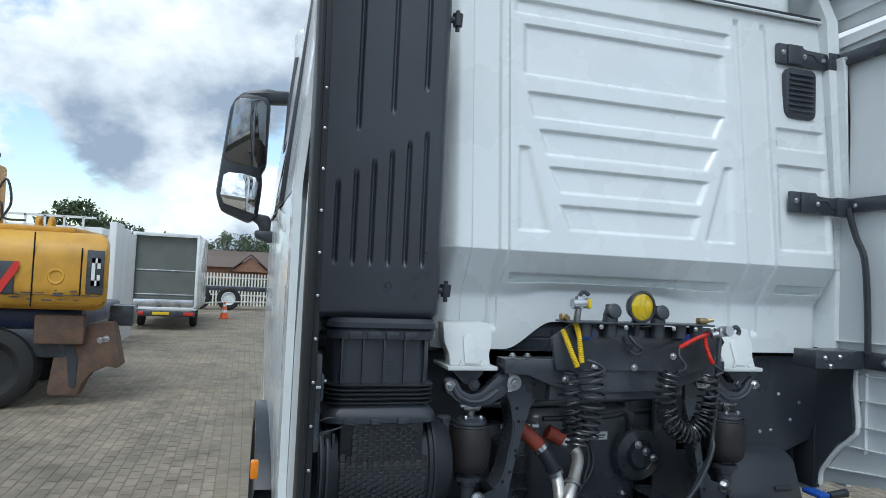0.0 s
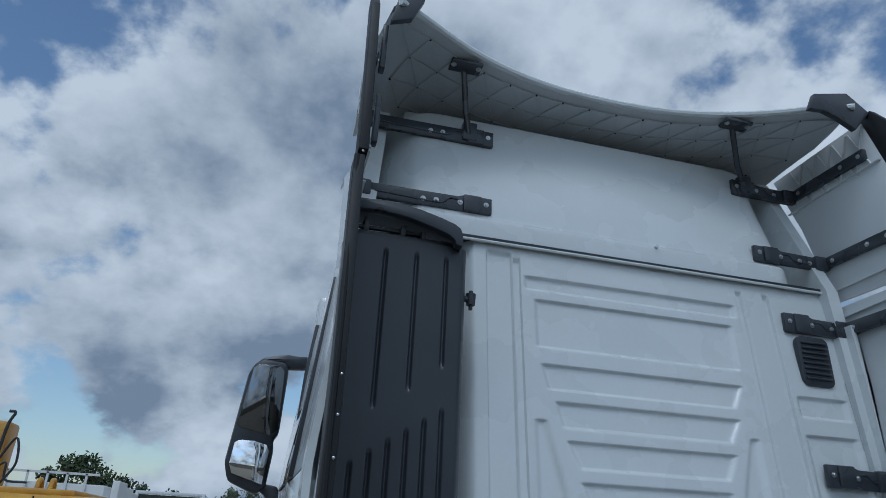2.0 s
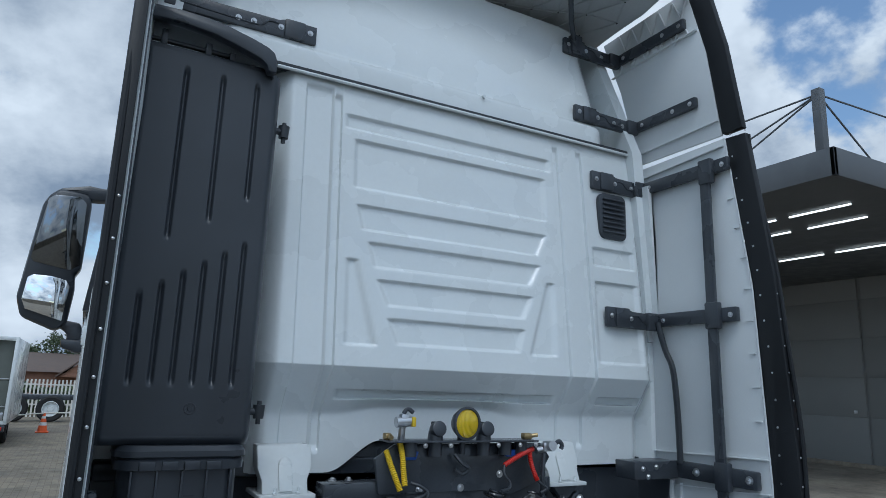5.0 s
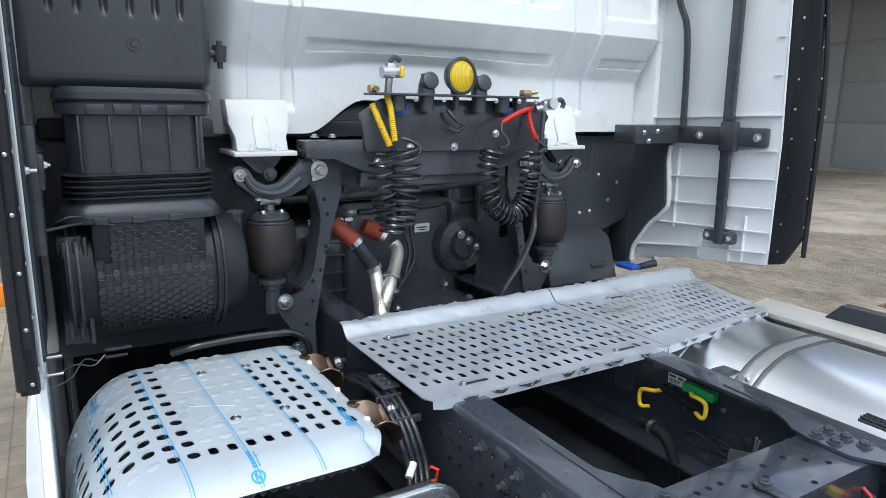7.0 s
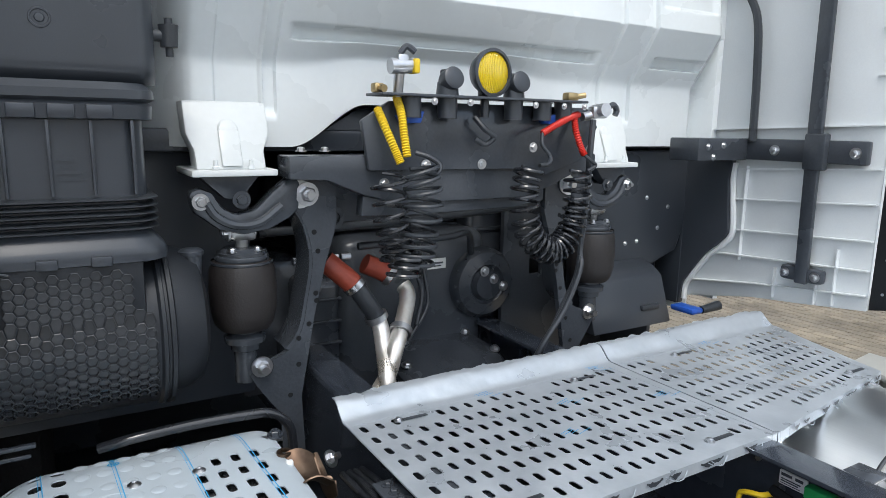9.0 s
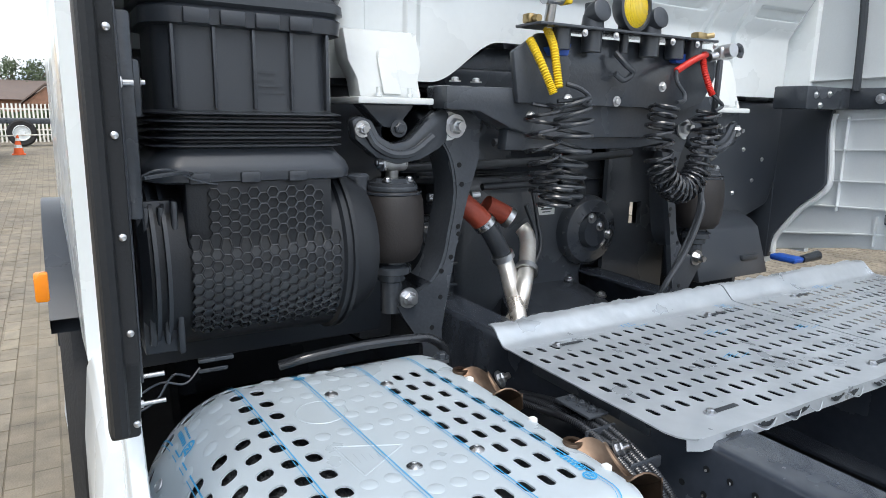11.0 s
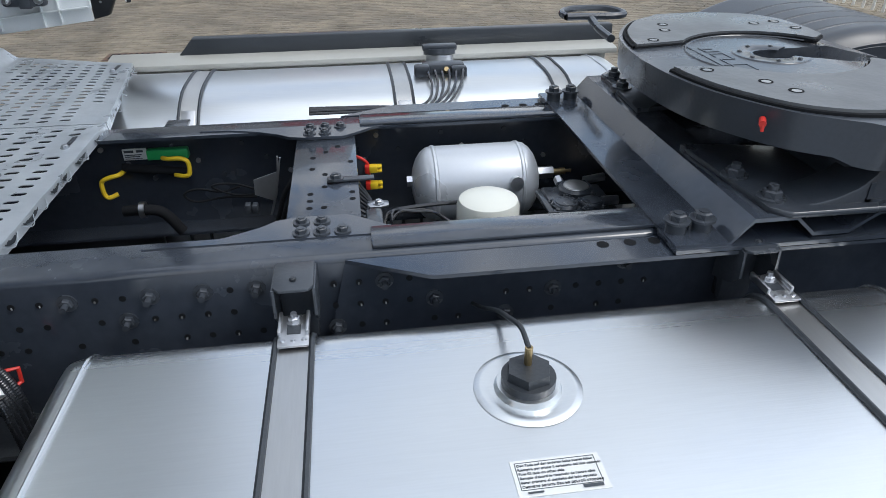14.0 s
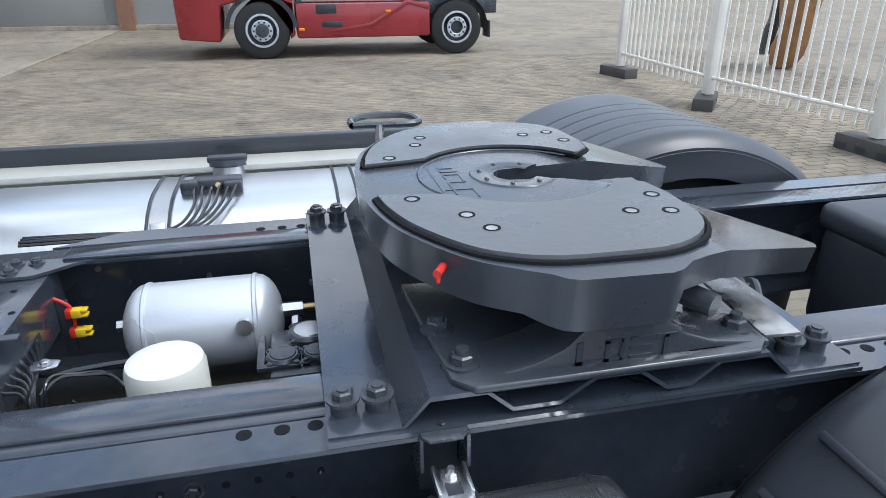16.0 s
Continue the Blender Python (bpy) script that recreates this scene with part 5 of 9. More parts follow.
# ---- fuel tanks ----
def tank(s, y0, y1, top, x_in, x_out, z_bottom, radius, straps, label):
    t = thing("fuel_tank", (s * (x_in + x_out) / 2, (y0 + y1) / 2, z_bottom), label, "fuel tank", "fuel tanks")
    prof = []
    r = radius
    for cx, cz, a0 in ((x_out - r, top - r, 0), (x_in + r, top - r, 90), (x_in + r, z_bottom + r, 180), (x_out - r, z_bottom + r, 270)):
        for k in range(9):
            a = radians(a0 + k * 90 / 8)
            prof.append((cx + r * math.cos(a), cz + r * math.sin(a)))
    cx, cz = (x_in + x_out) / 2, (top + z_bottom) / 2
    bm = bmesh.new()
    rows = []
    for y, sc in ((y0, 0.90), (y0 - 0.006, 0.965), (y0 - 0.022, 0.992), (y0 - 0.05, 1.0), (y1 + 0.05, 1.0), (y1 + 0.022, 0.992), (y1 + 0.006, 0.965), (y1, 0.90)):
        k = 1 - (1 - sc) * 0.35
        rows.append([bm.verts.new((s * (cx + (px - cx) * k), y, cz + (pz - cz) * k)) for px, pz in prof])
    n = len(prof)
    for a, b in zip(rows, rows[1:]):
        for i in range(n):
            bm.faces.new((a[i], a[(i + 1) % n], b[(i + 1) % n], b[i]))
    bm.faces.new(rows[0])
    bm.faces.new(rows[-1][::-1])
    part("shell", bm, ALU, t, angle=55)
    for y in ((y0 - 0.036, y1 + 0.036) if s < 0 else (y0 - 0.052, y1 + 0.052)):
        bm = bmesh.new()
        loop = [V((s * (cx + (px - cx) * 1.002), y, cz + (pz - cz) * 1.002)) for px, pz in prof]
        sweep(bm, loop + loop[:1], 0.004, 6, False)
        part("weld_seam", bm, ALU, t)
    for y in straps:
        bm = bmesh.new()
        for w in (0.026,):
            a_, b_ = [], []
            for px, pz in prof:
                q = 1.006
                a_.append(bm.verts.new((s * (cx + (px - cx) * q), y - w, cz + (pz - cz) * q)))
                b_.append(bm.verts.new((s * (cx + (px - cx) * q), y + w, cz + (pz - cz) * q)))
            for i in range(n):
                bm.faces.new((a_[i], a_[(i + 1) % n], b_[(i + 1) % n], b_[i]))
        st = part("strap", bm, STRAP, t, "steel strap with black rubber edging")
        for dy in (-0.029, 0.029):
            bm = bmesh.new()
            loop = [V((s * (cx + (px - cx) * 1.008), y + dy, cz + (pz - cz) * 1.009)) for px, pz in prof]
            sweep(bm, loop + loop[:1], 0.005, 6, False)
            part("rubber_edge", bm, RUBBER, st)
        if s > 0:
            bm = bmesh.new()
            prism(bm, [(0.39, 0.90), (0.425, 0.90), (0.425, 0.972), (0.47, 0.975), (0.47, 0.982), (0.39, 0.982)], "y", y - 0.031, y + 0.031, 0.003)
            br = part("hanger", bm, STEELPAINT, t, "black folded steel hanger")
            slope = Matrix.Rotation(radians(-38), 3, "Y")
            bm = bmesh.new()
            box(bm, 0.515, 0.60, y - 0.02, y + 0.02, 0.937, 0.943, 0.002, slope)
            part("clamp_plate", bm, ZINC, br)
            bolt(br, (0.545, y, 0.93), (-0.6, 0, 0.8), 0.009, stud=0.006)
            continue
        hx = 0.40
        bm = bmesh.new()
        prism(bm, [(s * hx, 0.86), (s * (hx + 0.03), 0.86), (s * (hx + 0.03), 0.995), (s * hx, 0.995)][::s], "y", y - 0.031, y + 0.031, 0.003)
        br = part("hanger", bm, STEELPAINT, t, "black folded steel hanger")
        bm = bmesh.new()
        prism(bm, [(s * hx, y - 0.034), (s * (hx + 0.078), y - 0.034), (s * (hx + 0.090), y - 0.024), (s * (hx + 0.090), y + 0.024), (s * (hx + 0.078), y + 0.034), (s * hx, y + 0.034)][::s], "z", 0.997, 1.003, 0.0015)
        part("top_plate", bm, STEELPAINT, br)
        for dy in (-0.034, 0.034):
            bm = bmesh.new()
            prism(bm, [(s * hx, 0.90), (s * (hx + 0.06), 0.92), (s * (hx + 0.085), 0.945), (s * (hx + 0.082), 0.998), (s * hx, 0.998)][::s], "y", y + dy - 0.0025, y + dy + 0.0025, 0.0)
            part("cheek", bm, STEELPAINT, br)
        bolt(br, (s * (hx + 0.06), y, 1.003), (0, 0, 1), 0.006, RUBBER, washer=False)
        bm = bmesh.new()
        box(bm, min(s * 0.495, s * 0.578), max(s * 0.495, s * 0.578), y - 0.025, y + 0.025, top + 0.006, top + 0.011, 0.002)
        part("clamp_plate", bm, ZINC, br)
        for dy in (-0.022, 0.022):
            bm = bmesh.new()
            box(bm, min(s * 0.495, s * 0.553), max(s * 0.495, s * 0.553), y + dy - 0.003, y + dy + 0.003, top + 0.009, top + 0.020, 0.002)
            part("clamp_lip", bm, ZINC, br)
        bm = bmesh.new()
        # dark patch on the clamp in place of a slot's shade
        box(bm, min(s * 0.500, s * 0.548), max(s * 0.500, s * 0.548), y - 0.011, y + 0.011, top + 0.0105, top + 0.0125, 0.0)
        part("slot", bm, RUBBER, br)
        bolt(br, (s * 0.515, y, top + 0.012), (0, 0, 1), 0.0095, stud=0.006)
        for dx in (0.565,):
            for dy in (-0.017, 0.0, 0.017):
                bm = bmesh.new()
                lathe(bm, (s * dx, y + dy, top + 0.011), (0, 0, 1), [(0, 0.0045), (0.003, 0.003), (0.0035, 0)], 8)
                part("rivet", bm, ZINC, br)
    return t


TL = tank(-1, -0.812, -2.235, 0.946, 0.497, 1.215, 0.32, 0.075, (-1.163, -2.002), "brushed aluminium fuel tank with steel straps")
bm = bmesh.new()
lathe(bm, (-0.712, -1.507, 0.9465), (0, 0, 1), [(0.0002, 0.080), (0.0030, 0.073), (0.0036, 0.069), (0.0012, 0.060), (0.0010, 0.05), (0.010, 0.046), (0.010, 0.0)], 44)
part("filler_collar", bm, ALU, TL, "round pressed collar round the filler")
bm = bmesh.new()
cyl(bm, (-0.712, -1.507, 0.956), (-0.712, -1.507, 0.970), 0.040, seg=28)
cyl(bm, (-0.712, -1.507, 0.968), (-0.712, -1.507, 0.984), 0.035, 0.033, seg=6)
cap = part("cap", bm, RUBBER, TL, "black hexagonal tank sender cap")
bm = bmesh.new()
cyl(bm, (-0.704, -1.507, 0.983), (-0.704, -1.507, 1.014), 0.006, seg=10)
part("fitting", bm, BRASS, cap)
bm = bmesh.new()
sweep(bm, smooth_path([(-0.704, -1.507, 1.012), (-0.66, -1.506, 1.016), (-0.60, -1.503, 0.990), (-0.53, -1.50, 0.955), (-0.45, -1.492, 0.905), (-0.386, -1.484, 0.872)], 6), 0.0042, 8)
part("pipe", bm, RUBBER, cap)
bm = bmesh.new()
box(bm, -0.902, -0.845, -1.565, -1.448, 0.9462, 0.9472)
stk = part("sticker", bm, STICKER, TL, "white notice sticker with small print")
for k, line in enumerate(("Den Tank auf der anderen Seite zuerst füllen", "Riempire per primo il serbatoio del lato opposto", "First fill tank on other side", "Remplir d'abord le réservoir de l'autre côté", "llenar primero el depósito del lado opuesto", "Сначала залить бак на другой стороне")):
    writing(stk, line, (-0.856 - k * 0.0066, -1.455, 0.9473), (0, -1, 0), (1, 0, 0), 0.0055, DARKINK, 0.0004)
for line in ((0, 0, 0.026, 0.005), (-0.07, 0, 0.02, 0.003)):
    bars(stk, (-0.8985, -1.53, 0.9474), (0, -1, 0), (1, 0, 0), [line], DARKINK)
for a, b, c, d in ((-0.850, -0.849, -1.558, -1.453), (-0.892, -0.891, -1.558, -1.453), (-0.892, -0.849, -1.454, -1.453), (-0.892, -0.849, -1.558, -1.557)):
    bm = bmesh.new()
    box(bm, a, b, c, d, 0.9470, 0.9475)
    part("border_line", bm, DARKINK, stk)
TR = tank(1, -0.50, -2.20, 1.0, 0.44, 1.165, 0.36, 0.30, (-0.795, -1.447, -1.966), "large rounded aluminium fuel tank on the far side")
bm = bmesh.new()
cyl(bm, (0.96, -1.61, 0.96), (0.968, -1.61, 1.01), 0.05, seg=24)
nk = part("filler_neck", bm, ZINC, TR)
bm = bmesh.new()
cyl(bm, (0.968, -1.61, 1.01), (0.972, -1.61, 1.028), 0.058, seg=24)
box(bm, 0.952, 0.992, -1.672, -1.548, 1.024, 1.045, 0.006)
part("cap", bm, BLACK, nk, "black fuel filler cap")
# valve block and hoses over the far tank
VB = thing("hose_junction", (0.80, -1.62, 1.0), "black hose junction block with bundled hoses", "valve block")
bm = bmesh.new()
box(bm, 0.745, 0.80, -1.665, -1.525, 0.975, 1.032, 0.008)
box(bm, 0.72, 0.76, -1.545, -1.495, 0.995, 1.035, 0.008)
box(bm, 0.715, 0.745, -1.668, -1.615, 0.99, 1.03, 0.008)
part("block", bm, BLACK, VB)
for k in range(6):
    bm = bmesh.new()
    y = -1.655 + k * 0.023
    sweep(bm, smooth_path([(0.75, y, 1.01), (0.70, y + 0.004, 1.022 - 0.004 * (k % 2)), (0.63, -1.63 + 0.018 * k, 0.995), (0.54, -1.575 + 0.012 * k, 0.965 + 0.006 * (k % 3)), (0.47 + 0.004 * k, -1.49 + 0.006 * k, 0.972 + 0.006 * (k % 2)), (0.445 + 0.005 * k, -1.35, 0.985 + 0.006 * (k % 2)), (0.44 + 0.007 * k, -1.16, 0.988 + 0.006 * (k % 2))], 6), 0.0042, 8)
    part("hose", bm, HOSE, VB)
for y in (-1.60, -1.63):
    bm = bmesh.new()
    cyl(bm, (0.745, y, 1.01), (0.725, y, 1.022), 0.008, seg=10)
    part("fitting", bm, BRASS, VB)
# side skirt beyond the far tank
SK = thing("side_skirt", (1.2, -1.4, 0.4), "cream side skirt with a black rubber top edge", "side skirt")
bm = bmesh.new()
prism(bm, [(1.06, 0.985), (1.19, 1.0), (1.19, 0.35), (1.175, 0.35), (1.175, 0.97), (1.06, 0.965)], "y", -2.32, -0.42, 0.003)
part("panel", bm, SIDE, SK)
bm = bmesh.new()
prism(bm, [(-0.66, 0.99), (-0.72, 1.055), (-2.33, 1.055), (-2.33, 0.99)], "x", 1.155, 1.20, 0.006)
part("rubber_edge", bm, RUBBER, SK)
SKL = thing("side_skirt", (-1.2, -0.7, 0.4), "white curved sill beside the exhaust cover", "side skirt")
bm = bmesh.new()
prism(bm, [(-0.30, 1.15), (-0.36, 1.05), (-0.48, 0.90), (-0.72, 0.62), (-0.80, 0.35), (-0.2, 0.35), (-0.24, 1.10)], "x", -1.252, -1.228, 0.008)
part("panel", bm, WHITE, SKL)
bm = bmesh.new()
prism(bm, [(-1.255, 1.035), (-1.268, 1.028), (-1.279, 1.0), (-1.294, 0.85), (-1.305, 0.35), (-1.235, 0.35), (-1.235, 1.035)], "y", -0.25, 0.22, 0.004)
part("sill", bm, WHITE, SKL, "rounded white sill")


# ---- fifth wheel ----
FW = thing("fifth_wheel", (0, -2.25, 1.0), "dark cast fifth wheel coupling with bolted wear plates", "fifth wheel")


def half_plate():
    """Outline of the right half: front, ear, horn, then back along the throat."""
    pts = smooth_path([(0.0, -1.938, 0), (0.11, -1.946, 0), (0.217, -1.968, 0), (0.30, -2.005, 0), (0.385, -2.062, 0), (0.436, -2.125, 0)], 5)
    pts = [(p.x, p.y) for p in pts]
    pts += [(0.456, -2.156), (0.474, -2.172), (0.482, -2.19), (0.487, -2.318), (0.480, -2.338), (0.458, -2.365), (0.445, -2.40), (0.42, -2.45), (0.285, -2.735), (0.262, -2.752), (0.238, -2.735), (0.15, -2.58), (0.085, -2.45), (0.045, -2.33), (0.04, -2.27)]
    pts += [(0.04 * math.cos(radians(a)), -2.25 + 0.04 * math.sin(radians(a))) for a in (30, 60)]
    pts.append((0.0, -2.21))
    return pts


half = half_plate()
ring = half + [(-x, y) for x, y in half[1:-1]][::-1]
bm = bmesh.new()


def drop(x, y):
    return 1.223 - 0.093 * max(0.0, min(1.0, (-y - 2.42) / 0.34))


top_v = [bm.verts.new((x, y, drop(x, y))) for x, y in ring]
low_v = [bm.verts.new((x * 0.982, -2.25 + (y + 2.25) * 0.985, drop(x, y) - (0.072 if y > -2.14 else 0.084 if y > -2.35 else 0.05))) for x, y in ring]
nn = len(ring)
caps = bmesh.ops.triangle_fill(bm, use_beauty=True, edges=[bm.edges.new((top_v[k], top_v[(k + 1) % nn])) for k in range(nn)])
for k in range(nn):
    bm.faces.new((top_v[k], top_v[(k + 1) % nn], low_v[(k + 1) % nn], low_v[k]))
part("casting", bm, CAST, FW, angle=30)


def wear(sign):
    """The raised liner of one side."""
    out = [(0.10, -1.964), (0.17, -1.975), (0.26, -2.004), (0.36, -2.066), (0.405, -2.128), (0.424, -2.19), (0.428, -2.28)]
    out = [(p.x, p.y) for p in smooth_path([(x, y, 0) for x, y in out], 4)]
    for k in range(9):
        a = radians(0 - 80 * k / 8)
        out.append((0.278 + 0.150 * math.cos(a), -2.315 + 0.158 * math.sin(a)))
    out += [(0.20, -2.476), (0.135, -2.466), (0.10, -2.43)]
    for k in range(15):
        a = radians(-60 + 112 * k / 14)
        out.append((0.2 * math.cos(a), -2.25 + 0.2 * math.sin(a)))
    out += [(0.115, -2.06)]
    return [(sign * x, y) for x, y in out]


for s in (-1, 1):
    o = wear(s)
    bm = bmesh.new()
    base = [bm.verts.new((x, y, 1.219)) for x, y in o]
    tops = [bm.verts.new((x * 0.992, -2.25 + (y + 2.25) * 0.992, 1.233)) for x, y in o]
    n = len(o)
    bmesh.ops.triangle_fill(bm, use_beauty=True, edges=[bm.edges.new((tops[k], tops[(k + 1) % n])) for k in range(n)])
    for k in range(n):
        bm.faces.new((base[k], base[(k + 1) % n], tops[(k + 1) % n], tops[k]))
    pl = part("wear_plate", bm, PLATE, FW, "worn dark liner with sunk screws", angle=30)
    # near-black tube drawing the shade under the liner's outer edge
    bm = bmesh.new()
    loop = [V((x * 1.012, -2.25 + (y + 2.25) * 1.012, 1.2235)) for x, y in o]
    sweep(bm, loop + loop[:1], 0.0058, 6, False)
    part("gap_shade", bm, SHADEBLACK, pl)
    for x, y in ((0.297, -2.118), (0.232, -2.095), (0.135, -2.022), (0.273, -2.364), (0.286, -2.429), (0.203, -2.440)):
        bm = bmesh.new()
        lathe(bm, (s * x, y, 1.2335), (0, 0, 1), [(0.0006, 0.0), (0.0006, 0.0138), (0.0, 0.0143)], 20)
        hole = part("hole", bm, SHADEBLACK, pl)
        bm = bmesh.new()
        cyl(bm, (s * x - 0.0030, y + 0.0010, 1.2340), (s * x - 0.0030, y + 0.0010, 1.2343), 0.0095, seg=16)
        part("screw", bm, GREASY, hole)
# inner dish, throat ring and its embossed bars
bm = bmesh.new()
lathe(bm, (0, -2.25, 1.222), (0, 0, 1), [(0.001, 0.045), (0.0035, 0.05), (0.0035, 0.085), (0.001, 0.088)], 40, radians(38), radians(322), (0, -1, 0))
thr = part("lock_ring", bm, CAST, FW)
for k in range(6):
    a = radians(-30 + k * 48)
    bolt(thr, (0.068 * math.cos(a), -2.25 + 0.068 * math.sin(a), 1.2235), (0, 0, 1), 0.005, PLATE, washer=False)
bm = bmesh.new()
lathe(bm, (0, -2.25, 1.2235), (0, 0, 1), [(0.0, 0.185), (0.002, 0.187), (0.002, 0.190), (0.0, 0.192)], 48, radians(35), radians(325), (0, -1, 0))
part("dish_edge", bm, CAST, FW)
for a, b, c, d in ((-0.075, -0.072, -2.15, -2.095), (-0.10, -0.03, -2.113, -2.110), (-0.03, -0.027, -2.145, -2.11), (-0.03, 0.02, -2.145, -2.142), (0.02, 0.023, -2.145, -2.11), (-0.005, 0.02, -2.113, -2.11), (0.04, 0.043, -2.145, -2.11), (0.04, 0.08, -2.113, -2.11), (0.065, 0.068, -2.14, -2.11), (-0.12, -0.075, -2.15, -2.147), (-0.14, 0.10, -2.092, -2.089)):
    bm = bmesh.new()
    box(bm, a, b, c, d, 1.2225, 1.2242, 0.0)
    part("embossed_mark", bm, CAST, FW)
bm = bmesh.new()
box(bm, -0.014, 0.014, -2.52, -2.28, 1.165, 1.195, 0.004)
part("lock_jaw", bm, STEELPAINT, FW)
bm = bmesh.new()
cyl(bm, (-0.345, -2.030, 1.198), (-0.370, -2.015, 1.198), 0.0065, seg=14)
cyl(bm, (-0.367, -2.017, 1.195), (-0.370, -2.017, 1.184), 0.0045, 0.003, seg=10)
part("grease_cap", bm, REDPL, FW, "small red grease cap")
for s in (-1, 1):
    # pedestals
    bm = bmesh.new()
    prism(bm, [(-2.055, 1.064), (-2.10, 1.068), (-2.15, 1.079), (-2.19, 1.097), (-2.215, 1.122), (-2.222, 1.15), (-2.335, 1.15), (-2.345, 1.125), (-2.38, 1.098), (-2.43, 1.078), (-2.50, 1.068), (-2.535, 1.064), (-2.535, 1.05), (-2.055, 1.05)], "x", min(s * 0.35, s * 0.447), max(s * 0.35, s * 0.447), 0.006)
    ped = part("pedestal", bm, CAST, FW, "cast bearing pedestal")
    bm = bmesh.new()
    prism(bm, [(s * 0.12, -2.0), (s * 0.44, -2.02), (s * 0.47, -2.05), (s * 0.47, -2.5), (s * 0.44, -2.53), (s * 0.30, -2.52), (s * 0.22, -2.4), (s * 0.14, -2.12)][::s], "z", 1.053, 1.066, 0.004)
    part("foot_plate", bm, CAST, ped)
    for x, y in ((0.405, -2.045), (0.30, -2.03), (0.40, -2.50), (0.32, -2.49)):
        bolt(ped, (s * x, y, 1.066), (0, 0, 1), 0.018, STEELPAINT, stud=0.006)
    bm = bmesh.new()
    cyl(bm, (s * 0.34, -2.385, 1.135), (s * 0.43, -2.435, 1.128), 0.019, seg=18)
    part("bearing_pin", bm, STEELPAINT, ped)
    marks = [(-2.205, 1.066, 0.010, 0.038), (-2.205, 1.066, 0.034, 0.006), (-2.250, 1.066, 0.007, 0.036), (-2.274, 1.066, 0.007, 0.036), (-2.250, 1.066, 0.028, 0.006), (-2.250, 1.097, 0.028, 0.006), (-2.290, 1.066, 0.036, 0.006), (-2.290, 1.082, 0.036, 0.006), (-2.290, 1.097, 0.036, 0.006), (-2.345, 1.066, 0.007, 0.036), (-2.332, 1.097, 0.034, 0.006), (-2.12, 1.058, 0.06, 0.004), (-2.39, 1.062, 0.06, 0.004)]
    for y, z, w, h in marks:
        bm = bmesh.new()
        box(bm, min(s * 0.446, s * 0.4495), max(s * 0.446, s * 0.4495), y - w, y, z, z + h)
        part("embossed_mark", bm, CAST, ped)
    bm = bmesh.new()
    box(bm, min(s * 0.14, s * 0.40), max(s * 0.14, s * 0.40), -2.34, -2.20, 1.06, 1.17, 0.02)
    part("bearing_block", bm, CAST, ped)
# release handle
bm = bmesh.new()
sweep(bm, smooth_path([(0.47, -2.05, 1.16), (0.60, -2.06, 1.16), (0.74, -2.08, 1.165)], 5), 0.012, 8)
hp = [(0.74, -2.0, 1.17), (0.80, -2.0, 1.172), (0.86, -2.05, 1.172), (0.86, -2.16, 1.172), (0.80, -2.20, 1.172), (0.74, -2.18, 1.17)]
sweep(bm, smooth_path(hp + hp[:1], 5), 0.011, 8, False)
part("release_handle", bm, STEELPAINT, FW, "black looped release handle")

# cross plates carrying the coupling
MP = thing("coupling_mount", (0, -2.2, 1.0), "dark folded steel mounting plate under the fifth wheel", "mounting plate")
bm = bmesh.new()
upper = [(-1.842, 1.010), (-1.945, 1.010), (-1.985, 1.055), (-2.068, 1.055), (-2.108, 1.019), (-2.180, 1.019), (-2.235, 1.055), (-2.305, 1.055), (-2.353, 1.019), (-2.395, 1.019), (-2.440, 1.053), (-2.525, 1.053), (-2.570, 1.010), (-2.70, 1.010)]
prof = upper + [(y, z - 0.008) for y, z in upper[::-1]]
prism(bm, prof, "x", -0.462, 0.462, 0.0)
plate = part("folded_plate", bm, FRAME, MP)
for s in (-1, 1):
    for y in (-1.868, -1.918, -2.61, -2.66):
        bm = bmesh.new()
        cyl(bm, (s * 0.403, y, 1.0095), (s * 0.403, y, 1.03), 0.0195, seg=20)
        sl = part("spacer_sleeve", bm, STEELPAINT, MP)
        bolt(sl, (s * 0.403, y, 1.03), (0, 0, 1), 0.0165, STEELPAINT)
    bm = bmesh.new()
    prism(bm, [(s * 0.39, 0.998), (s * 0.47, 0.998), (s * 0.47, 1.006), (s * 0.39, 1.006)][::s], "y", -2.7, -1.84, 0.0)
    part("foot", bm, FRAME, MP)
bm = bmesh.new()
box(bm, -0.43, -0.19, -2.612, -2.548, 1.056, 1.062, 0.001, Euler((0, 0, radians(-5))).to_matrix())
part("greasy_strip", bm, GREASY, MP, "bare metal strip smeared with grease")

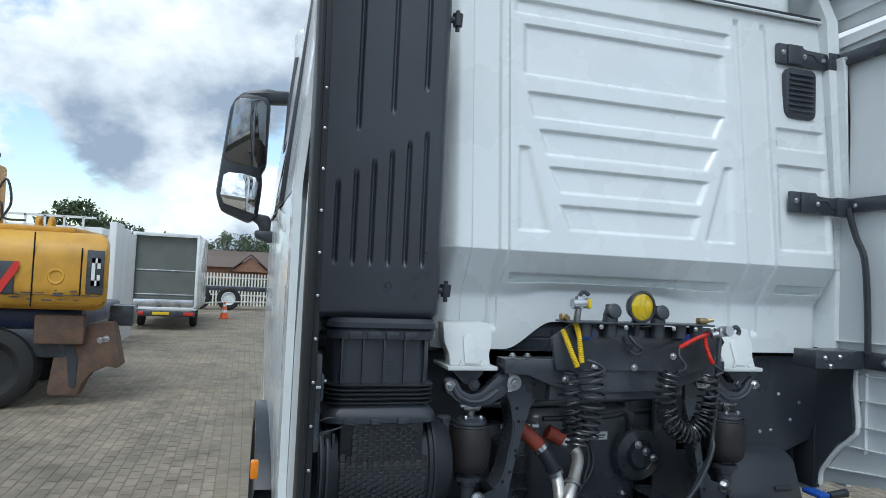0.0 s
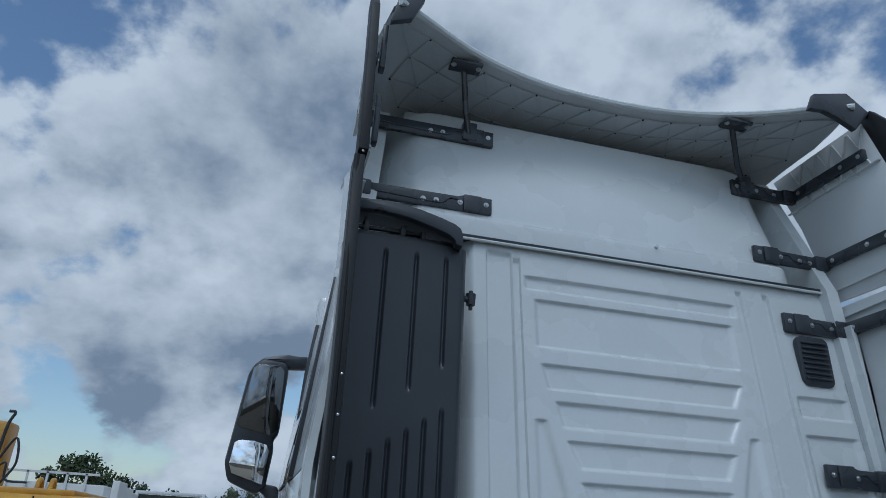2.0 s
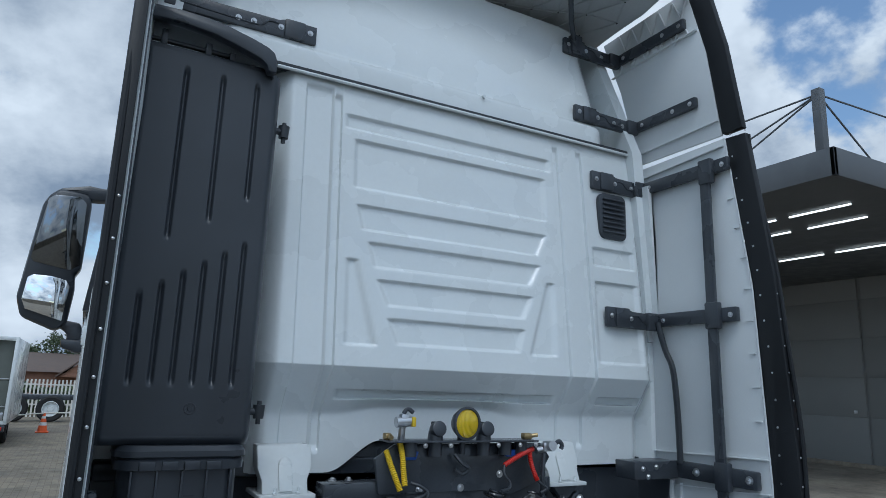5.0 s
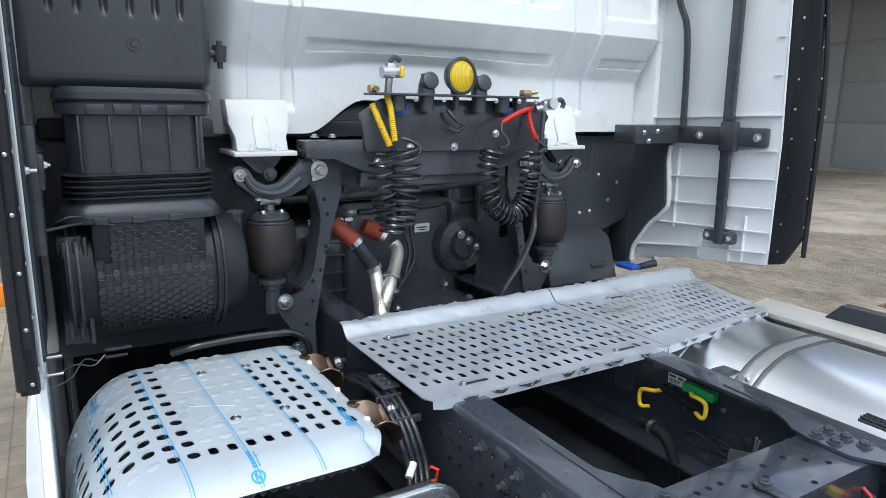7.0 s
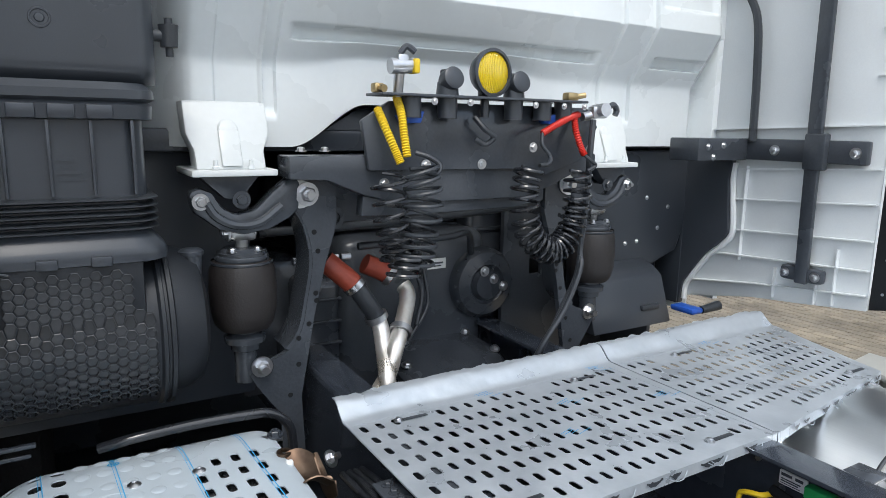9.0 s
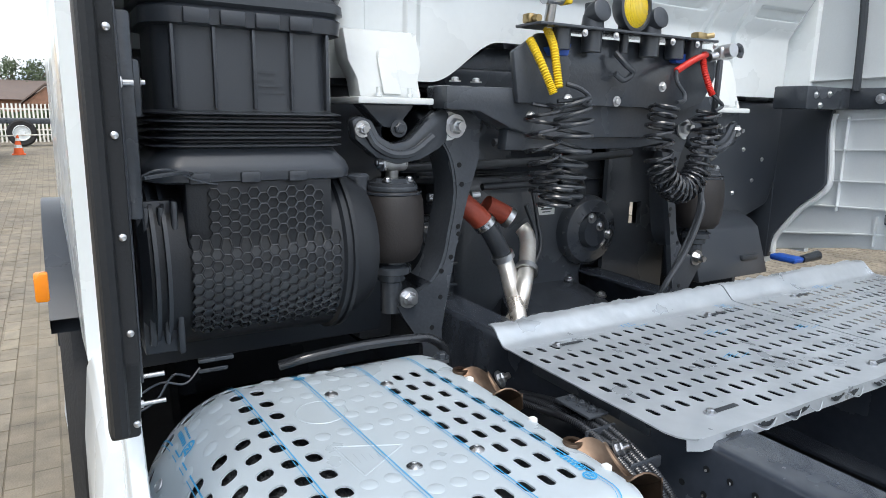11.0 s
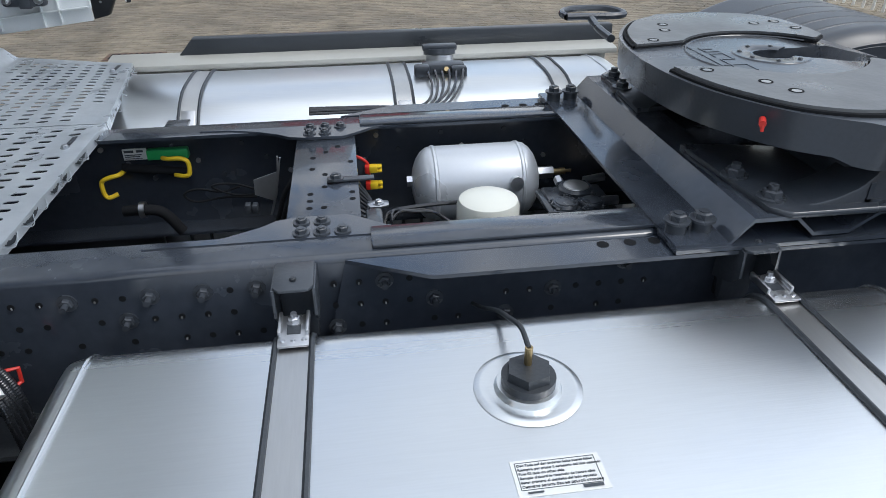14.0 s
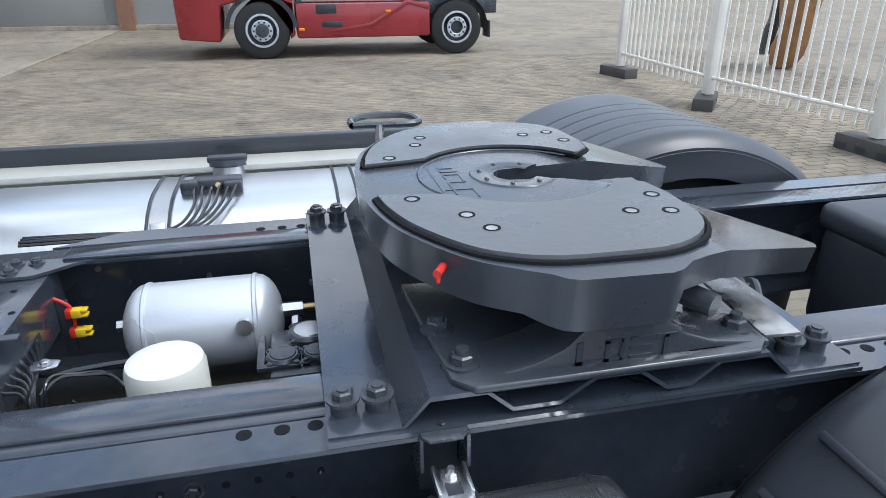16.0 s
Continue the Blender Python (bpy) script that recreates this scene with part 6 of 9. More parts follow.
# ---- rear mudguards ----
for s in (-1, 1):
    g = thing("mudguard", (s * 0.95, -3.04, 0.5), "dark grey ribbed plastic mudguard over the rear wheel", "mudguard", "rear mudguards")
    bm = bmesh.new()

    def wing(u, v, s=s):
        a = radians(198 - 200 * v)
        edge = max(0.0, abs(u) - 0.24) / 0.06
        r = 0.615 - 0.05 * edge * edge
        r -= 0.007 * sum(pad(u, g0 - 0.003, g0 + 0.003, 0.003) for g0 in (-0.20, -0.13, -0.06, 0.01, 0.08)) * pad(v, 0.36, 0.86, 0.02)
        return V((s * 0.885 + u * 1.27, -3.0 - 1.06 * r * math.cos(a), 0.53 + r * math.sin(a)))
    sheet(bm, sorted({round(q, 4) for q in spaced(-0.30, 0.30, 60)} | {round(g0 + d, 4) for g0 in (-0.20, -0.13, -0.06, 0.01, 0.08) for d in (-0.006, -0.003, 0.0, 0.003, 0.006)}), spaced(0.04, 0.98, 60), wing)
    w = part("shell", bm, BLACK, g, angle=60)
    m = w.modifiers.new("thick", "SOLIDIFY")
    m.thickness = 0.006
    bm = bmesh.new()
    sheet(bm, spaced(0.48, 0.575, 4), spaced(0.06, 0.96, 40), lambda r, v, s=s: V((s * 0.505, -3.0 - 1.06 * r * math.cos(radians(198 - 200 * v)), 0.53 + r * math.sin(radians(198 - 200 * v)))))
    part("inner_skirt", bm, BLACK, g, angle=60)
    for k in range(5):
        a = radians(178 - 11 * k)
        d = V((0, -math.cos(a), math.sin(a)))
        c = V((s * 0.74, -3.0 - 1.06 * 0.617 * math.cos(a), 0.53 + 0.617 * math.sin(a)))
        bm = bmesh.new()
        box(bm, -0.17, 0.17, -0.011, 0.011, -0.006, 0.008, 0.003, Matrix.Rotation(a - math.pi / 2, 3, "X"))
        bmesh.ops.translate(bm, verts=bm.verts, vec=c)
        part("cross_rib", bm, BLACK, w)
    wheel(-3.04, s, s * 1.06, rim=SILVER)
    wheel(-3.04, s, s * 0.72, rim=SILVER)

# ---- between the rails ----
AT = thing("air_reservoir", (0.19, -1.62, 0.74), "silver painted compressed-air reservoir between the rails", "air tank")
bm = bmesh.new()
pr = [(-0.173, 0.0)] + [(-0.173 + 0.055 * (1 - math.cos(radians(a))), 0.100 * math.sin(radians(a))) for a in (15, 30, 45, 60, 75, 90)]
lathe(bm, (0.195, -1.599, 0.860), (0, 1, 0), pr + [(0.0, 0.100)] + [(-a, b) for a, b in pr[::-1]], 48)
part("shell", bm, SILVER, AT, angle=50)
for y in (-1.485, -1.713):
    bm = bmesh.new()
    lathe(bm, (0.195, y, 0.860), (0, 1, 0), [(-0.006, 0.100), (-0.003, 0.1025), (0.003, 0.1025), (0.006, 0.100)], 48)
    part("weld_bead", bm, SILVER, AT)
bm = bmesh.new()
cyl(bm, (0.195, -1.44, 0.872), (0.195, -1.413, 0.872), 0.016, seg=6)
part("plug", bm, ZINC, AT)
bm = bmesh.new()
cyl(bm, (0.195, -1.768, 0.872), (0.195, -1.815, 0.872), 0.018, seg=6)
part("plug", bm, ZINC, AT)
bm = bmesh.new()
cyl(bm, (0.106, -1.69, 0.890), (0.085, -1.69, 0.894), 0.018, seg=20)
part("plug", bm, ZINC, AT)
bm = bmesh.new()
cyl(bm, (0.195, -1.815, 0.872), (0.195, -1.85, 0.873), 0.010, seg=10)
cyl(bm, (0.195, -1.85, 0.873), (0.195, -1.868, 0.873), 0.005, seg=10)
part("drain_valve", bm, BRASS, AT)
DR = thing("air_dryer", (-0.105, -1.59, 0.72), "white air dryer cartridge", "filter")
bm = bmesh.new()
lathe(bm, (-0.115, -1.570, 0.72), (0, 0, 1), [(0, 0.070), (0.0, 0.072), (0.224, 0.071), (0.238, 0.066), (0.245, 0.052), (0.248, 0.0)], 36)
part("cartridge", bm, CREAM, DR)
bm = bmesh.new()
cyl(bm, (-0.105, -1.585, 0.69), (-0.105, -1.585, 0.725), 0.085, seg=24)
box(bm, -0.2, -0.02, -1.66, -1.50, 0.64, 0.695, 0.01)
part("valve_base", bm, STEELPAINT, DR)
VL = thing("brake_valve", (-0.09, -1.75, 0.8), "black cast brake valve block", "valve")
bm = bmesh.new()
box(bm, -0.11, 0.07, -1.90, -1.745, 0.86, 0.890, 0.008)
box(bm, -0.085, 0.035, -1.737, -1.722, 0.888, 0.900, 0.002)
box(bm, -0.09, -0.075, -1.80, -1.722, 0.888, 0.899, 0.002)
part("body", bm, CAST, VL)
for x, y, r in ((0.028, -1.825, 0.044), (-0.056, -1.772, 0.034), (-0.056, -1.838, 0.030)):
    bm = bmesh.new()
    lathe(bm, (x, y, 0.889), (0, 0, 1), [(0, r), (0.012, r), (0.018, r * 0.86), (0.018, r * 0.74)], 24)
    dome = part("cover", bm, CAST, VL)
    bm = bmesh.new()
    lathe(bm, (x, y, 0.905), (0, 0, 1), [(0, r * 0.75), (0.004, r * 0.7), (0.006, r * 0.3), (0.006, 0)], 24)
    part("lid", bm, STRAP if r > 0.04 else STEELPAINT, dome)
    for k in range(4):
        a = radians(45 + 90 * k)
        bolt(dome, (x + r * 1.05 * math.cos(a), y + r * 1.05 * math.sin(a), 0.897), (0, 0, 1), 0.006, STEELPAINT)
for p, q, r in (((0.07, -1.86, 0.90), (0.075, -1.915, 0.905), 0.011), ((-0.05, -1.865, 0.90), (-0.05, -1.905, 0.90), 0.012), ((0.075, -1.80, 0.89), (0.10, -1.80, 0.895), 0.012)):
    bm = bmesh.new()
    cyl(bm, p, q, r, seg=6)
    part("port", bm, ZINC, VL)
CN = thing("cable_connector", (0.235, -1.345, 0.85), "red and yellow cable connectors on a black clip", "connector")
bm = bmesh.new()
box(bm, 0.232, 0.240, -1.310, -1.285, 0.80, 0.93, 0.002)
part("clip", bm, STEELPAINT, CN)
bm = bmesh.new()
sweep(bm, smooth_path([(0.236, -1.262, 0.945), (0.234, -1.285, 0.935), (0.232, -1.312, 0.915), (0.232, -1.316, 0.88), (0.232, -1.312, 0.84)], 4), 0.0042, 8)
part("cable", bm, REDPL, CN, "red cable")
for z in (0.901, 0.853):
    bm = bmesh.new()
    box(bm, 0.216, 0.236, -1.318, -1.304, z - 0.011, z + 0.011, 0.003)
    part("socket", bm, REDPL, CN)
    bm = bmesh.new()
    box(bm, 0.215, 0.237, -1.338, -1.316, z - 0.010, z + 0.010, 0.003)
    box(bm, 0.216, 0.236, -1.350, -1.336, z - 0.009, z - 0.003, 0.002)
    box(bm, 0.216, 0.236, -1.350, -1.336, z + 0.003, z + 0.009, 0.002)
    part("plug", bm, YELLOW, CN)
CB = thing("cable_bundle", (-0.2, -1.4, 0.8), "bundle of thin black cables", "cables")
random.seed(8)
for k in range(9):
    x0 = 0.12 - 0.026 * k
    bm = bmesh.new()
    sweep(bm, smooth_path([(x0 + 0.02, -1.262, 0.955), (x0, -1.283, 0.915), (x0 * 0.6 - 0.03, -1.312, 0.90), (-0.085 + random.uniform(-0.012, 0.006), -1.330, 0.89 - 0.003 * k), (-0.10 + random.uniform(-0.02, 0.02), -1.338, 0.80)], 6), 0.0032, 6)
    part("cable", bm, HOSE, CB)
for pts, r in (([(-0.09, -1.350, 0.82), (-0.085, -1.353, 0.90), (-0.057, -1.361, 0.915), (-0.041, -1.392, 0.905), (-0.039, -1.444, 0.90), (-0.084, -1.488, 0.89), (-0.10, -1.52, 0.86)], 0.0035), ([(-0.10, -1.345, 0.82), (-0.09, -1.348, 0.89), (-0.062, -1.372, 0.912), (-0.048, -1.41, 0.905), (-0.055, -1.46, 0.90), (-0.10, -1.50, 0.88)], 0.0035), ([(-0.06, -1.335, 0.88), (-0.035, -1.354, 0.90), (-0.022, -1.43, 0.905), (-0.017, -1.525, 0.905), (-0.02, -1.60, 0.90)], 0.0055), ([(-0.11, -1.385, 0.80), (-0.10, -1.40, 0.885), (-0.098, -1.412, 0.80)], 0.004)):
    bm = bmesh.new()
    sweep(bm, smooth_path(pts, 6), r, 8)
    part("cable", bm, HOSE, CB)
bm = bmesh.new()
prism(bm, [(-0.012, -1.302), (0.021, -1.302), (0.026, -1.332), (0.018, -1.353), (-0.006, -1.353), (-0.014, -1.332)], "z", 0.901, 0.906, 0.0015)
pl = part("cable_plate", bm, ZINC, CB)
bolt(pl, (0.005, -1.329, 0.906), (0, 0, 1), 0.009)
bm = bmesh.new()
box(bm, -0.29, -0.17, -1.33, -1.295, 0.93, 0.985, 0.008)
part("junction_box", bm, STEELPAINT, CB)
# identification plate, handles and pipes before the crossmember
HD = thing("service_handle", (0.30, -0.8, 0.9), "yellow and green service handles on the far rail", "handle")
bm = bmesh.new()
box(bm, 0.345, 0.372, -0.83, -0.722, 0.912, 0.940, 0.004)
part("green_block", bm, GREEN, HD)
for pts in ([(0.345, -0.655, 0.886), (0.315, -0.648, 0.888), (0.31, -0.625, 0.884), (0.31, -0.603, 0.872), (0.31, -0.602, 0.838), (0.31, -0.612, 0.826), (0.32, -0.634, 0.831)], [(0.335, -0.765, 0.922), (0.315, -0.785, 0.926), (0.31, -0.815, 0.928), (0.31, -0.834, 0.918), (0.31, -0.834, 0.886), (0.31, -0.822, 0.876), (0.33, -0.79, 0.873)]):
    bm = bmesh.new()
    sweep(bm, smooth_path(pts, 4), 0.0062, 8)
    part("handle", bm, YELLOW, HD, "yellow bent handle")
bm = bmesh.new()
box(bm, 0.366, 0.372, -0.718, -0.655, 0.908, 0.940, 0.001)
pt = part("rating_plate", bm, STICKER, HD, "white rating plate")
bars(pt, (0.3655, -0.66, 0.930), (0, -1, 0), (0, 0, 1), [(0, 0, 0.025, 0.007), (0.032, 0.0, 0.018, 0.007), (0, -0.008, 0.045, 0.003), (0, -0.013, 0.04, 0.003), (0, -0.018, 0.045, 0.002)], DARKINK)
PP = thing("underfloor_pipes", (0, -0.8, 0.7), "dark hoses and pipes between the chassis rails", "pipes")
# hoses coloured near black, with the bay's deep shade put into the colour
for pts, r in (([(0.345, -0.655, 0.897), (0.34, -0.72, 0.890), (0.34, -0.82, 0.876)], 0.012), ([(0.26, -0.66, 0.806), (0.25, -0.71, 0.812), (0.25, -0.76, 0.80), (0.25, -0.80, 0.74)], 0.015), ([(0.25, -1.01, 0.829), (0.25, -0.926, 0.833), (0.25, -0.85, 0.825), (0.25, -0.823, 0.848), (0.25, -0.86, 0.862), (0.25, -0.92, 0.85), (0.25, -0.97, 0.862)], 0.003), ([(0.24, -1.02, 0.84), (0.24, -0.95, 0.845), (0.24, -0.90, 0.872), (0.24, -0.96, 0.875), (0.22, -1.05, 0.85)], 0.0028), ([(0.12, -1.125, 0.93), (0.10, -1.10, 0.90), (0.09, -1.08, 0.84), (0.10, -1.05, 0.78)], 0.006), ([(0.06, -1.125, 0.92), (0.05, -1.105, 0.88), (0.05, -1.08, 0.82), (0.07, -1.05, 0.76)], 0.006)):
    bm = bmesh.new()
    sweep(bm, smooth_path(pts, 6), r, 10)
    part("hose", bm, SHADEBLACK, PP)
bm = bmesh.new()
lathe(bm, (0.25, -0.711, 0.812), (0, 1, 0), [(-0.007, 0.019), (-0.007, 0.022), (0.007, 0.022), (0.007, 0.019)], 20)
part("hose_clip", bm, ZINC, PP)
bm = bmesh.new()
prism(bm, [(-1.024, 0.922), (-1.086, 0.941), (-1.094, 0.978), (-1.098, 0.978), (-1.077, 0.876), (-1.058, 0.82), (-1.053, 0.822), (-1.066, 0.862), (-1.022, 0.881)], "x", 0.15, 0.153, 0.0)
part("bracket", bm, ZINC, PP, "small bright angle bracket")
for y, z in ((-1.0, 0.845), (-1.018, 0.843)):
    bm = bmesh.new()
    box(bm, 0.14, 0.165, y - 0.007, y + 0.007, z - 0.012, z + 0.012, 0.003)
    part("cable_plug", bm, STEELPAINT, PP)
bm = bmesh.new()
cyl(bm, (0.0, 0.3, 0.62), (0.0, -2.6, 0.60), 0.055, seg=20)
part("propeller_shaft", bm, STEELPAINT, PP)
# added plate that hides the bright ground and keeps the bay dark
bm = bmesh.new()
box(bm, -0.52, 0.46, -4.2, 0.4, 0.40, 0.44, 0.01)
part("blackout_plate", bm, RUBBER, PP)
# added dark sheets under the deck, screening off the ground
bm = bmesh.new()
box(bm, -0.37, 0.36, -0.62, -0.02, 0.56, 0.58, 0.01)
box(bm, 0.40, 1.16, -0.54, -0.02, 0.80, 0.82, 0.01)
box(bm, 0.395, 0.41, -0.70, 0.55, 0.40, 0.82, 0.004)
part("blackout_sheets", bm, RUBBER, PP)
for k in range(5):
    bm = bmesh.new()
    x, y = random.uniform(-0.28, 0.05), random.uniform(-1.0, -0.6)
    box(bm, x - 0.05, x + 0.06, y - 0.05, y + 0.06, 0.52, random.uniform(0.58, 0.66), 0.012)
    part("housing", bm, STEELPAINT, PP)
# behind the coupling
RB = thing("rear_box", (0.2, -3.2, 0.6), "black plastic box between the rear rails", "box")
bm = bmesh.new()
box(bm, 0.0, 0.27, -3.80, -3.26, 0.62, 0.96, 0.05, seg=3)
part("body", bm, BLACK, RB)
bm = bmesh.new()
box(bm, -0.01, 0.275, -3.81, -3.25, 0.92, 1.0, 0.03, seg=3)
part("lid", bm, BLACK, RB)
bm = bmesh.new()
sweep(bm, [(-0.015, -3.35, 0.90), (-0.03, -3.35, 0.92), (-0.03, -3.39, 0.92), (-0.015, -3.39, 0.90)], 0.004, 6)
part("latch", bm, ZINC, RB)
BC = thing("brake_cylinder", (-0.05, -2.85, 0.8), "metal brake actuator with black hoses", "actuator")
bm = bmesh.new()
lathe(bm, (-0.02, -2.76, 0.86), (0.7, -0.5, 0.15), [(-0.09, 0.0), (-0.09, 0.07), (-0.03, 0.085), (0.03, 0.085), (0.05, 0.07), (0.11, 0.05), (0.11, 0)], 28)
part("body", bm, SILVER, BC)
for k in range(3):
    bm = bmesh.new()
    sweep(bm, smooth_path([(-0.24, -2.66 - 0.02 * k, 0.95), (-0.12, -2.70 - 0.03 * k, 0.985), (-0.02, -2.80, 0.95 - 0.02 * k), (-0.01, -2.86, 0.86), (-0.03, -2.90, 0.72)], 6), 0.008, 8)
    part("hose", bm, RUBBER, BC)
bm = bmesh.new()
box(bm, -0.30, 0.30, -4.30, -4.22, 0.74, 0.98, 0.01)
box(bm, -0.385, 0.385, -3.9, -3.8, 0.74, 0.98, 0.01)
part("rear_crossmember", bm, FRAME, CH)
bm = bmesh.new()
sweep(bm, [(0.148, -1.09, 0.983), (0.148, -1.085, 0.93), (0.148, -1.07, 0.86)], 0.0022, 6)
part("bracket_leg", bm, ZINC, PP)


# ---- air intake ----
AI = thing("air_intake", (-1.0, 0.1, 1.77), "tall black plastic air intake duct with moulded grooves", "air intake")


def duct_face(x, z):
    y = 0.0
    d = 0.0
    for k in range(6):
        gx = -1.148 + 0.0595 * k
        d += 0.014 * pad(x, gx - 0.0065, gx + 0.0065, 0.004) * pad(z, 1.93, 2.19 + 0.038 * k, 0.012)
    for gx, z0 in ((-1.09, 2.38), (-0.973, 2.45), (-0.859, 2.54)):
        d += 0.014 * pad(x, gx - 0.0065, gx + 0.0065, 0.004) * pad(z, z0, 2.945, 0.012)
    d -= 0.006 * pad(x, -0.99, -0.855, 0.006) * pad(z, 2.43, 2.53, 0.006) * 0
    e = max(0.0, abs(x + 1.003) - 0.195) / 0.035
    y += 0.035 * e * e if e < 1 else 0.035
    b = max(0.0, 1.775 - z) / 0.03
    y += 0.022 * b * b
    return V((x, y + d, z))


bm = bmesh.new()
sheet(bm, spaced(-1.232, -0.775, 150), spaced(1.745, 3.0, 150), duct_face)
part("front_face", bm, BLACK, AI, angle=60)
bm = bmesh.new()
box(bm, -1.231, -0.776, 0.034, 0.26, 1.746, 3.0, 0.012)
part("body", bm, BLACK, AI)
bm = bmesh.new()
lathe(bm, (-0.966, 0.002, 1.854), (0, -1, 0), [(0.0, 0.019), (0.004, 0.0175), (0.004, 0.0145), (0.001, 0.0135)], 24)
sc_ = part("screw_recess", bm, BLACK, AI)
bm = bmesh.new()
lathe(bm, (-0.966, 0.001, 1.854), (0, -1, 0), [(0.0006, 0.0), (0.0008, 0.0138)], 24)
part("hole", bm, SHADEBLACK, sc_)
bm = bmesh.new()
lathe(bm, (-0.966, -0.0005, 1.854), (0, -1, 0), [(0.0, 0.0085), (0.002, 0.007), (0.0025, 0.0)], 16)
part("screw", bm, CAST, sc_)
RIM = ((-1.225, 3.118), (-1.13, 3.121), (-1.05, 3.118), (-0.98, 3.108), (-0.90, 3.088), (-0.845, 3.070), (-0.822, 3.055), (-0.813, 3.030), (-0.811, 2.985))
UNDER = ((-0.838, 2.985), (-0.845, 3.005), (-0.868, 3.022), (-0.93, 3.042), (-1.02, 3.066), (-1.13, 3.078), (-1.225, 3.076))
hood = bmesh.new()
prism(hood, list(RIM + UNDER), "y", -0.058, -0.012, 0.005)
hd = part("hood", hood, BLACK, AI, "curved black hood over the inlet")
bm = bmesh.new()
rows = [[bm.verts.new((x, y, z - 0.004 + (y + 0.012) * 0.10)) for y in (-0.012, 0.08, 0.20)] for x, z in RIM]
for p_, q_ in zip(rows, rows[1:]):
    for i in range(2):
        bm.faces.new((p_[i], p_[i + 1], q_[i + 1], q_[i]))
m = part("hood_top", bm, BLACK, hd, angle=60).modifiers.new("thick", "SOLIDIFY")
m.thickness = 0.004
for x, z in ((-1.17, 3.07), (-1.03, 3.058), (-0.95, 3.045), (-0.88, 3.02)):
    bm = bmesh.new()
    prism(bm, [(0.012, 3.001), (0.0, z), (0.20, z + 0.02), (0.20, 3.001)], "x", x - 0.010, x + 0.010, 0.003)
    part("vane", bm, BLACK, hd)
bm = bmesh.new()
box(bm, -1.22, -0.83, 0.005, 0.03, 2.995, 3.02, 0.004)
box(bm, -1.22, -0.95, 0.02, 0.04, 3.035, 3.048, 0.004)
part("inlet_bar", bm, BLACK, hd)
for z in (2.82, 1.845):
    bm = bmesh.new()
    cyl(bm, (-0.79, 0.06, z), (-0.745, 0.06, z), 0.012, seg=12)
    cyl(bm, (-0.742, 0.06, z - 0.022), (-0.742, 0.06, z + 0.022), 0.017, 0.02, seg=14)
    cyl(bm, (-0.742, 0.06, z - 0.04), (-0.742, 0.06, z + 0.035), 0.008, seg=10)
    part("rubber_mount", bm, RUBBER, AI, "small black rubber mount")
# lower neck with ribs, collar and bellows
NK = thing("intake_neck", (-0.97, 0.1, 1.4), "black ribbed rubber neck between duct and air filter", "bellows")


def rounded(cx, cy, hx, hy, r, n=6):
    out = []
    for sx, sy, a0 in ((1, 1, 0), (-1, 1, 90), (-1, -1, 180), (1, -1, 270)):
        for k in range(n + 1):
            a = radians(a0 + 90 * k / n)
            out.append((cx + sx * (hx - r) + r * math.cos(a), cy + sy * (hy - r) + r * math.sin(a)))
    return out


def stack(levels, cx=-0.972, cy=0.10):
    bm = bmesh.new()
    rows = []
    for z, hx, hy, r in levels:
        rows.append([bm.verts.new((x, y, z)) for x, y in rounded(cx, cy, hx, hy, r)])
    n = len(rows[0])
    for p, q in zip(rows, rows[1:]):
        for i in range(n):
            bm.faces.new((p[i], p[(i + 1) % n], q[(i + 1) % n], q[i]))
    bm.faces.new(rows[0][::-1])
    bm.faces.new(rows[-1])
    return bm


part("collar", stack([(1.676, 0.175, 0.12, 0.06), (1.678, 0.184, 0.13, 0.06), (1.704, 0.186, 0.132, 0.06), (1.71, 0.18, 0.125, 0.06), (1.716, 0.190, 0.135, 0.06), (1.732, 0.188, 0.135, 0.06), (1.746, 0.175, 0.12, 0.06)]), BLACK, NK, angle=30)
part("neck", stack([(1.525, 0.168, 0.115, 0.05), (1.69, 0.166, 0.113, 0.05)]), BLACK, NK)
for k in range(5):
    bm = bmesh.new()
    x = -1.11 + k * 0.07
    box(bm, x - 0.003, x + 0.003, -0.026, 0.0, 1.535, 1.676, 0.001)
    part("rib", bm, BLACK, NK)
for k in range(4):
    bm = bmesh.new()
    x = -1.07 + k * 0.062
    box(bm, x - 0.022, x + 0.022, -0.039, -0.026, 1.678, 1.704, 0.003)
    part("tab", bm, BLACK, NK)
fins = []
z = 1.462
for k in range(5):
    fins += [(z, 0.165, 0.112, 0.05), (z + 0.005, 0.186, 0.132, 0.06), (z + 0.007, 0.186, 0.132, 0.06), (z + 0.012, 0.165, 0.112, 0.05)]
    z += 0.0145
part("bellows", stack(fins), RUBBER, NK, "thin-finned rubber bellows", angle=25)
part("skirt", stack([(1.40, 0.178, 0.125, 0.05), (1.405, 0.196, 0.14, 0.06), (1.42, 0.198, 0.142, 0.06), (1.435, 0.192, 0.138, 0.06), (1.452, 0.176, 0.122, 0.05), (1.464, 0.168, 0.115, 0.05)]), BLACK, NK)
for k in range(3):
    bm = bmesh.new()
    x = -1.08 + k * 0.09
    box(bm, x - 0.018, x + 0.018, -0.048, -0.036, 1.402, 1.422, 0.003)
    part("tab", bm, BLACK, NK)
bars(NK, (-0.96, -0.0165, 1.60), (1, 0, 0), (0, 0, 1), [(0, 0, 0.03, 0.005), (0.005, -0.012, 0.02, 0.004), (0, -0.024, 0.04, 0.004), (0.0, -0.036, 0.045, 0.004)], STEELPAINT)
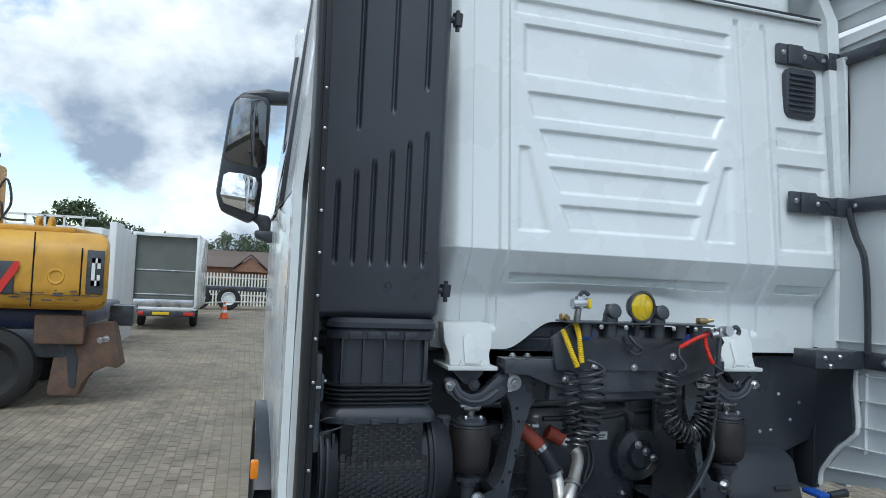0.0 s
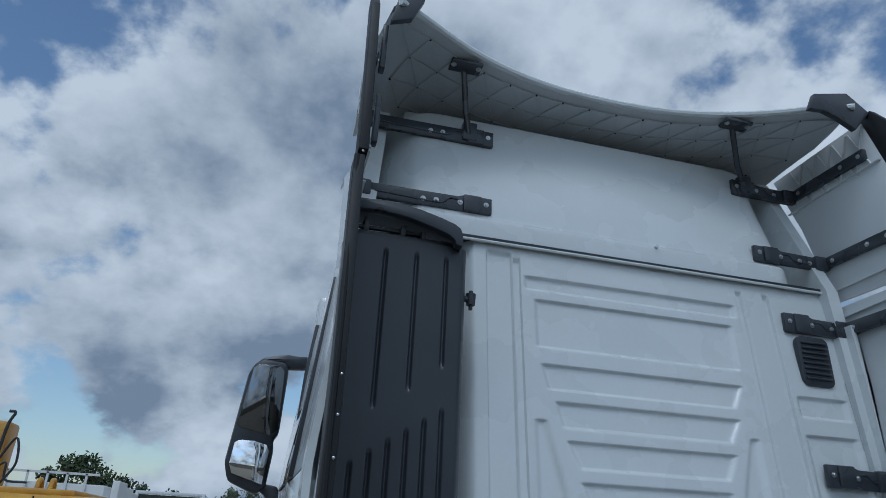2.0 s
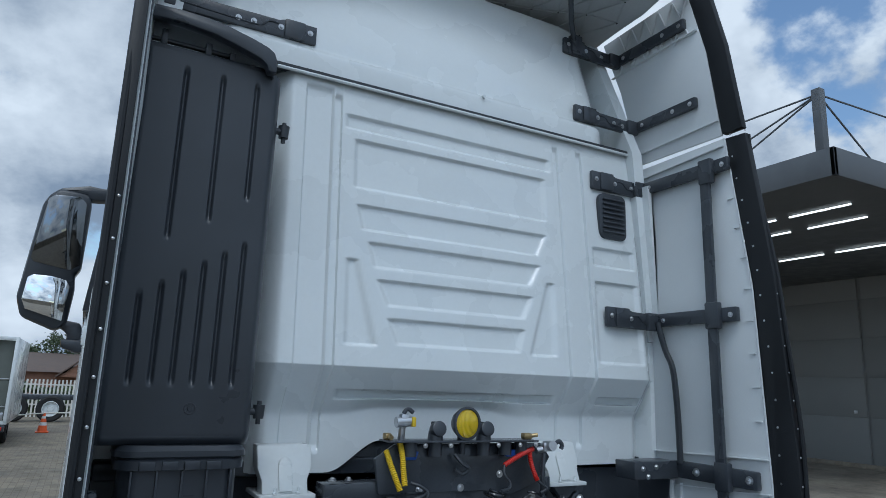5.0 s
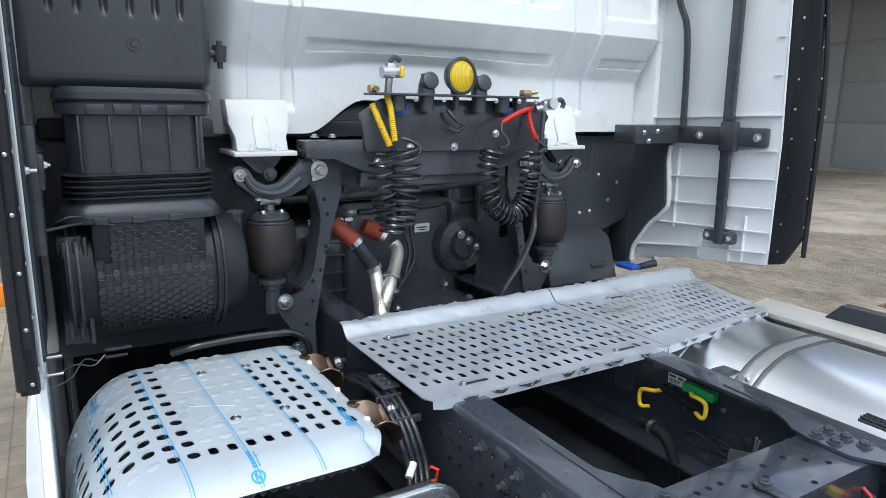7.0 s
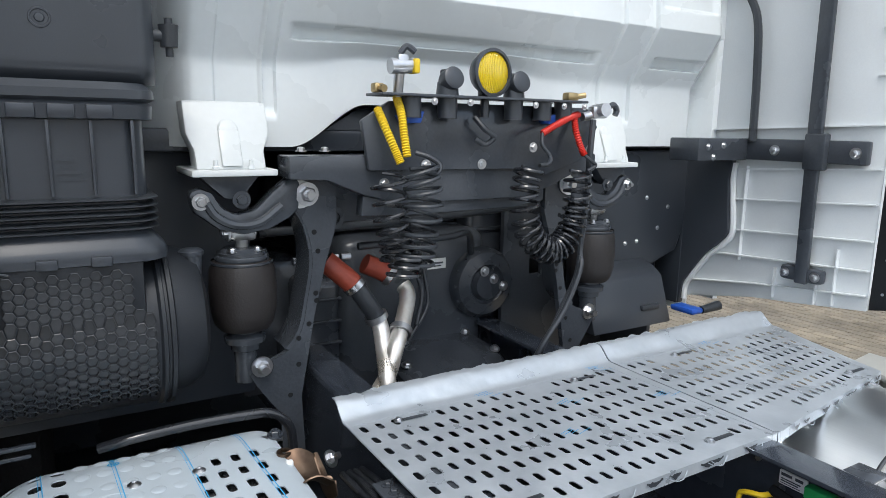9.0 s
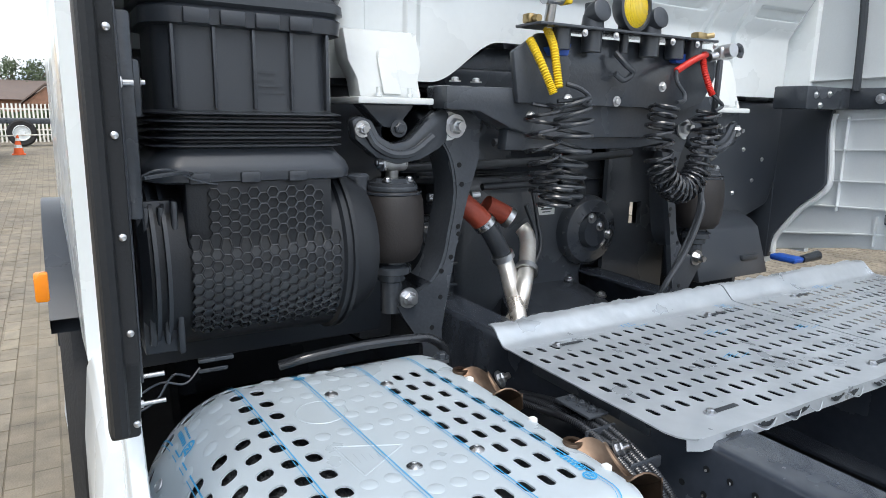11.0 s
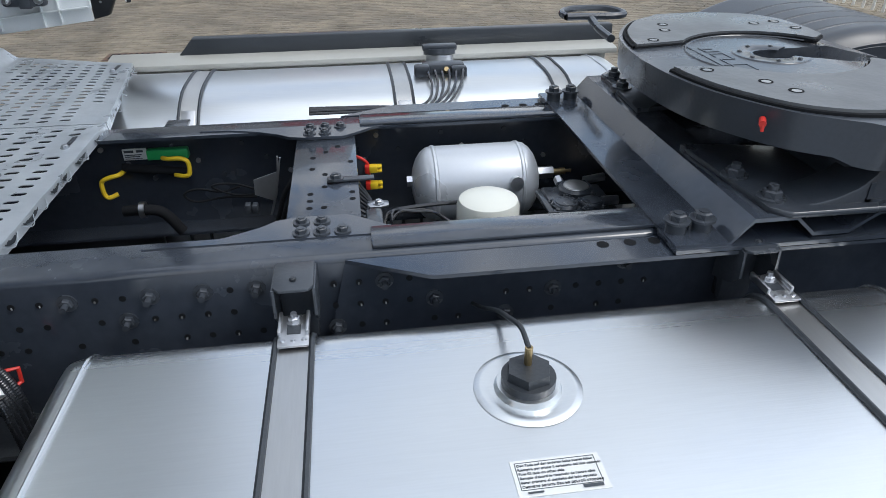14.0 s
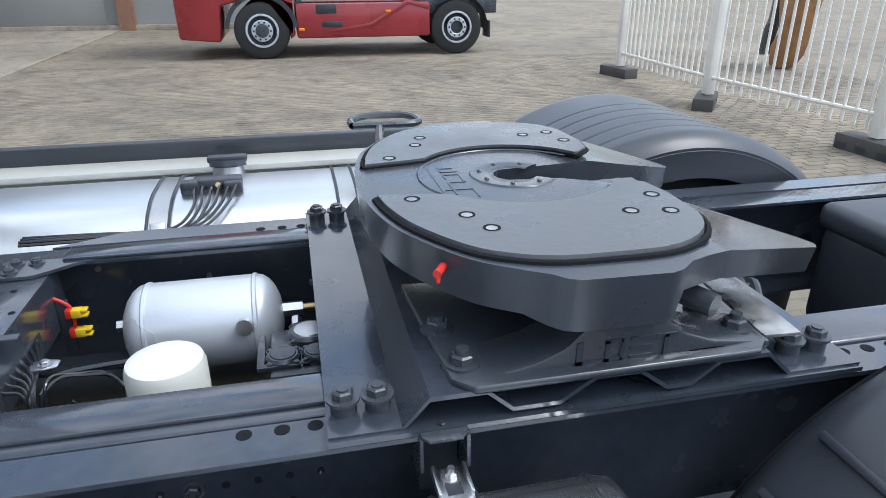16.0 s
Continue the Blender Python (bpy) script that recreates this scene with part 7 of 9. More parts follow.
# air filter housing with its honeycomb
AF = thing("air_filter", (-0.95, 0.13, 1.05), "black air filter housing with a honeycomb cover", "air filter")
bm = bmesh.new()
lathe(bm, (-1.0, 0.14, 1.235), (1, 0, 0), [(-0.185, 0.0), (-0.185, 0.16), (-0.17, 0.176), (0.195, 0.180), (0.20, 0.188), (0.207, 0.188), (0.209, 0.182), (0.214, 0.182), (0.216, 0.188), (0.224, 0.188), (0.23, 0.166), (0.265, 0.160), (0.292, 0.143), (0.306, 0.105), (0.311, 0.05), (0.312, 0.0)], 56)
part("barrel", bm, HOUSING, AF, angle=35)
bm = bmesh.new()
box(bm, -1.105, -0.826, -0.033, 0.12, 1.28, 1.41, 0.008)
part("inlet_box", bm, HOUSING, AF)
for k, x in enumerate((-1.165, -1.145)):
    bm = bmesh.new()
    lathe(bm, (x, 0.14, 1.235), (1, 0, 0), [(0, 0.178), (0.001, 0.188), (0.008, 0.188), (0.009, 0.178)], 48)
    part("band", bm, BLACK, AF)


def drum(x, s):
    """A point of the honeycomb's ground: flat above, then round the barrel."""
    if s < 0.10:
        return V((x, -0.034, 1.395 - s)), V((0, -1, 0))
    a = 0.28 - (s - 0.10) / 0.178
    return V((x, 0.14 - 0.181 * math.cos(a), 1.235 + 0.181 * math.sin(a) + 0.0)), V((0, -math.cos(a), math.sin(a)))


cellr = 0.0120
col = 0
x = -1.092
while x < -0.805:
    s_ = 0.012 + (col % 2) * cellr * 0.866
    while s_ < 0.275:
        if s_ > 0.085 or -1.066 < x < -0.848:
            bm = bmesh.new()
            rings = []
            for rr, lift_ in ((0.985, -0.001), (0.985, 0.0062), (0.85, 0.0068), (0.78, 0.0012)):
                ring_ = []
                for k in range(6):
                    p, n = drum(x + cellr * rr * math.cos(radians(60 * k)), s_ - cellr * rr * math.sin(radians(60 * k)))
                    ring_.append(bm.verts.new(p + n * lift_))
                rings.append(ring_)
            for a_, b_ in zip(rings, rings[1:]):
                for k in range(6):
                    bm.faces.new((a_[k], a_[(k + 1) % 6], b_[(k + 1) % 6], b_[k]))
            bm.faces.new(rings[-1])
            part("honeycomb_cell", bm, COMB, AF, angle=15)
        s_ += cellr * 1.732
    x += cellr * 1.5
    col += 1
# end frame with its catch, ribs and bright clips
for x0, x1, y, z0, z1 in ((-1.185, -1.120, 0.004, 1.08, 1.37), (-1.176, -1.164, -0.012, 1.10, 1.36), (-1.150, -1.140, -0.012, 1.10, 1.36), (-1.128, -1.116, -0.016, 1.08, 1.37)):
    bm = bmesh.new()
    box(bm, x0, x1, y, 0.06, z0, z1, 0.004)
    part("frame_rib", bm, BLACK, AF)
for z, w in ((1.068, 0.065), (1.045, 0.055)):
    bm = bmesh.new()
    box(bm, -1.10, -1.10 + w, -0.042 + 0.01 * (z < 1.06), -0.03, z - 0.004, z + 0.004, 0.002)
    part("edge_clip", bm, CAST, AF)
for pts in ([(-1.20, -0.05, 1.40), (-1.17, -0.065, 1.425), (-1.13, -0.06, 1.43), (-1.09, -0.05, 1.41), (-1.05, -0.045, 1.40)], [(-1.21, -0.06, 1.03), (-1.17, -0.065, 1.05), (-1.13, -0.065, 1.04), (-1.10, -0.05, 1.06)], [(-1.22, -0.07, 1.0), (-1.18, -0.07, 1.02), (-1.15, -0.065, 1.06), (-1.12, -0.06, 1.05)]):
    bm = bmesh.new()
    sweep(bm, smooth_path(pts, 5), 0.0022, 6)
    part("wire_clip", bm, CAST, AF)
for y, z in ((-0.02, 1.10), (-0.06, 1.06)):
    bm = bmesh.new()
    cyl(bm, (-1.234, -0.33, z + 0.07), (-1.195, -0.33, z + 0.07), 0.0035, seg=10)
    cyl(bm, (-1.232, -0.33, z + 0.07), (-1.224, -0.33, z + 0.07), 0.006, seg=6)
    lone("threaded_stud", bm, ZINC, "bright threaded stud with a nut in the fairing", "bolt", "fairing studs")
bm = bmesh.new()
cyl(bm, (-0.715, 0.10, 1.34), (-0.715, 0.10, 1.385), 0.02, 0.022, seg=18)
lathe(bm, (-0.715, 0.10, 1.385), (0, 0, 1), [(0, 0.026), (0.008, 0.027), (0.013, 0.02), (0.014, 0)], 20)
part("service_cap", bm, BLACK, AF)
bm = bmesh.new()
sweep(bm, smooth_path([(-0.93, 0.02, 1.008), (-0.864, 0.0, 1.024), (-0.753, 0.0, 1.028), (-0.627, 0.0, 1.024), (-0.573, 0.0, 1.015), (-0.534, 0.0, 0.975), (-0.525, 0.0, 0.90)], 8), 0.011, 12)
lone("exhaust_tube", bm, HOSE, "black tube running behind the exhaust cover", "tube")
PL = thing("inner_bracket", (-1.2, -0.2, 1.5), "black steel bracket inside the cab fairing", "bracket")
bm = bmesh.new()
box(bm, -1.225, -1.19, -0.26, 0.1, 1.52, 1.60, 0.006)
box(bm, -1.225, -1.20, -0.28, -0.22, 1.38, 1.66, 0.006)
part("arm", bm, STEELPAINT, PL)
bolt(PL, (-1.224, -0.29, 1.566), (1, 0, 0), 0.008, stud=0.012)
bolt(PL, (-1.19, -0.20, 1.57), (1, 0, 0), 0.007, stud=0.004)
bm = bmesh.new()
sweep(bm, smooth_path([(-1.2, -0.30, 1.44), (-1.15, -0.26, 1.442), (-1.12, -0.2, 1.435)], 5), 0.003, 6)
part("wire", bm, STEELPAINT, PL)

# ---- cab suspension ----
for s in (-1, 1):
    MT = thing("cab_mount", (s * 0.6, 0.2, 1.55), "white pressed cab mount bolted to a base plate", "bracket", "cab mounts")
    bm = bmesh.new()
    prism(bm, [(s * 0.507, 1.725), (s * 0.507, 1.65), (s * 0.525, 1.61), (s * 0.525, 1.567), (s * 0.685, 1.567), (s * 0.685, 1.61), (s * 0.70, 1.65), (s * 0.70, 1.725)][::-s], "y", 0.15, 0.22, 0.006)
    for v in bm.verts:
        v.co.y += 0.42 * (v.co.z - 1.567)
    part("pressing", bm, MOUNTWHITE, MT)
    bm = bmesh.new()
    lathe(bm, (s * 0.604, 0.149, 1.66), (0, -1, 0), [(0.0, 0.024), (0.006, 0.020), (0.008, 0.0)], 20)
    box(bm, s * 0.604 - 0.024, s * 0.604 + 0.024, 0.141, 0.15, 1.575, 1.66, 0.005)
    for v in bm.verts:
        v.co.y += 0.42 * (v.co.z - 1.567)
    part("swage", bm, MOUNTWHITE, MT)
    bm = bmesh.new()
    box(bm, min(s * 0.505, s * 0.70), max(s * 0.505, s * 0.70), 0.125, 0.33, 1.553, 1.568, 0.003)
    part("base_plate", bm, MOUNTWHITE, MT)
    for x in (0.565, 0.645):
        bolt(MT, (s * x, 0.138, 1.568), (0, 0, 1), 0.009, WHITE, washer=False, stud=0.012)
    LV = thing("suspension_lever", (s * 0.56, 0.18, 1.45), "black forged lever of the cab suspension", "lever", "cab suspension")
    bm = bmesh.new()
    prism(bm, [(s * a, c) for a, c in ((0.705, 1.515), (0.682, 1.528), (0.652, 1.516), (0.63, 1.478), (0.60, 1.462), (0.555, 1.470), (0.512, 1.512), (0.465, 1.55), (0.44, 1.535), (0.445, 1.465), (0.47, 1.445), (0.52, 1.420), (0.582, 1.410), (0.640, 1.426), (0.696, 1.470))][::s], "y", 0.155, 0.20, 0.010)
    arm_ = part("arm", bm, STEELPAINT, LV)
    bm = bmesh.new()
    sweep(bm, smooth_path([(s * a, 0.155, c) for a, c in ((0.668, 1.492), (0.645, 1.458), (0.60, 1.436), (0.545, 1.440), (0.49, 1.478))], 5), 0.011, 8)
    part("pressed_bead", bm, STEELPAINT, arm_)
    bm = bmesh.new()
    prism(bm, [(s * 0.54, 1.553), (s * 0.68, 1.553), (s * 0.625, 1.50), (s * 0.59, 1.495)][::s], "y", 0.155, 0.215, 0.004)
    part("hanger", bm, STEELPAINT, LV)
    bolt(LV, (s * 0.680, 0.15, 1.495), (0, -1, 0), 0.013, stud=0.008)
    bolt(LV, (s * 0.588, 0.148, 1.497), (0, -1, 0), 0.014, STEELPAINT)
    bolt(LV, (s * 0.424, 0.160, 1.503), (0, -1, 0), 0.020, stud=0.014)
    SP = thing("air_spring", (s * 0.575, 0.2, 1.1), "dark rubber cab air spring on a damper", "air spring", "cab suspension")
    bm = bmesh.new()
    x = s * 0.58
    lathe(bm, (x, 0.20, 1.18), (0, 0, 1), [(-0.012, 0.04), (-0.010, 0.060), (0.006, 0.072), (0.04, 0.080), (0.09, 0.082), (0.14, 0.079), (0.160, 0.072), (0.166, 0.060), (0.185, 0.058), (0.19, 0.0)], 32)
    part("bellows", bm, BROWNRUBBER, SP, "brownish black rubber bellows")
    bm = bmesh.new()
    lathe(bm, (x, 0.20, 1.345), (0, 0, 1), [(0, 0.064), (0.006, 0.066), (0.012, 0.064), (0.013, 0.060), (0.020, 0.060), (0.022, 0.052), (0.030, 0.044), (0.032, 0.0)], 32)
    cap_ = part("top_cap", bm, STEELPAINT, SP)
    bm = bmesh.new()
    lathe(bm, (x, 0.20, 1.336), (0, 0, 1), [(0, 0.0735), (0.002, 0.0755), (0.006, 0.0755), (0.008, 0.0735)], 32)
    part("crimp_ring", bm, CAST, SP)
    for dx in (-0.03, 0.03):
        bolt(cap_, (x + dx, 0.165, 1.372), (0, -0.2, 1), 0.008)
    bm = bmesh.new()
    lathe(bm, (x, 0.20, 1.03), (0, 0, 1), [(0, 0.0), (0, 0.028), (0.08, 0.028), (0.085, 0.036), (0.10, 0.036), (0.105, 0.05), (0.12, 0.052), (0.13, 0.036), (0.15, 0.036), (0.15, 0.0)], 24)
    part("damper", bm, STEELPAINT, SP)
    bm = bmesh.new()
    cyl(bm, (x, 0.20, 1.375), (x, 0.195, 1.405), 0.016, seg=14)
    lathe(bm, (x - 0.03, 0.19, 1.415), (1, 0, 0), [(0, 0.012), (0.0, 0.021), (0.004, 0.023), (0.056, 0.023), (0.06, 0.021), (0.06, 0.012)], 22)
    part("eye", bm, GREASY, SP)
    bolt(SP, (x - s * 0.0 - 0.032, 0.19, 1.415), (-1, 0, 0), 0.015)
    LG = thing("cab_support", (s * 0.47, 0.15, 0.85), "black plate leg of the cab suspension, drilled and bolted", "support", "cab suspension legs")
    bm = bmesh.new()
    inner = [(p.x, p.y) for p in smooth_path([(0.455, 1.47, 0), (0.424, 1.414, 0), (0.410, 1.328, 0), (0.426, 1.229, 0), (0.443, 1.152, 0), (0.479, 1.102, 0), (0.533, 1.078, 0)], 3)]
    outline = [(0.345, 1.42), (0.345, 1.535), (0.355, 1.545), (0.44, 1.548), (0.462, 1.53)] + inner + [(0.562, 1.070), (0.578, 1.048), (0.560, 1.015), (0.531, 0.972), (0.505, 0.936), (0.50, 0.80), (0.44, 0.80), (0.448, 0.972), (0.424, 1.10), (0.410, 1.18), (0.377, 1.317)]
    prism(bm, [(s * a, b) for a, b in outline][::-s], "y", 0.165, 0.185, 0.0)
    part("plate", bm, STEELPAINT, LG)
    bm = bmesh.new()
    edge = [(a, b) for a, b in inner[:-3]] + [(a + 0.008, b + 0.004) for a, b in inner[:-3]][::-1]
    prism(bm, [(s * a, b) for a, b in edge][::s], "y", 0.168, 0.27, 0.0)
    part("folded_edge", bm, STEELPAINT, LG)
    bolt(LG, (s * 0.55, 0.163, 1.071), (0, -1, 0), 0.018, stud=0.014)
    bm = bmesh.new()
    lathe(bm, (s * 0.44, 0.1645, 1.503), (0, -1, 0), [(0.0, 0.036), (0.002, 0.035), (0.002, 0.02)], 24)
    part("wear_disc", bm, STICKER, LG, "pale plastic disc")
    for x, z in ((0.405, 1.405), (0.396, 1.355), (0.404, 1.245), (0.402, 1.225), (0.424, 1.165), (0.452, 1.13), (0.454, 1.06), (0.478, 0.98)):
        bm = bmesh.new()
        cyl(bm, (s * x, 0.166, z), (s * x, 0.1640, z), 0.0068, seg=12)
        part("hole", bm, SHADEBLACK, LG)
# cross beam, carrier plate and shelf
BE = thing("rear_crossbeam", (0, 0.15, 1.5), "black steel crossbeam behind the cab", "beam")
bm = bmesh.new()
prism(bm, [(-0.485, 1.545), (-0.485, 1.60), (0.485, 1.60), (0.485, 1.545), (0.40, 1.540), (0.30, 1.50), (0.20, 1.475), (-0.20, 1.475), (-0.295, 1.500), (-0.39, 1.540)], "y", 0.100, 0.20, 0.006)
part("beam", bm, STEELPAINT, BE)
bm = bmesh.new()
prism(bm, [(-0.29, 1.498), (-0.295, 1.443), (-0.135, 1.440), (0.19, 1.445), (0.30, 1.46), (0.30, 1.498)], "y", 0.118, 0.16, 0.006)
part("lower_web", bm, STEELPAINT, BE)
bm = bmesh.new()
prism(bm, [(-0.31, 1.685), (-0.232, 1.735), (0.42, 1.735), (0.465, 1.680), (0.40, 1.58), (0.27, 1.541), (0.15, 1.560), (-0.29, 1.563)], "y", 0.078, 0.098, 0.004)
part("carrier_plate", bm, STEELPAINT, BE)
for x, z in ((-0.13, 1.575), (0.045, 1.575), (-0.25, 1.53), (-0.45, 1.61), (-0.39, 1.61), (0.22, 1.62)):
    bolt(BE, (x, 0.078 if abs(x) < 0.3 else 0.12, z), (0, -1, 0) if abs(x) < 0.35 else (0, 0, 1), 0.0095)
bm = bmesh.new()
prism(bm, [(-0.52, 1.60), (-0.30, 1.66), (-0.2, 1.72), (0.3, 1.735), (0.52, 1.60)], "y", 0.36, 0.39, 0.004)
part("arch_shield", bm, STEELPAINT, BE)
SH = thing("socket_shelf", (0, 0.06, 1.75), "black shelf of trailer sockets behind the cab", "connector shelf")
bm = bmesh.new()
box(bm, -0.285, 0.36, 0.01, 0.11, 1.745, 1.752, 0.002)
part("shelf", bm, STEELPAINT, SH)
for k, x in enumerate((-0.19, -0.085, 0.125, 0.225, 0.30)):
    bm = bmesh.new()
    tall = k in (1, 2)
    cyl(bm, (x, 0.05, 1.695), (x, 0.05, 1.75), 0.026, seg=20)
    if tall:
        cyl(bm, (x, 0.05, 1.75), (x, 0.05, 1.785), 0.030, 0.026, seg=20)
        lathe(bm, (x, 0.03, 1.792), (0, -1, 0.25), [(-0.03, 0.022), (-0.015, 0.028), (0.014, 0.028), (0.017, 0.023), (0.018, 0.0)], 20)
        box(bm, x - 0.010, x + 0.010, 0.035, 0.075, 1.785, 1.818, 0.005)
    so = part("socket", bm, BLACK, SH, "black capped trailer socket")
    bolt(so, (x + 0.045, 0.01, 1.735), (0, -1, 0), 0.006)
for x, z in ((-0.19, 1.70), (0.26, 1.705)):
    bm = bmesh.new()
    prism(bm, [(x - 0.035, z), (x + 0.04, z + 0.012), (x + 0.03, z - 0.018), (x - 0.02, z - 0.02)], "y", 0.05, 0.075, 0.003)
    part("blue_cap", bm, BLUEPL, SH, "blue plastic cap")
bm = bmesh.new()
sweep(bm, smooth_path([(0.0, 0.05, 1.70), (0.02, 0.03, 1.67), (0.05, 0.03, 1.65), (0.03, 0.04, 1.63), (0.0, 0.045, 1.645)], 6), 0.008, 8)
part("pigtail", bm, RUBBER, SH)
LP = thing("work_lamp", (0.034, 0.05, 1.75), "round work lamp with a yellow ribbed lens", "lamp")
bm = bmesh.new()
lathe(bm, (0.034, 0.03, 1.813), (0.10, -1, 0.02), [(-0.05, 0.0), (-0.048, 0.025), (-0.03, 0.048), (0.0, 0.061), (0.012, 0.062), (0.014, 0.054), (0.008, 0.052)], 36)
part("housing", bm, BLACK, LP)
bm = bmesh.new()
lathe(bm, (0.034, 0.03, 1.813), (0.10, -1, 0.02), [(0.007, 0.053), (0.013, 0.042), (0.017, 0.022), (0.018, 0.0)], 36)
part("lens", bm, LENS, LP, "yellow ribbed lens")
bm = bmesh.new()
cyl(bm, (0.034, 0.055, 1.70), (0.034, 0.055, 1.765), 0.012, seg=12)
box(bm, 0.016, 0.052, 0.045, 0.065, 1.748, 1.775, 0.003)
part("stem", bm, BLACK, LP)


def coil(name, center_path, r, turns, wire, label):
    pts = []
    path = smooth_path(center_path, 10)
    n = turns * 16
    for i in range(n + 1):
        f = i / n * (len(path) - 1)
        k = min(int(f), len(path) - 2)
        c = path[k].lerp(path[k + 1], f - k)
        d = (path[k + 1] - path[k]).normalized()
        side = V((0, 1, 0))
        side = (side - d * d.dot(side)).normalized()
        b = d.cross(side)
        a = 2 * math.pi * i / 16
        rr = r * (1 + 0.08 * noise.noise(V((i * 0.05, r, 0))))
        pts.append(c + (side * math.cos(a) + b * math.sin(a)) * rr)
    bm = bmesh.new()
    sweep(bm, pts, wire, 7)
    return bm


YH = thing("air_hose", (-0.25, 0.0, 1.3), "black coiled air hose with yellow couplings", "hose", "coiled air hoses")
part("coil", coil("coil", [(-0.20, -0.01, 1.575), (-0.19, -0.02, 1.50), (-0.205, -0.02, 1.40), (-0.215, -0.02, 1.33)], 0.046, 9, 0.0052, ""), RUBBER, YH)
part("coil", coil("coil", [(-0.275, 0.0, 1.56), (-0.27, 0.0, 1.47), (-0.255, 0.0, 1.40), (-0.25, 0.0, 1.35)], 0.041, 7, 0.0052, ""), HOSE, YH)
part("coil", coil("coil", [(-0.24, -0.03, 1.37), (-0.25, -0.03, 1.31)], 0.040, 3, 0.0052, ""), HOSE, YH)
for pts in ([(-0.225, 0.06, 1.745), (-0.226, 0.03, 1.70), (-0.226, 0.015, 1.65), (-0.223, 0.005, 1.60)], [(-0.277, 0.06, 1.715), (-0.270, 0.03, 1.67), (-0.255, 0.01, 1.62), (-0.243, 0.0, 1.585)]):
    bm = bmesh.new()
    path = smooth_path(pts, 16)
    sweep(bm, path, 0.0088, 10, ridge=0.0026)
    part("yellow_sleeve", bm, YELLOW, YH, "yellow ribbed hose sleeve")
bm = bmesh.new()
sweep(bm, smooth_path([(-0.20, 0.005, 1.61), (-0.17, -0.01, 1.60), (-0.145, -0.02, 1.58), (-0.16, -0.03, 1.56), (-0.20, -0.05, 1.565)], 6), 0.006, 8)
part("tail", bm, RUBBER, YH)
CY = thing("gladhand_coupling", (-0.21, 0.05, 1.75), "grey cast air coupling with a yellow flap", "coupling", "air couplings")
bm = bmesh.new()
cyl(bm, (-0.222, 0.06, 1.745), (-0.222, 0.05, 1.80), 0.013, seg=14)
cyl(bm, (-0.25, 0.045, 1.815), (-0.185, 0.045, 1.82), 0.019, seg=18)
box(bm, -0.235, -0.205, 0.03, 0.06, 1.80, 1.845, 0.006)
part("body", bm, ZINC, CY)
bm = bmesh.new()
box(bm, -0.195, -0.18, 0.02, 0.06, 1.80, 1.835, 0.004)
part("flap", bm, YELLOW, CY)
bm = bmesh.new()
sweep(bm, smooth_path([(-0.225, 0.04, 1.845), (-0.21, 0.035, 1.862), (-0.19, 0.03, 1.85)], 5), 0.008, 8)
part("lever", bm, BLACK, CY)
bm = bmesh.new()
box(bm, -0.285, -0.258, 0.055, 0.085, 1.752, 1.776, 0.006)
cyl(bm, (-0.27, 0.056, 1.764), (-0.27, 0.035, 1.762), 0.009, seg=12)
lone("pipe_fitting", bm, BRASS, "dull brass pipe fitting on the socket shelf", "fitting")
RH = thing("air_hose", (0.25, 0.0, 1.3), "black coiled air hose with red couplings", "hose", "coiled air hoses")
part("coil", coil("coil", [(0.15, 0.0, 1.57), (0.135, 0.0, 1.50), (0.15, 0.0, 1.40), (0.20, 0.0, 1.345), (0.255, 0.0, 1.335), (0.305, 0.0, 1.38), (0.325, 0.0, 1.46), (0.325, 0.0, 1.555)], 0.037, 23, 0.005, ""), HOSE, RH)
for pts in ([(0.36, 0.05, 1.715), (0.31, 0.03, 1.705), (0.255, 0.02, 1.685), (0.20, 0.015, 1.66)], [(0.34, 0.045, 1.71), (0.335, 0.03, 1.67), (0.345, 0.015, 1.62), (0.355, 0.01, 1.60)]):
    bm = bmesh.new()
    sweep(bm, smooth_path(pts, 16), 0.0078, 10, ridge=0.0022)
    part("red_sleeve", bm, REDPL, RH, "red ribbed hose sleeve")
bm = bmesh.new()
sweep(bm, smooth_path([(0.20, 0.015, 1.66), (0.19, 0.0, 1.63), (0.21, -0.01, 1.60), (0.20, -0.02, 1.58), (0.16, -0.03, 1.575)], 6), 0.0055, 8)
part("tail", bm, RUBBER, RH)
bm = bmesh.new()
sweep(bm, smooth_path([(0.355, 0.01, 1.60), (0.37, 0.0, 1.585), (0.39, 0.0, 1.57), (0.36, 0.0, 1.555)], 6), 0.0055, 8)
part("tail", bm, RUBBER, RH)
CR = thing("gladhand_coupling", (0.42, 0.05, 1.7), "grey cast air coupling with a black lever", "coupling", "air couplings")
bm = bmesh.new()
cyl(bm, (0.375, 0.05, 1.708), (0.43, 0.045, 1.718), 0.013, seg=14)
cyl(bm, (0.43, 0.06, 1.725), (0.43, 0.01, 1.73), 0.02, seg=18)
box(bm, 0.40, 0.46, 0.03, 0.06, 1.705, 1.74, 0.008)
part("body", bm, ZINC, CR)
bm = bmesh.new()
sweep(bm, smooth_path([(0.455, 0.04, 1.73), (0.475, 0.03, 1.745), (0.49, 0.03, 1.73), (0.485, 0.03, 1.715)], 5), 0.009, 8)
part("lever", bm, BLACK, CR)
bm = bmesh.new()
box(bm, 0.315, 0.355, 0.045, 0.075, 1.752, 1.776, 0.006)
cyl(bm, (0.352, 0.055, 1.765), (0.378, 0.045, 1.77), 0.008, seg=12)
lone("pipe_fitting", bm, BRASS, "dull brass pipe fitting by the red hose", "fitting")
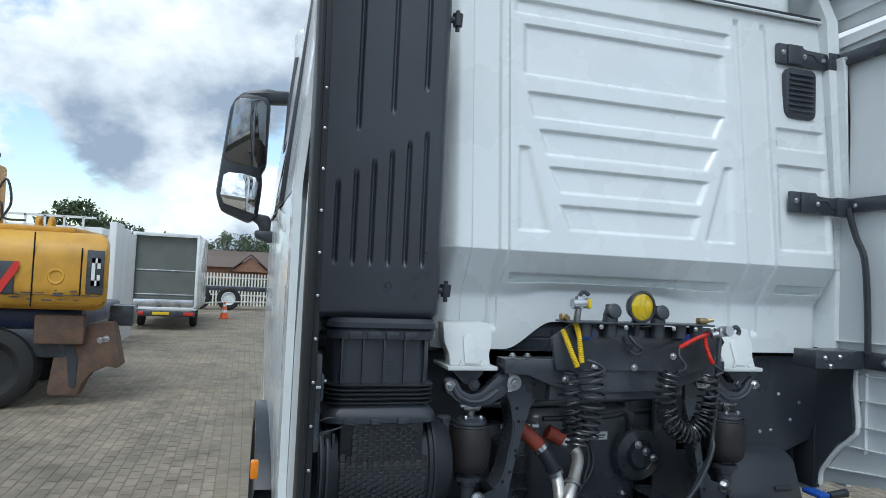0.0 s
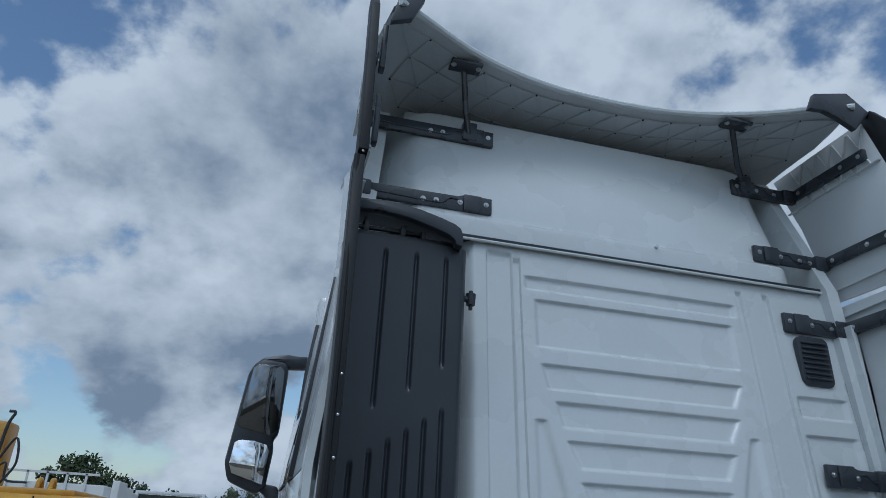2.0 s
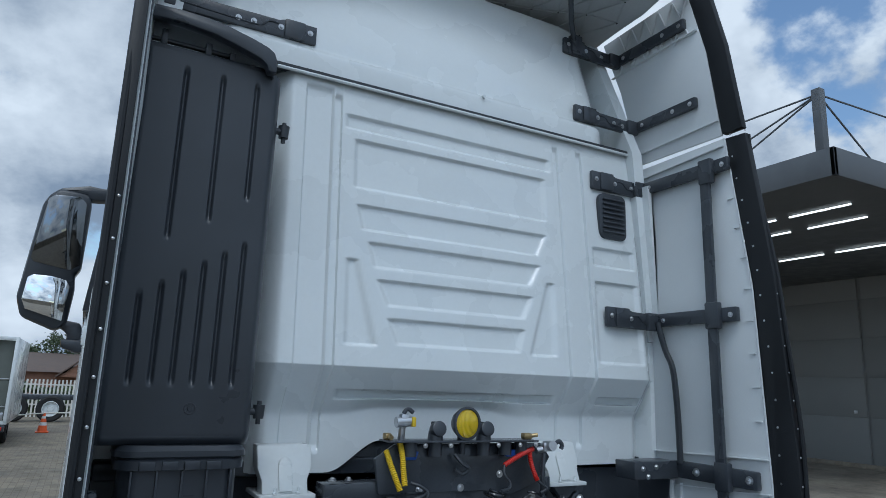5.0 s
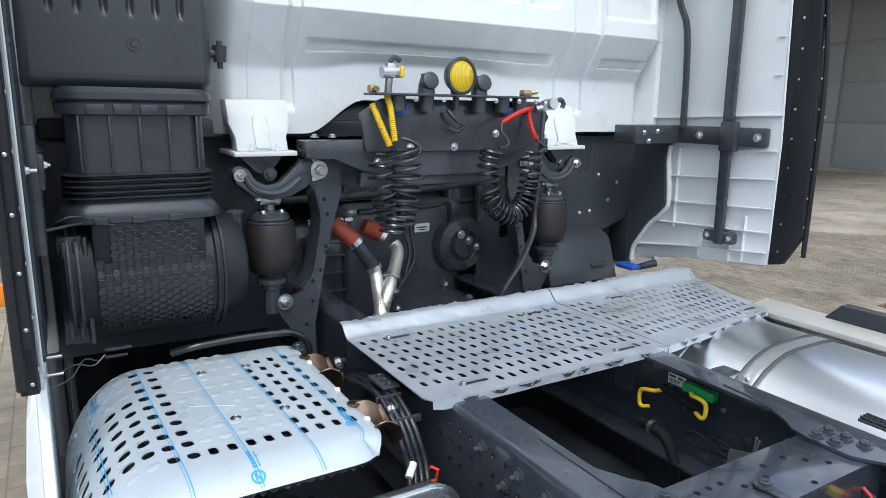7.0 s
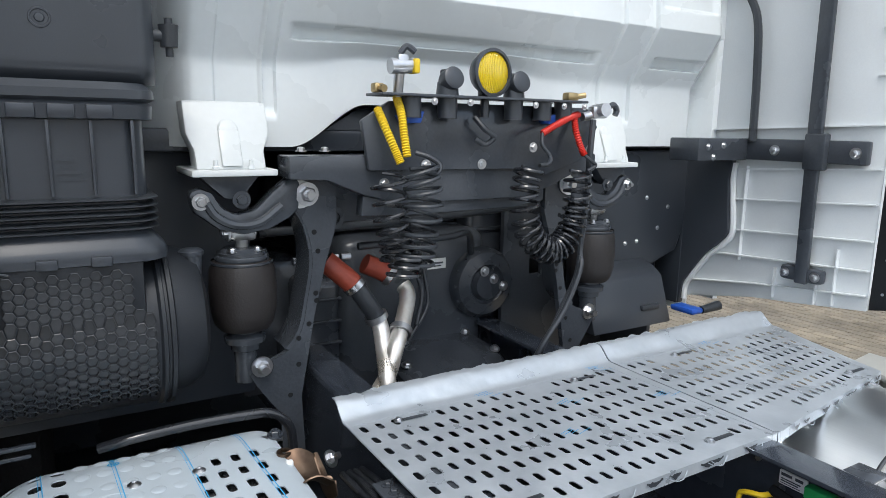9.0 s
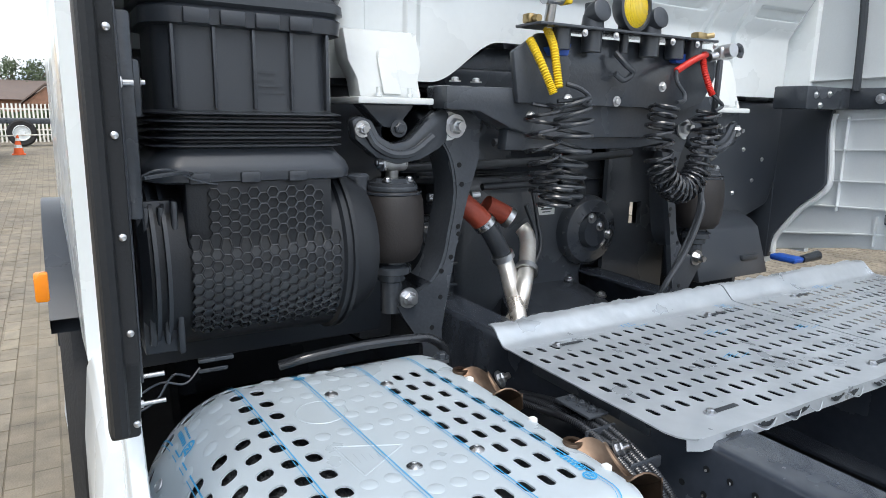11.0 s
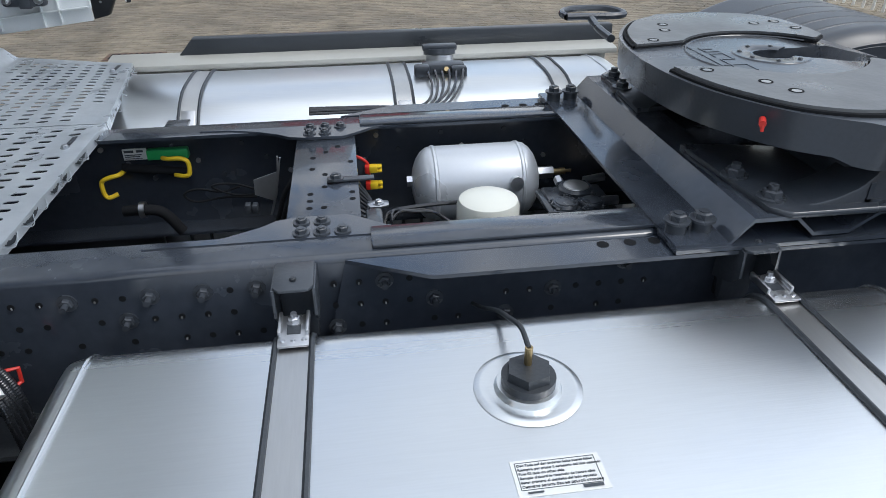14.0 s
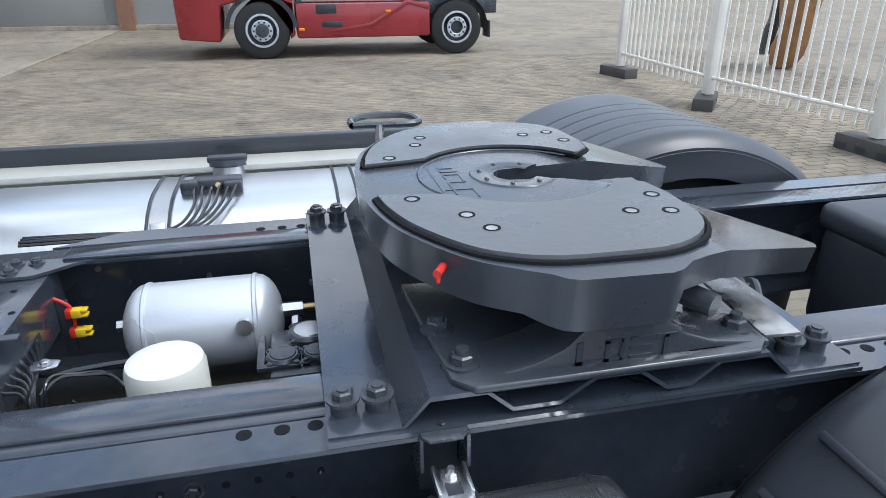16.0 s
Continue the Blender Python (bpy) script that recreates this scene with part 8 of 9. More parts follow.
bm = bmesh.new()
sweep(bm, smooth_path([(0.40, 0.03, 1.70), (0.385, 0.02, 1.6), (0.39, 0.03, 1.45), (0.385, 0.04, 1.32), (0.37, 0.02, 1.26), (0.32, 0.02, 1.15), (0.25, 0.02, 1.06), (0.22, 0.03, 1.0)], 8), 0.009, 8)
lone("black_cable", bm, RUBBER, "black cable hanging from the red coupling", "cable")
bm = bmesh.new()
sweep(bm, smooth_path([(0.375, 0.03, 1.30), (0.36, 0.03, 1.23), (0.30, 0.03, 1.12), (0.245, 0.03, 1.02)], 8), 0.007, 8)
lone("black_cable", bm, RUBBER, "second black cable beside the first", "cable")

# ---- engine and gearbox ----
GB = thing("gearbox", (0.1, 0.7, 0.7), "dark gearbox and engine parts under the cab", "gearbox")
bm = bmesh.new()
box(bm, -0.22, 0.33, 0.45, 1.3, 0.72, 1.33, 0.05, seg=3)
part("casing", bm, STEELPAINT, GB)
bm = bmesh.new()
lathe(bm, (0.30, 0.46, 1.14), (0, -1, 0), [(0, 0.125), (0.03, 0.125), (0.05, 0.11), (0.06, 0.07), (0.05, 0.06), (0.07, 0.05), (0.07, 0)], 32)
cov = part("round_cover", bm, CAST, GB, "round ribbed cover")
for k in range(14):
    a = 2 * math.pi * k / 14
    bm = bmesh.new()
    p0 = V((0.30 + 0.075 * math.cos(a), 0.405, 1.14 + 0.075 * math.sin(a)))
    p1 = V((0.30 + 0.12 * math.cos(a), 0.425, 1.14 + 0.12 * math.sin(a)))
    sweep(bm, [p0, p1], 0.006, 5)
    part("rib", bm, CAST, cov)
for k in range(3):
    bolt(cov, (0.28 + 0.04 * k, 0.39, 1.19 - 0.03 * k), (0, -1, 0), 0.012)
bm = bmesh.new()
box(bm, 0.085, 0.155, 0.441, 0.444, 1.205, 1.24)
lb = part("label_plate", bm, STICKER, GB, "small white label")
bars(lb, (0.093, 0.4405, 1.222), (1, 0, 0), (0, 0, 1), [(0, 0, 0.05, 0.006), (0.008, -0.009, 0.035, 0.004)], DARKINK)
for pts, r in (([(-0.5, 0.33, 1.385), (-0.2, 0.33, 1.39), (0.2, 0.36, 1.40), (0.45, 0.4, 1.41)], 0.013), ([(-0.2, 0.36, 1.32), (0.1, 0.36, 1.325), (0.2, 0.38, 1.33), (0.24, 0.42, 1.27), (0.26, 0.45, 1.2)], 0.011), ([(-0.15, 0.38, 1.45), (0.05, 0.38, 1.46), (0.08, 0.42, 1.46)], 0.012), ([(0.03, 0.42, 1.33), (0.05, 0.40, 1.2), (0.05, 0.38, 1.1), (-0.03, 0.36, 1.0)], 0.007), ([(0.0, 0.4, 1.25), (0.03, 0.38, 1.15), (0.0, 0.36, 1.05)], 0.008)):
    bm = bmesh.new()
    sweep(bm, smooth_path(pts, 6), r, 10)
    part("hose", bm, RUBBER, GB)
bm = bmesh.new()
lathe(bm, (0.12, 0.35, 0.86), (0, -0.3, 1), [(0, 0.2), (0.05, 0.2), (0.07, 0.17), (0.075, 0.08), (0.06, 0.0)], 36)
fl = part("flange", bm, CAST, GB)
for k in range(8):
    a = 2 * math.pi * k / 8
    bolt(fl, (0.12 + 0.17 * math.cos(a), 0.33 + 0.165 * math.sin(a), 0.93 + 0.05 * math.sin(a)), (0, -0.3, 1), 0.012)
for x0, x1, y0, z0, z1 in ((0.30, 0.50, 0.54, 0.75, 1.42), (-0.30, 0.30, 0.60, 1.30, 1.55), (-0.34, -0.20, 0.48, 0.80, 1.20)):
    bm = bmesh.new()
    box(bm, x0, x1, y0, y0 + 0.4, z0, z1, 0.03, seg=3)
    hs = part("bell_housing", bm, CAST, GB)
    for k in range(5):
        bm = bmesh.new()
        zz = z0 + (z1 - z0) * (k + 0.7) / 5.6
        box(bm, x0 + 0.01, x1 - 0.01, y0 - 0.012, y0 + 0.01, zz - 0.005, zz + 0.005, 0.002)
        part("rib", bm, CAST, hs)
for x, y, z, h in ((-0.1, 0.5, 1.45, 0.1), (0.12, 0.55, 1.5, 0.08), (0.42, 0.6, 1.2, 0.3), (-0.38, 0.6, 1.1, 0.3), (0.55, 0.7, 1.0, 0.3), (-0.6, 0.6, 1.2, 0.3)):
    bm = bmesh.new()
    box(bm, x - 0.12, x + 0.12, y, y + 0.4, z - h, z + h * 0.5, 0.03)
    part("housing", bm, STEELPAINT, GB)
for k in range(5):
    bm = bmesh.new()
    x = -0.42 + k * 0.035
    cyl(bm, (x, 0.30, 1.305), (x + 0.028, 0.30, 1.306), 0.012 - 0.003 * (k % 2), seg=6 if k % 2 else 12)
    part("fitting", bm, ZINC, GB)
for x, y, z in ((-0.28, 0.28, 1.50), (-0.3, 0.3, 1.42)):
    bm = bmesh.new()
    lathe(bm, (x, y, z), (0, -1, 0), [(0, 0.03), (0.01, 0.03), (0.01, 0.016), (0.0, 0.016)], 20)
    part("eyelet", bm, CAST, GB)
# exhaust pipes with red sleeves
for pts, red in (([(-0.33, 0.29, 1.30), (-0.262, 0.262, 1.235), (-0.222, 0.255, 1.18), (-0.180, 0.257, 1.108), (-0.185, 0.215, 1.045), (-0.206, 0.148, 0.972), (-0.215, 0.12, 0.85)], True), ([(-0.17, 0.38, 1.262), (-0.10, 0.37, 1.225), (-0.053, 0.33, 1.176), (-0.095, 0.26, 1.12), (-0.160, 0.19, 1.05), (-0.20, 0.17, 0.97), (-0.26, 0.16, 0.90)], False)):
    ex = thing("coolant_pipe", pts[3], "bright steel pipe with a red silicone sleeve", "pipe", "coolant pipes")
    path = smooth_path(pts, 8)
    bm = bmesh.new()
    sweep(bm, path[20 if red else 14:], 0.025, 16)
    part("steel_tube", bm, STEEL, ex)
    bm = bmesh.new()
    sweep(bm, path[:11], 0.031, 16)
    part("red_sleeve", bm, SILICONE, ex, "red silicone sleeve")
    if red:
        bm = bmesh.new()
        sweep(bm, path[10:24], 0.027, 16)
        part("black_hose", bm, RUBBER, ex)
    for k in ((9, 22) if red else (9, 28)):
        bm = bmesh.new()
        d = (path[k + 1] - path[k]).normalized()
        lathe(bm, path[k], d, [(-0.009, 0.029), (-0.009, 0.034), (0.009, 0.034), (0.009, 0.029)], 20)
        part("clamp", bm, ZINC, ex)
# right-hand dark shields under the cab
SD = thing("engine_shield", (0.9, 0.4, 1.2), "black plastic engine shield under the cab", "shield")
bm = bmesh.new()
prism(bm, [(0.62, 1.60), (1.21, 1.60), (1.21, 1.30), (1.17, 1.20), (1.0, 1.14), (0.96, 0.95), (0.62, 0.95)], "y", 0.33, 0.37, 0.015)
part("upper_shield", bm, BLACK, SD)
for x0, x1, z0, z1 in ((0.40, 0.52, 0.80, 1.50), (0.58, 0.72, 0.80, 1.50), (0.52, 0.58, 0.80, 1.143), (0.52, 0.58, 1.226, 1.50)):
    bm = bmesh.new()
    box(bm, x0, x1, 0.45, 0.47, z0, z1)
    part("inner_panel", bm, STEELPAINT, SD)
bm = bmesh.new()
prism(bm, [(1.21, 1.64), (1.21, 0.98), (1.195, 0.98), (1.195, 1.64)][::-1], "y", 0.33, 0.45, 0.002)
prism(bm, [(0.46, 1.60), (0.13, 1.60), (0.145, 1.49), (0.125, 1.30), (0.16, 1.258), (0.225, 1.20), (0.312, 1.075), (0.325, 0.98), (0.46, 0.98)], "x", 1.20, 1.226, 0.004)
part("corner_shield", bm, BLACK, SD, "black corner shield inside the fairing")
bm = bmesh.new()
sweep(bm, smooth_path([(1.22, 0.135, 1.56), (1.22, 0.138, 1.49), (1.22, 0.120, 1.31), (1.22, 0.155, 1.25), (1.22, 0.22, 1.19), (1.22, 0.305, 1.07), (1.22, 0.315, 1.0)], 5), 0.012, 8)
part("edge_seal", bm, INNER, SD, "pale rounded edge seal")
bm = bmesh.new()
prism(bm, [(0.34, 1.19), (0.27, 1.165), (0.235, 1.14), (0.175, 0.97), (0.32, 0.97)], "x", 0.60, 0.985, 0.008)
ls = part("lower_shield", bm, BLACK, SD)
bm = bmesh.new()
# dark strip on the shield, painting a recess's shade
box(bm, 0.84, 0.93, 0.186, 0.21, 1.025, 1.045, 0.004)
part("recess", bm, RUBBER, ls)
for x, z in ((0.88, 1.25), (0.94, 1.255), (1.05, 1.30), (0.98, 1.42), (1.1, 1.38)):
    bolt(SD, (x, 0.33, z), (0, -1, 0), 0.006)
bm = bmesh.new()
prism(bm, [(-1.22, 1.64), (-0.5, 1.64), (-0.5, 0.9), (-1.22, 0.9)], "y", 0.42, 0.45, 0.01)
part("rear_shield", bm, BLACK, SD)
# added floor under the engine, shutting out light from the ground
bm = bmesh.new()
box(bm, -1.2, 1.2, 0.45, 1.25, 0.42, 0.46, 0.01)
part("blackout_floor", bm, BLACK, SD)
bm = bmesh.new()
prism(bm, [(0.45, 1.6), (0.45, 0.6), (1.04, 0.6), (1.045, 1.125), (1.115, 1.11), (1.125, 0.6), (1.25, 0.6), (1.25, 1.6)], "x", 1.17, 1.19, 0.002)
part("side_shield", bm, BLACK, SD)
bm = bmesh.new()
prism(bm, [(0.45, 1.6), (0.45, 0.6), (1.25, 0.6), (1.25, 1.6)], "x", -1.19, -1.17, 0.005)
part("side_shield", bm, BLACK, SD)
bm = bmesh.new()
box(bm, -1.2, 1.2, 1.25, 1.3, 0.35, 1.62, 0.02)
part("firewall", bm, STEELPAINT, SD)
bm = bmesh.new()
box(bm, 0.94, 1.00, 0.05, 0.15, 1.03, 1.052, 0.008)
TAP = part("blue_cap", bm, BLUEPL, SD, "blue plastic cap")
bm = bmesh.new()
cyl(bm, (1.0, 0.06, 1.042), (1.08, 0.05, 1.052), 0.014, 0.018, seg=14)
part("plug", bm, RUBBER, TAP)
# corrugated conduits down the near rail
CD = thing("cable_conduit", (-0.48, -0.5, 0.85), "corrugated black conduits strapped along the rail", "conduit")
for k in range(4):
    bm = bmesh.new()
    x = -0.442 - 0.0155 * k
    path = smooth_path([(x + 0.03, -0.14, 0.90), (x + 0.012, -0.28, 0.94 - 0.006 * (k % 2)), (x - 0.005, -0.42, 0.965 - 0.007 * (k % 3)), (x - 0.02, -0.54, 0.955), (x - 0.035, -0.63, 0.925), (x - 0.04, -0.68, 0.86), (x - 0.04, -0.69, 0.72)], 44)
    sweep(bm, path, 0.0070, 10, ridge=0.0012)
    part("conduit", bm, HOSE, CD)
for y, z in ((-0.46, 0.962), (-0.57, 0.95)):
    bm = bmesh.new()
    box(bm, -0.512, -0.438, y - 0.003, y + 0.003, z - 0.011, z + 0.011, 0.003)
    part("cable_tie", bm, BLACK, CD)
bm = bmesh.new()
cyl(bm, (-0.535, -0.688, 0.872), (-0.512, -0.668, 0.893), 0.0095, seg=14)
part("white_clip", bm, STICKER, CD, "white cable clip")
bm = bmesh.new()
sweep(bm, [(-0.475, -0.665, 0.86), (-0.465, -0.672, 0.872), (-0.455, -0.685, 0.868), (-0.46, -0.685, 0.842), (-0.475, -0.672, 0.838)], 0.004, 6)
part("red_clip", bm, REDPL, CD, "red plastic clip")
bm = bmesh.new()
box(bm, -0.475, -0.425, -0.43, -0.33, 0.972, 0.978, 0.002)
tb = part("support_plate", bm, STEELPAINT, CD)
for k in range(3):
    bolt(tb, (-0.45, -0.41 + 0.03 * k, 0.978), (0, 0, 1), 0.008, STEELPAINT)


# ---- yard ----
def paver_material():
    m = PAVER.copy()
    m.name = "paved_ground"
    nodes, links = m.node_tree.nodes, m.node_tree.links
    b = nodes["Principled BSDF"]
    tc, mp = nodes.new("ShaderNodeTexCoord"), nodes.new("ShaderNodeMapping")
    mp.inputs["Rotation"].default_value = (0, 0, radians(90))
    links.new(tc.outputs["Object"], mp.inputs[0])
    brick = nodes.new("ShaderNodeTexBrick")
    brick.inputs["Scale"].default_value = 1.0
    brick.inputs["Brick Width"].default_value, brick.inputs["Row Height"].default_value = 0.212, 0.106
    brick.inputs["Mortar Size"].default_value, brick.inputs["Mortar Smooth"].default_value = 0.006, 0.3
    brick.inputs["Color1"].default_value, brick.inputs["Color2"].default_value = (1.0, 1.0, 1.0, 1), (0.84, 0.83, 0.81, 1)
    brick.inputs["Mortar"].default_value = (0.66, 0.64, 0.60, 1)
    links.new(mp.outputs[0], brick.inputs["Vector"])
    old = b.inputs["Base Color"].links[0].from_socket
    mul = nodes.new("ShaderNodeMix")
    mul.data_type, mul.blend_type = "RGBA", "MULTIPLY"
    mul.inputs["Factor"].default_value = 1.0
    links.new(old, mul.inputs["A"])
    links.new(brick.outputs[0], mul.inputs["B"])
    links.new(mul.outputs["Result"], b.inputs["Base Color"])
    return m


PAVED = paver_material()
bm = bmesh.new()
sheet(bm, [-400, -60, -14, 14, 60, 400], [-400, -60, -14, 14, 60, 400], lambda x, y: V((x, y, 0)))
GROUND = tagged(part("ground", bm, PAVED), "worn concrete block paving of the yard", "ground", kind="structure")


def paver_mesh(x0, x1, y0, y1, skip):
    """Bricks laid in staggered rows: corners, faces."""
    vs, fs = [], []
    rows = int((x1 - x0) / 0.106)
    for r in range(rows):
        xa = x0 + r * 0.106
        y = y0 + (0.106 if r % 2 else 0.0)
        while y + 0.206 < y1:
            if not skip(xa, y):
                h = 0.004 + 0.0015 * noise.noise(V((xa * 7, y * 7, 0)))
                t = [0.002 * noise.noise(V((xa * 31, y * 29, k))) for k in range(4)]
                a, b, c, d = xa, xa + 0.097, y, y + 0.202
                g = 0.005
                n = len(vs)
                vs += [(a, c, -0.02), (b, c, -0.02), (b, d, -0.02), (a, d, -0.02), (a + g, c + g, h + t[0]), (b - g, c + g, h + t[1]), (b - g, d - g, h + t[2]), (a + g, d - g, h + t[3])]
                fs += [(n + 4, n + 5, n + 6, n + 7), (n, n + 1, n + 5, n + 4), (n + 1, n + 2, n + 6, n + 5), (n + 2, n + 3, n + 7, n + 6), (n + 3, n, n + 4, n + 7)]
            y += 0.212
    return vs, fs


def field(name, x0, x1, y0, y1, skip=lambda x, y: False):
    me = bpy.data.meshes.new(name)
    vs, fs = paver_mesh(x0, x1, y0, y1, skip)
    me.from_pydata(vs, [], fs)
    me.materials.append(PAVER)
    ob = new(name, me)
    ob.parent = GROUND
    ob["kind"] = "stuff"
    return ob


near_x, near_y = (2.2, 3.9), (-4.2, -2.0)
inside = lambda x, y: near_x[0] <= x < near_x[1] and near_y[0] <= y < near_y[1]
field("paving", 1.5, 11.5, -10.5, 4.0, inside)
field("paving", -5.5, -1.5, 0.8, 10.0)
# apron before the hall
bm = bmesh.new()
prism(bm, [(9.2, 2.6), (20.0, 2.6), (20.0, 40.0), (6.5, 40.0), (6.5, 5.5)], "z", 0.0, 0.022, 0.0)
tagged(part("concrete_apron", bm, CONCRETE), "smooth stained concrete apron before the hall", "apron", kind="structure")
bm = bmesh.new()
box(bm, 5.20, 5.47, 0.48, 1.02, 0.0, 0.012, 0.003)
GRATE = part("drain_grate", bm, RUST)
tagged(GRATE, "dark slotted iron drain grate set in the paving", "drain")
for k in range(9):
    bm = bmesh.new()
    box(bm, 5.24, 5.43, 0.52 + 0.054 * k, 0.545 + 0.054 * k, 0.0122, 0.0135)
    part("slot", bm, SHADEBLACK, GRATE)

# ---- hall ----
HALL = tagged(new("hall"), "grey industrial hall with sectional doors and a canopy", "building", kind="structure")
bm = bmesh.new()
box(bm, 19.3, 19.6, -3.0, 42.0, 0.0, 7.2)
part("wall", bm, DOORGREY, HALL, "grey clad wall")
for k, y0 in enumerate((2.9, 9.36, 15.8, 22.2)):
    door = bmesh.new()
    box(door, 19.27, 19.30, y0 + 0.03, y0 + 6.40, 0.12, 5.0)
    dr = part("sectional_door", door, DOORGREY, HALL, "grey sectional door")
    for r in range(5):
        for c in range(2):
            bm = bmesh.new()
            box(bm, 19.245, 19.272, y0 + 0.05 + c * 3.19, y0 + 3.21 + c * 3.18, 0.30 + r * 1.17 - 0.16 * (r == 0), 0.30 + (r + 1) * 1.17 - 0.025 if r else 1.447, 0.006)
            part("panel", bm, DOORGREY, dr)
    bm = bmesh.new()
    box(bm, 19.22, 19.25, y0 + 0.32, y0 + 0.42, 1.56, 1.66, 0.01)
    part("lock", bm, ZINC, dr)
bm = bmesh.new()
box(bm, 19.1, 19.3, 2.2, 2.62, 0.0, 4.0)
part("pier", bm, BRICK, HALL, "brick pier")
bm = bmesh.new()
box(bm, 19.15, 19.3, -3.0, 40.0, 0.0, 0.14, 0.01)
part("plinth", bm, CONCRETE, HALL)
roof = bmesh.new()
box(roof, 9.2, 19.4, 3.9, 42.0, 5.62, 6.0, 0.02)
cn = part("canopy", roof, ROOFGREY, HALL, "dark grey flat canopy")
bm = bmesh.new()
box(bm, 9.14, 9.22, 3.84, 42.0, 5.55, 6.04, 0.01)
box(bm, 9.14, 19.4, 3.84, 3.92, 5.55, 6.04, 0.01)
part("fascia", bm, ROOFGREY, cn)
for x, y in ((11.1, 4.75), (11.1, 6.3), (12.25, 5.1), (12.25, 6.75), (15.05, 6.2), (15.05, 7.75), (12.25, 9.5), (15.05, 10.5)):
    bm = bmesh.new()
    cyl(bm, (x, y, 5.58), (x, y + 1.25, 5.58), 0.019, seg=8)
    part("tube_lamp", bm, TUBE, cn, "lit fluorescent tube")
bm = bmesh.new()
box(bm, 9.52, 9.68, 4.22, 4.38, 6.0, 7.34, 0.01)
part("mast", bm, ROOFGREY, cn)
for e in ((6.5, 9.5, 6.05), (19.0, 4.4, 7.6), (9.6, 8.5, 6.05), (11.5, 4.3, 6.05), (9.6, 20.0, 7.3)):
    bm = bmesh.new()
    cyl(bm, (9.6, 4.3, 7.25), e if e[0] > 7 else (9.6, 7.0, 6.05), 0.018, seg=6)
    part("stay_cable", bm, ROOFGREY, cn)

# ---- parked red tractor ----
RT = thing("red_tractor", (12.0, -3.0, 0), "parked red truck tractor unit with black tyres", "truck")
bm = bmesh.new()
prism(bm, [(0.02, 0.38), (0.10, 3.3), (-0.4, 3.6), (-2.0, 3.6), (-2.05, 0.42), (-1.95, 0.34), (-1.98, 0.95), (-1.5, 1.12), (-0.75, 0.95), (-0.70, 0.32)], "x", 11.85, 14.2, 0.05)
part("cab_shell", bm, REDPAINT, RT)
bm = bmesh.new()
box(bm, 11.84, 14.2, -4.62, -2.08, 0.36, 0.98, 0.05)
sk = part("side_skirt", bm, REDPAINT, RT)
for y0, z0, w, h in ((-2.45, 0.80, 0.38, 0.16), (-2.55, 0.56, 0.38, 0.10)):
    bm = bmesh.new()
    # dark panel on the skirt, standing for the shade in an opening
    box(bm, 11.825, 11.845, y0 - w, y0, z0, z0 + h, 0.01)
    part("opening", bm, RUBBER, sk)
for y0, z0 in ((-3.75, 0.80), (-2.12, 0.50)):
    bm = bmesh.new()
    box(bm, 11.82, 11.84, y0 - 0.10, y0, z0, z0 + 0.05, 0.008)
    part("marker_lamp", bm, ORANGE, sk)
bm = bmesh.new()
prism(bm, [(-4.6, 0.85), (-4.2, 0.95), (-3.5, 0.55), (-2.7, 0.47), (-2.7, 0.50), (-3.45, 0.62), (-4.15, 1.02), (-4.6, 0.95)], "x", 11.825, 11.842, 0.004)
part("crease", bm, REDPAINT, sk)
bm = bmesh.new()
box(bm, 12.0, 14.1, -6.0, -2.1, 0.75, 1.1, 0.03)
part("frame", bm, STEELPAINT, RT)
bm = bmesh.new()
box(bm, 11.95, 14.1, -4.5, -2.2, 1.0, 1.12, 0.02)
part("catwalk", bm, ALU, RT)
for y in (-1.45, -5.15):
    for s, x in ((-1, 12.0), (1, 14.0)):
        bm = bmesh.new()
        lathe(bm, (x, y, 0.51), (s, 0, 0), [(-0.15, 0.30), (-0.15, 0.44), (-0.12, 0.495), (-0.06, 0.51), (0.06, 0.51), (0.12, 0.495), (0.15, 0.44), (0.14, 0.30)], 40)
        w = part("wheel", bm, TYRE, RT, "black truck tyre")
        bm = bmesh.new()
        dish = [(0.13, 0.30), (0.15, 0.29), (0.12, 0.27), (0.09, 0.22), (0.14, 0.19), (0.15, 0.12), (0.19, 0.10), (0.20, 0.0)] if y > -2 else [(0.13, 0.30), (0.15, 0.29), (0.06, 0.27), (0.0, 0.20), (-0.02, 0.12), (0.06, 0.10), (0.07, 0)]
        lathe(bm, (x, y, 0.51), (s, 0, 0), dish, 32)
        rm = part("rim", bm, STEELPAINT, w, "dark dished steel rim")
        bm = bmesh.new()
        lathe(bm, (x, y, 0.51), (s, 0, 0), [(0.135, 0.305), (0.158, 0.295), (0.158, 0.268), (0.128, 0.262)], 32)
        part("rim_ring", bm, SILVER, rm, "bright outer ring")
        bm = bmesh.new()
        lathe(bm, (x, y, 0.51), (s, 0, 0), [(0.145, 0.195), (0.160, 0.185), (0.160, 0.13), (0.150, 0.12)], 32)
        part("nut_ring", bm, SILVER, rm)
        for k in range(10):
            a = 2 * math.pi * k / 10
            bm = bmesh.new()
            cyl(bm, (x + s * 0.13, y + 0.155 * math.cos(a), 0.51 + 0.155 * math.sin(a)), (x + s * 0.17, y + 0.155 * math.cos(a), 0.51 + 0.155 * math.sin(a)), 0.02, seg=8)
            part("wheel_nut", bm, STEELPAINT, w)
bm = bmesh.new()
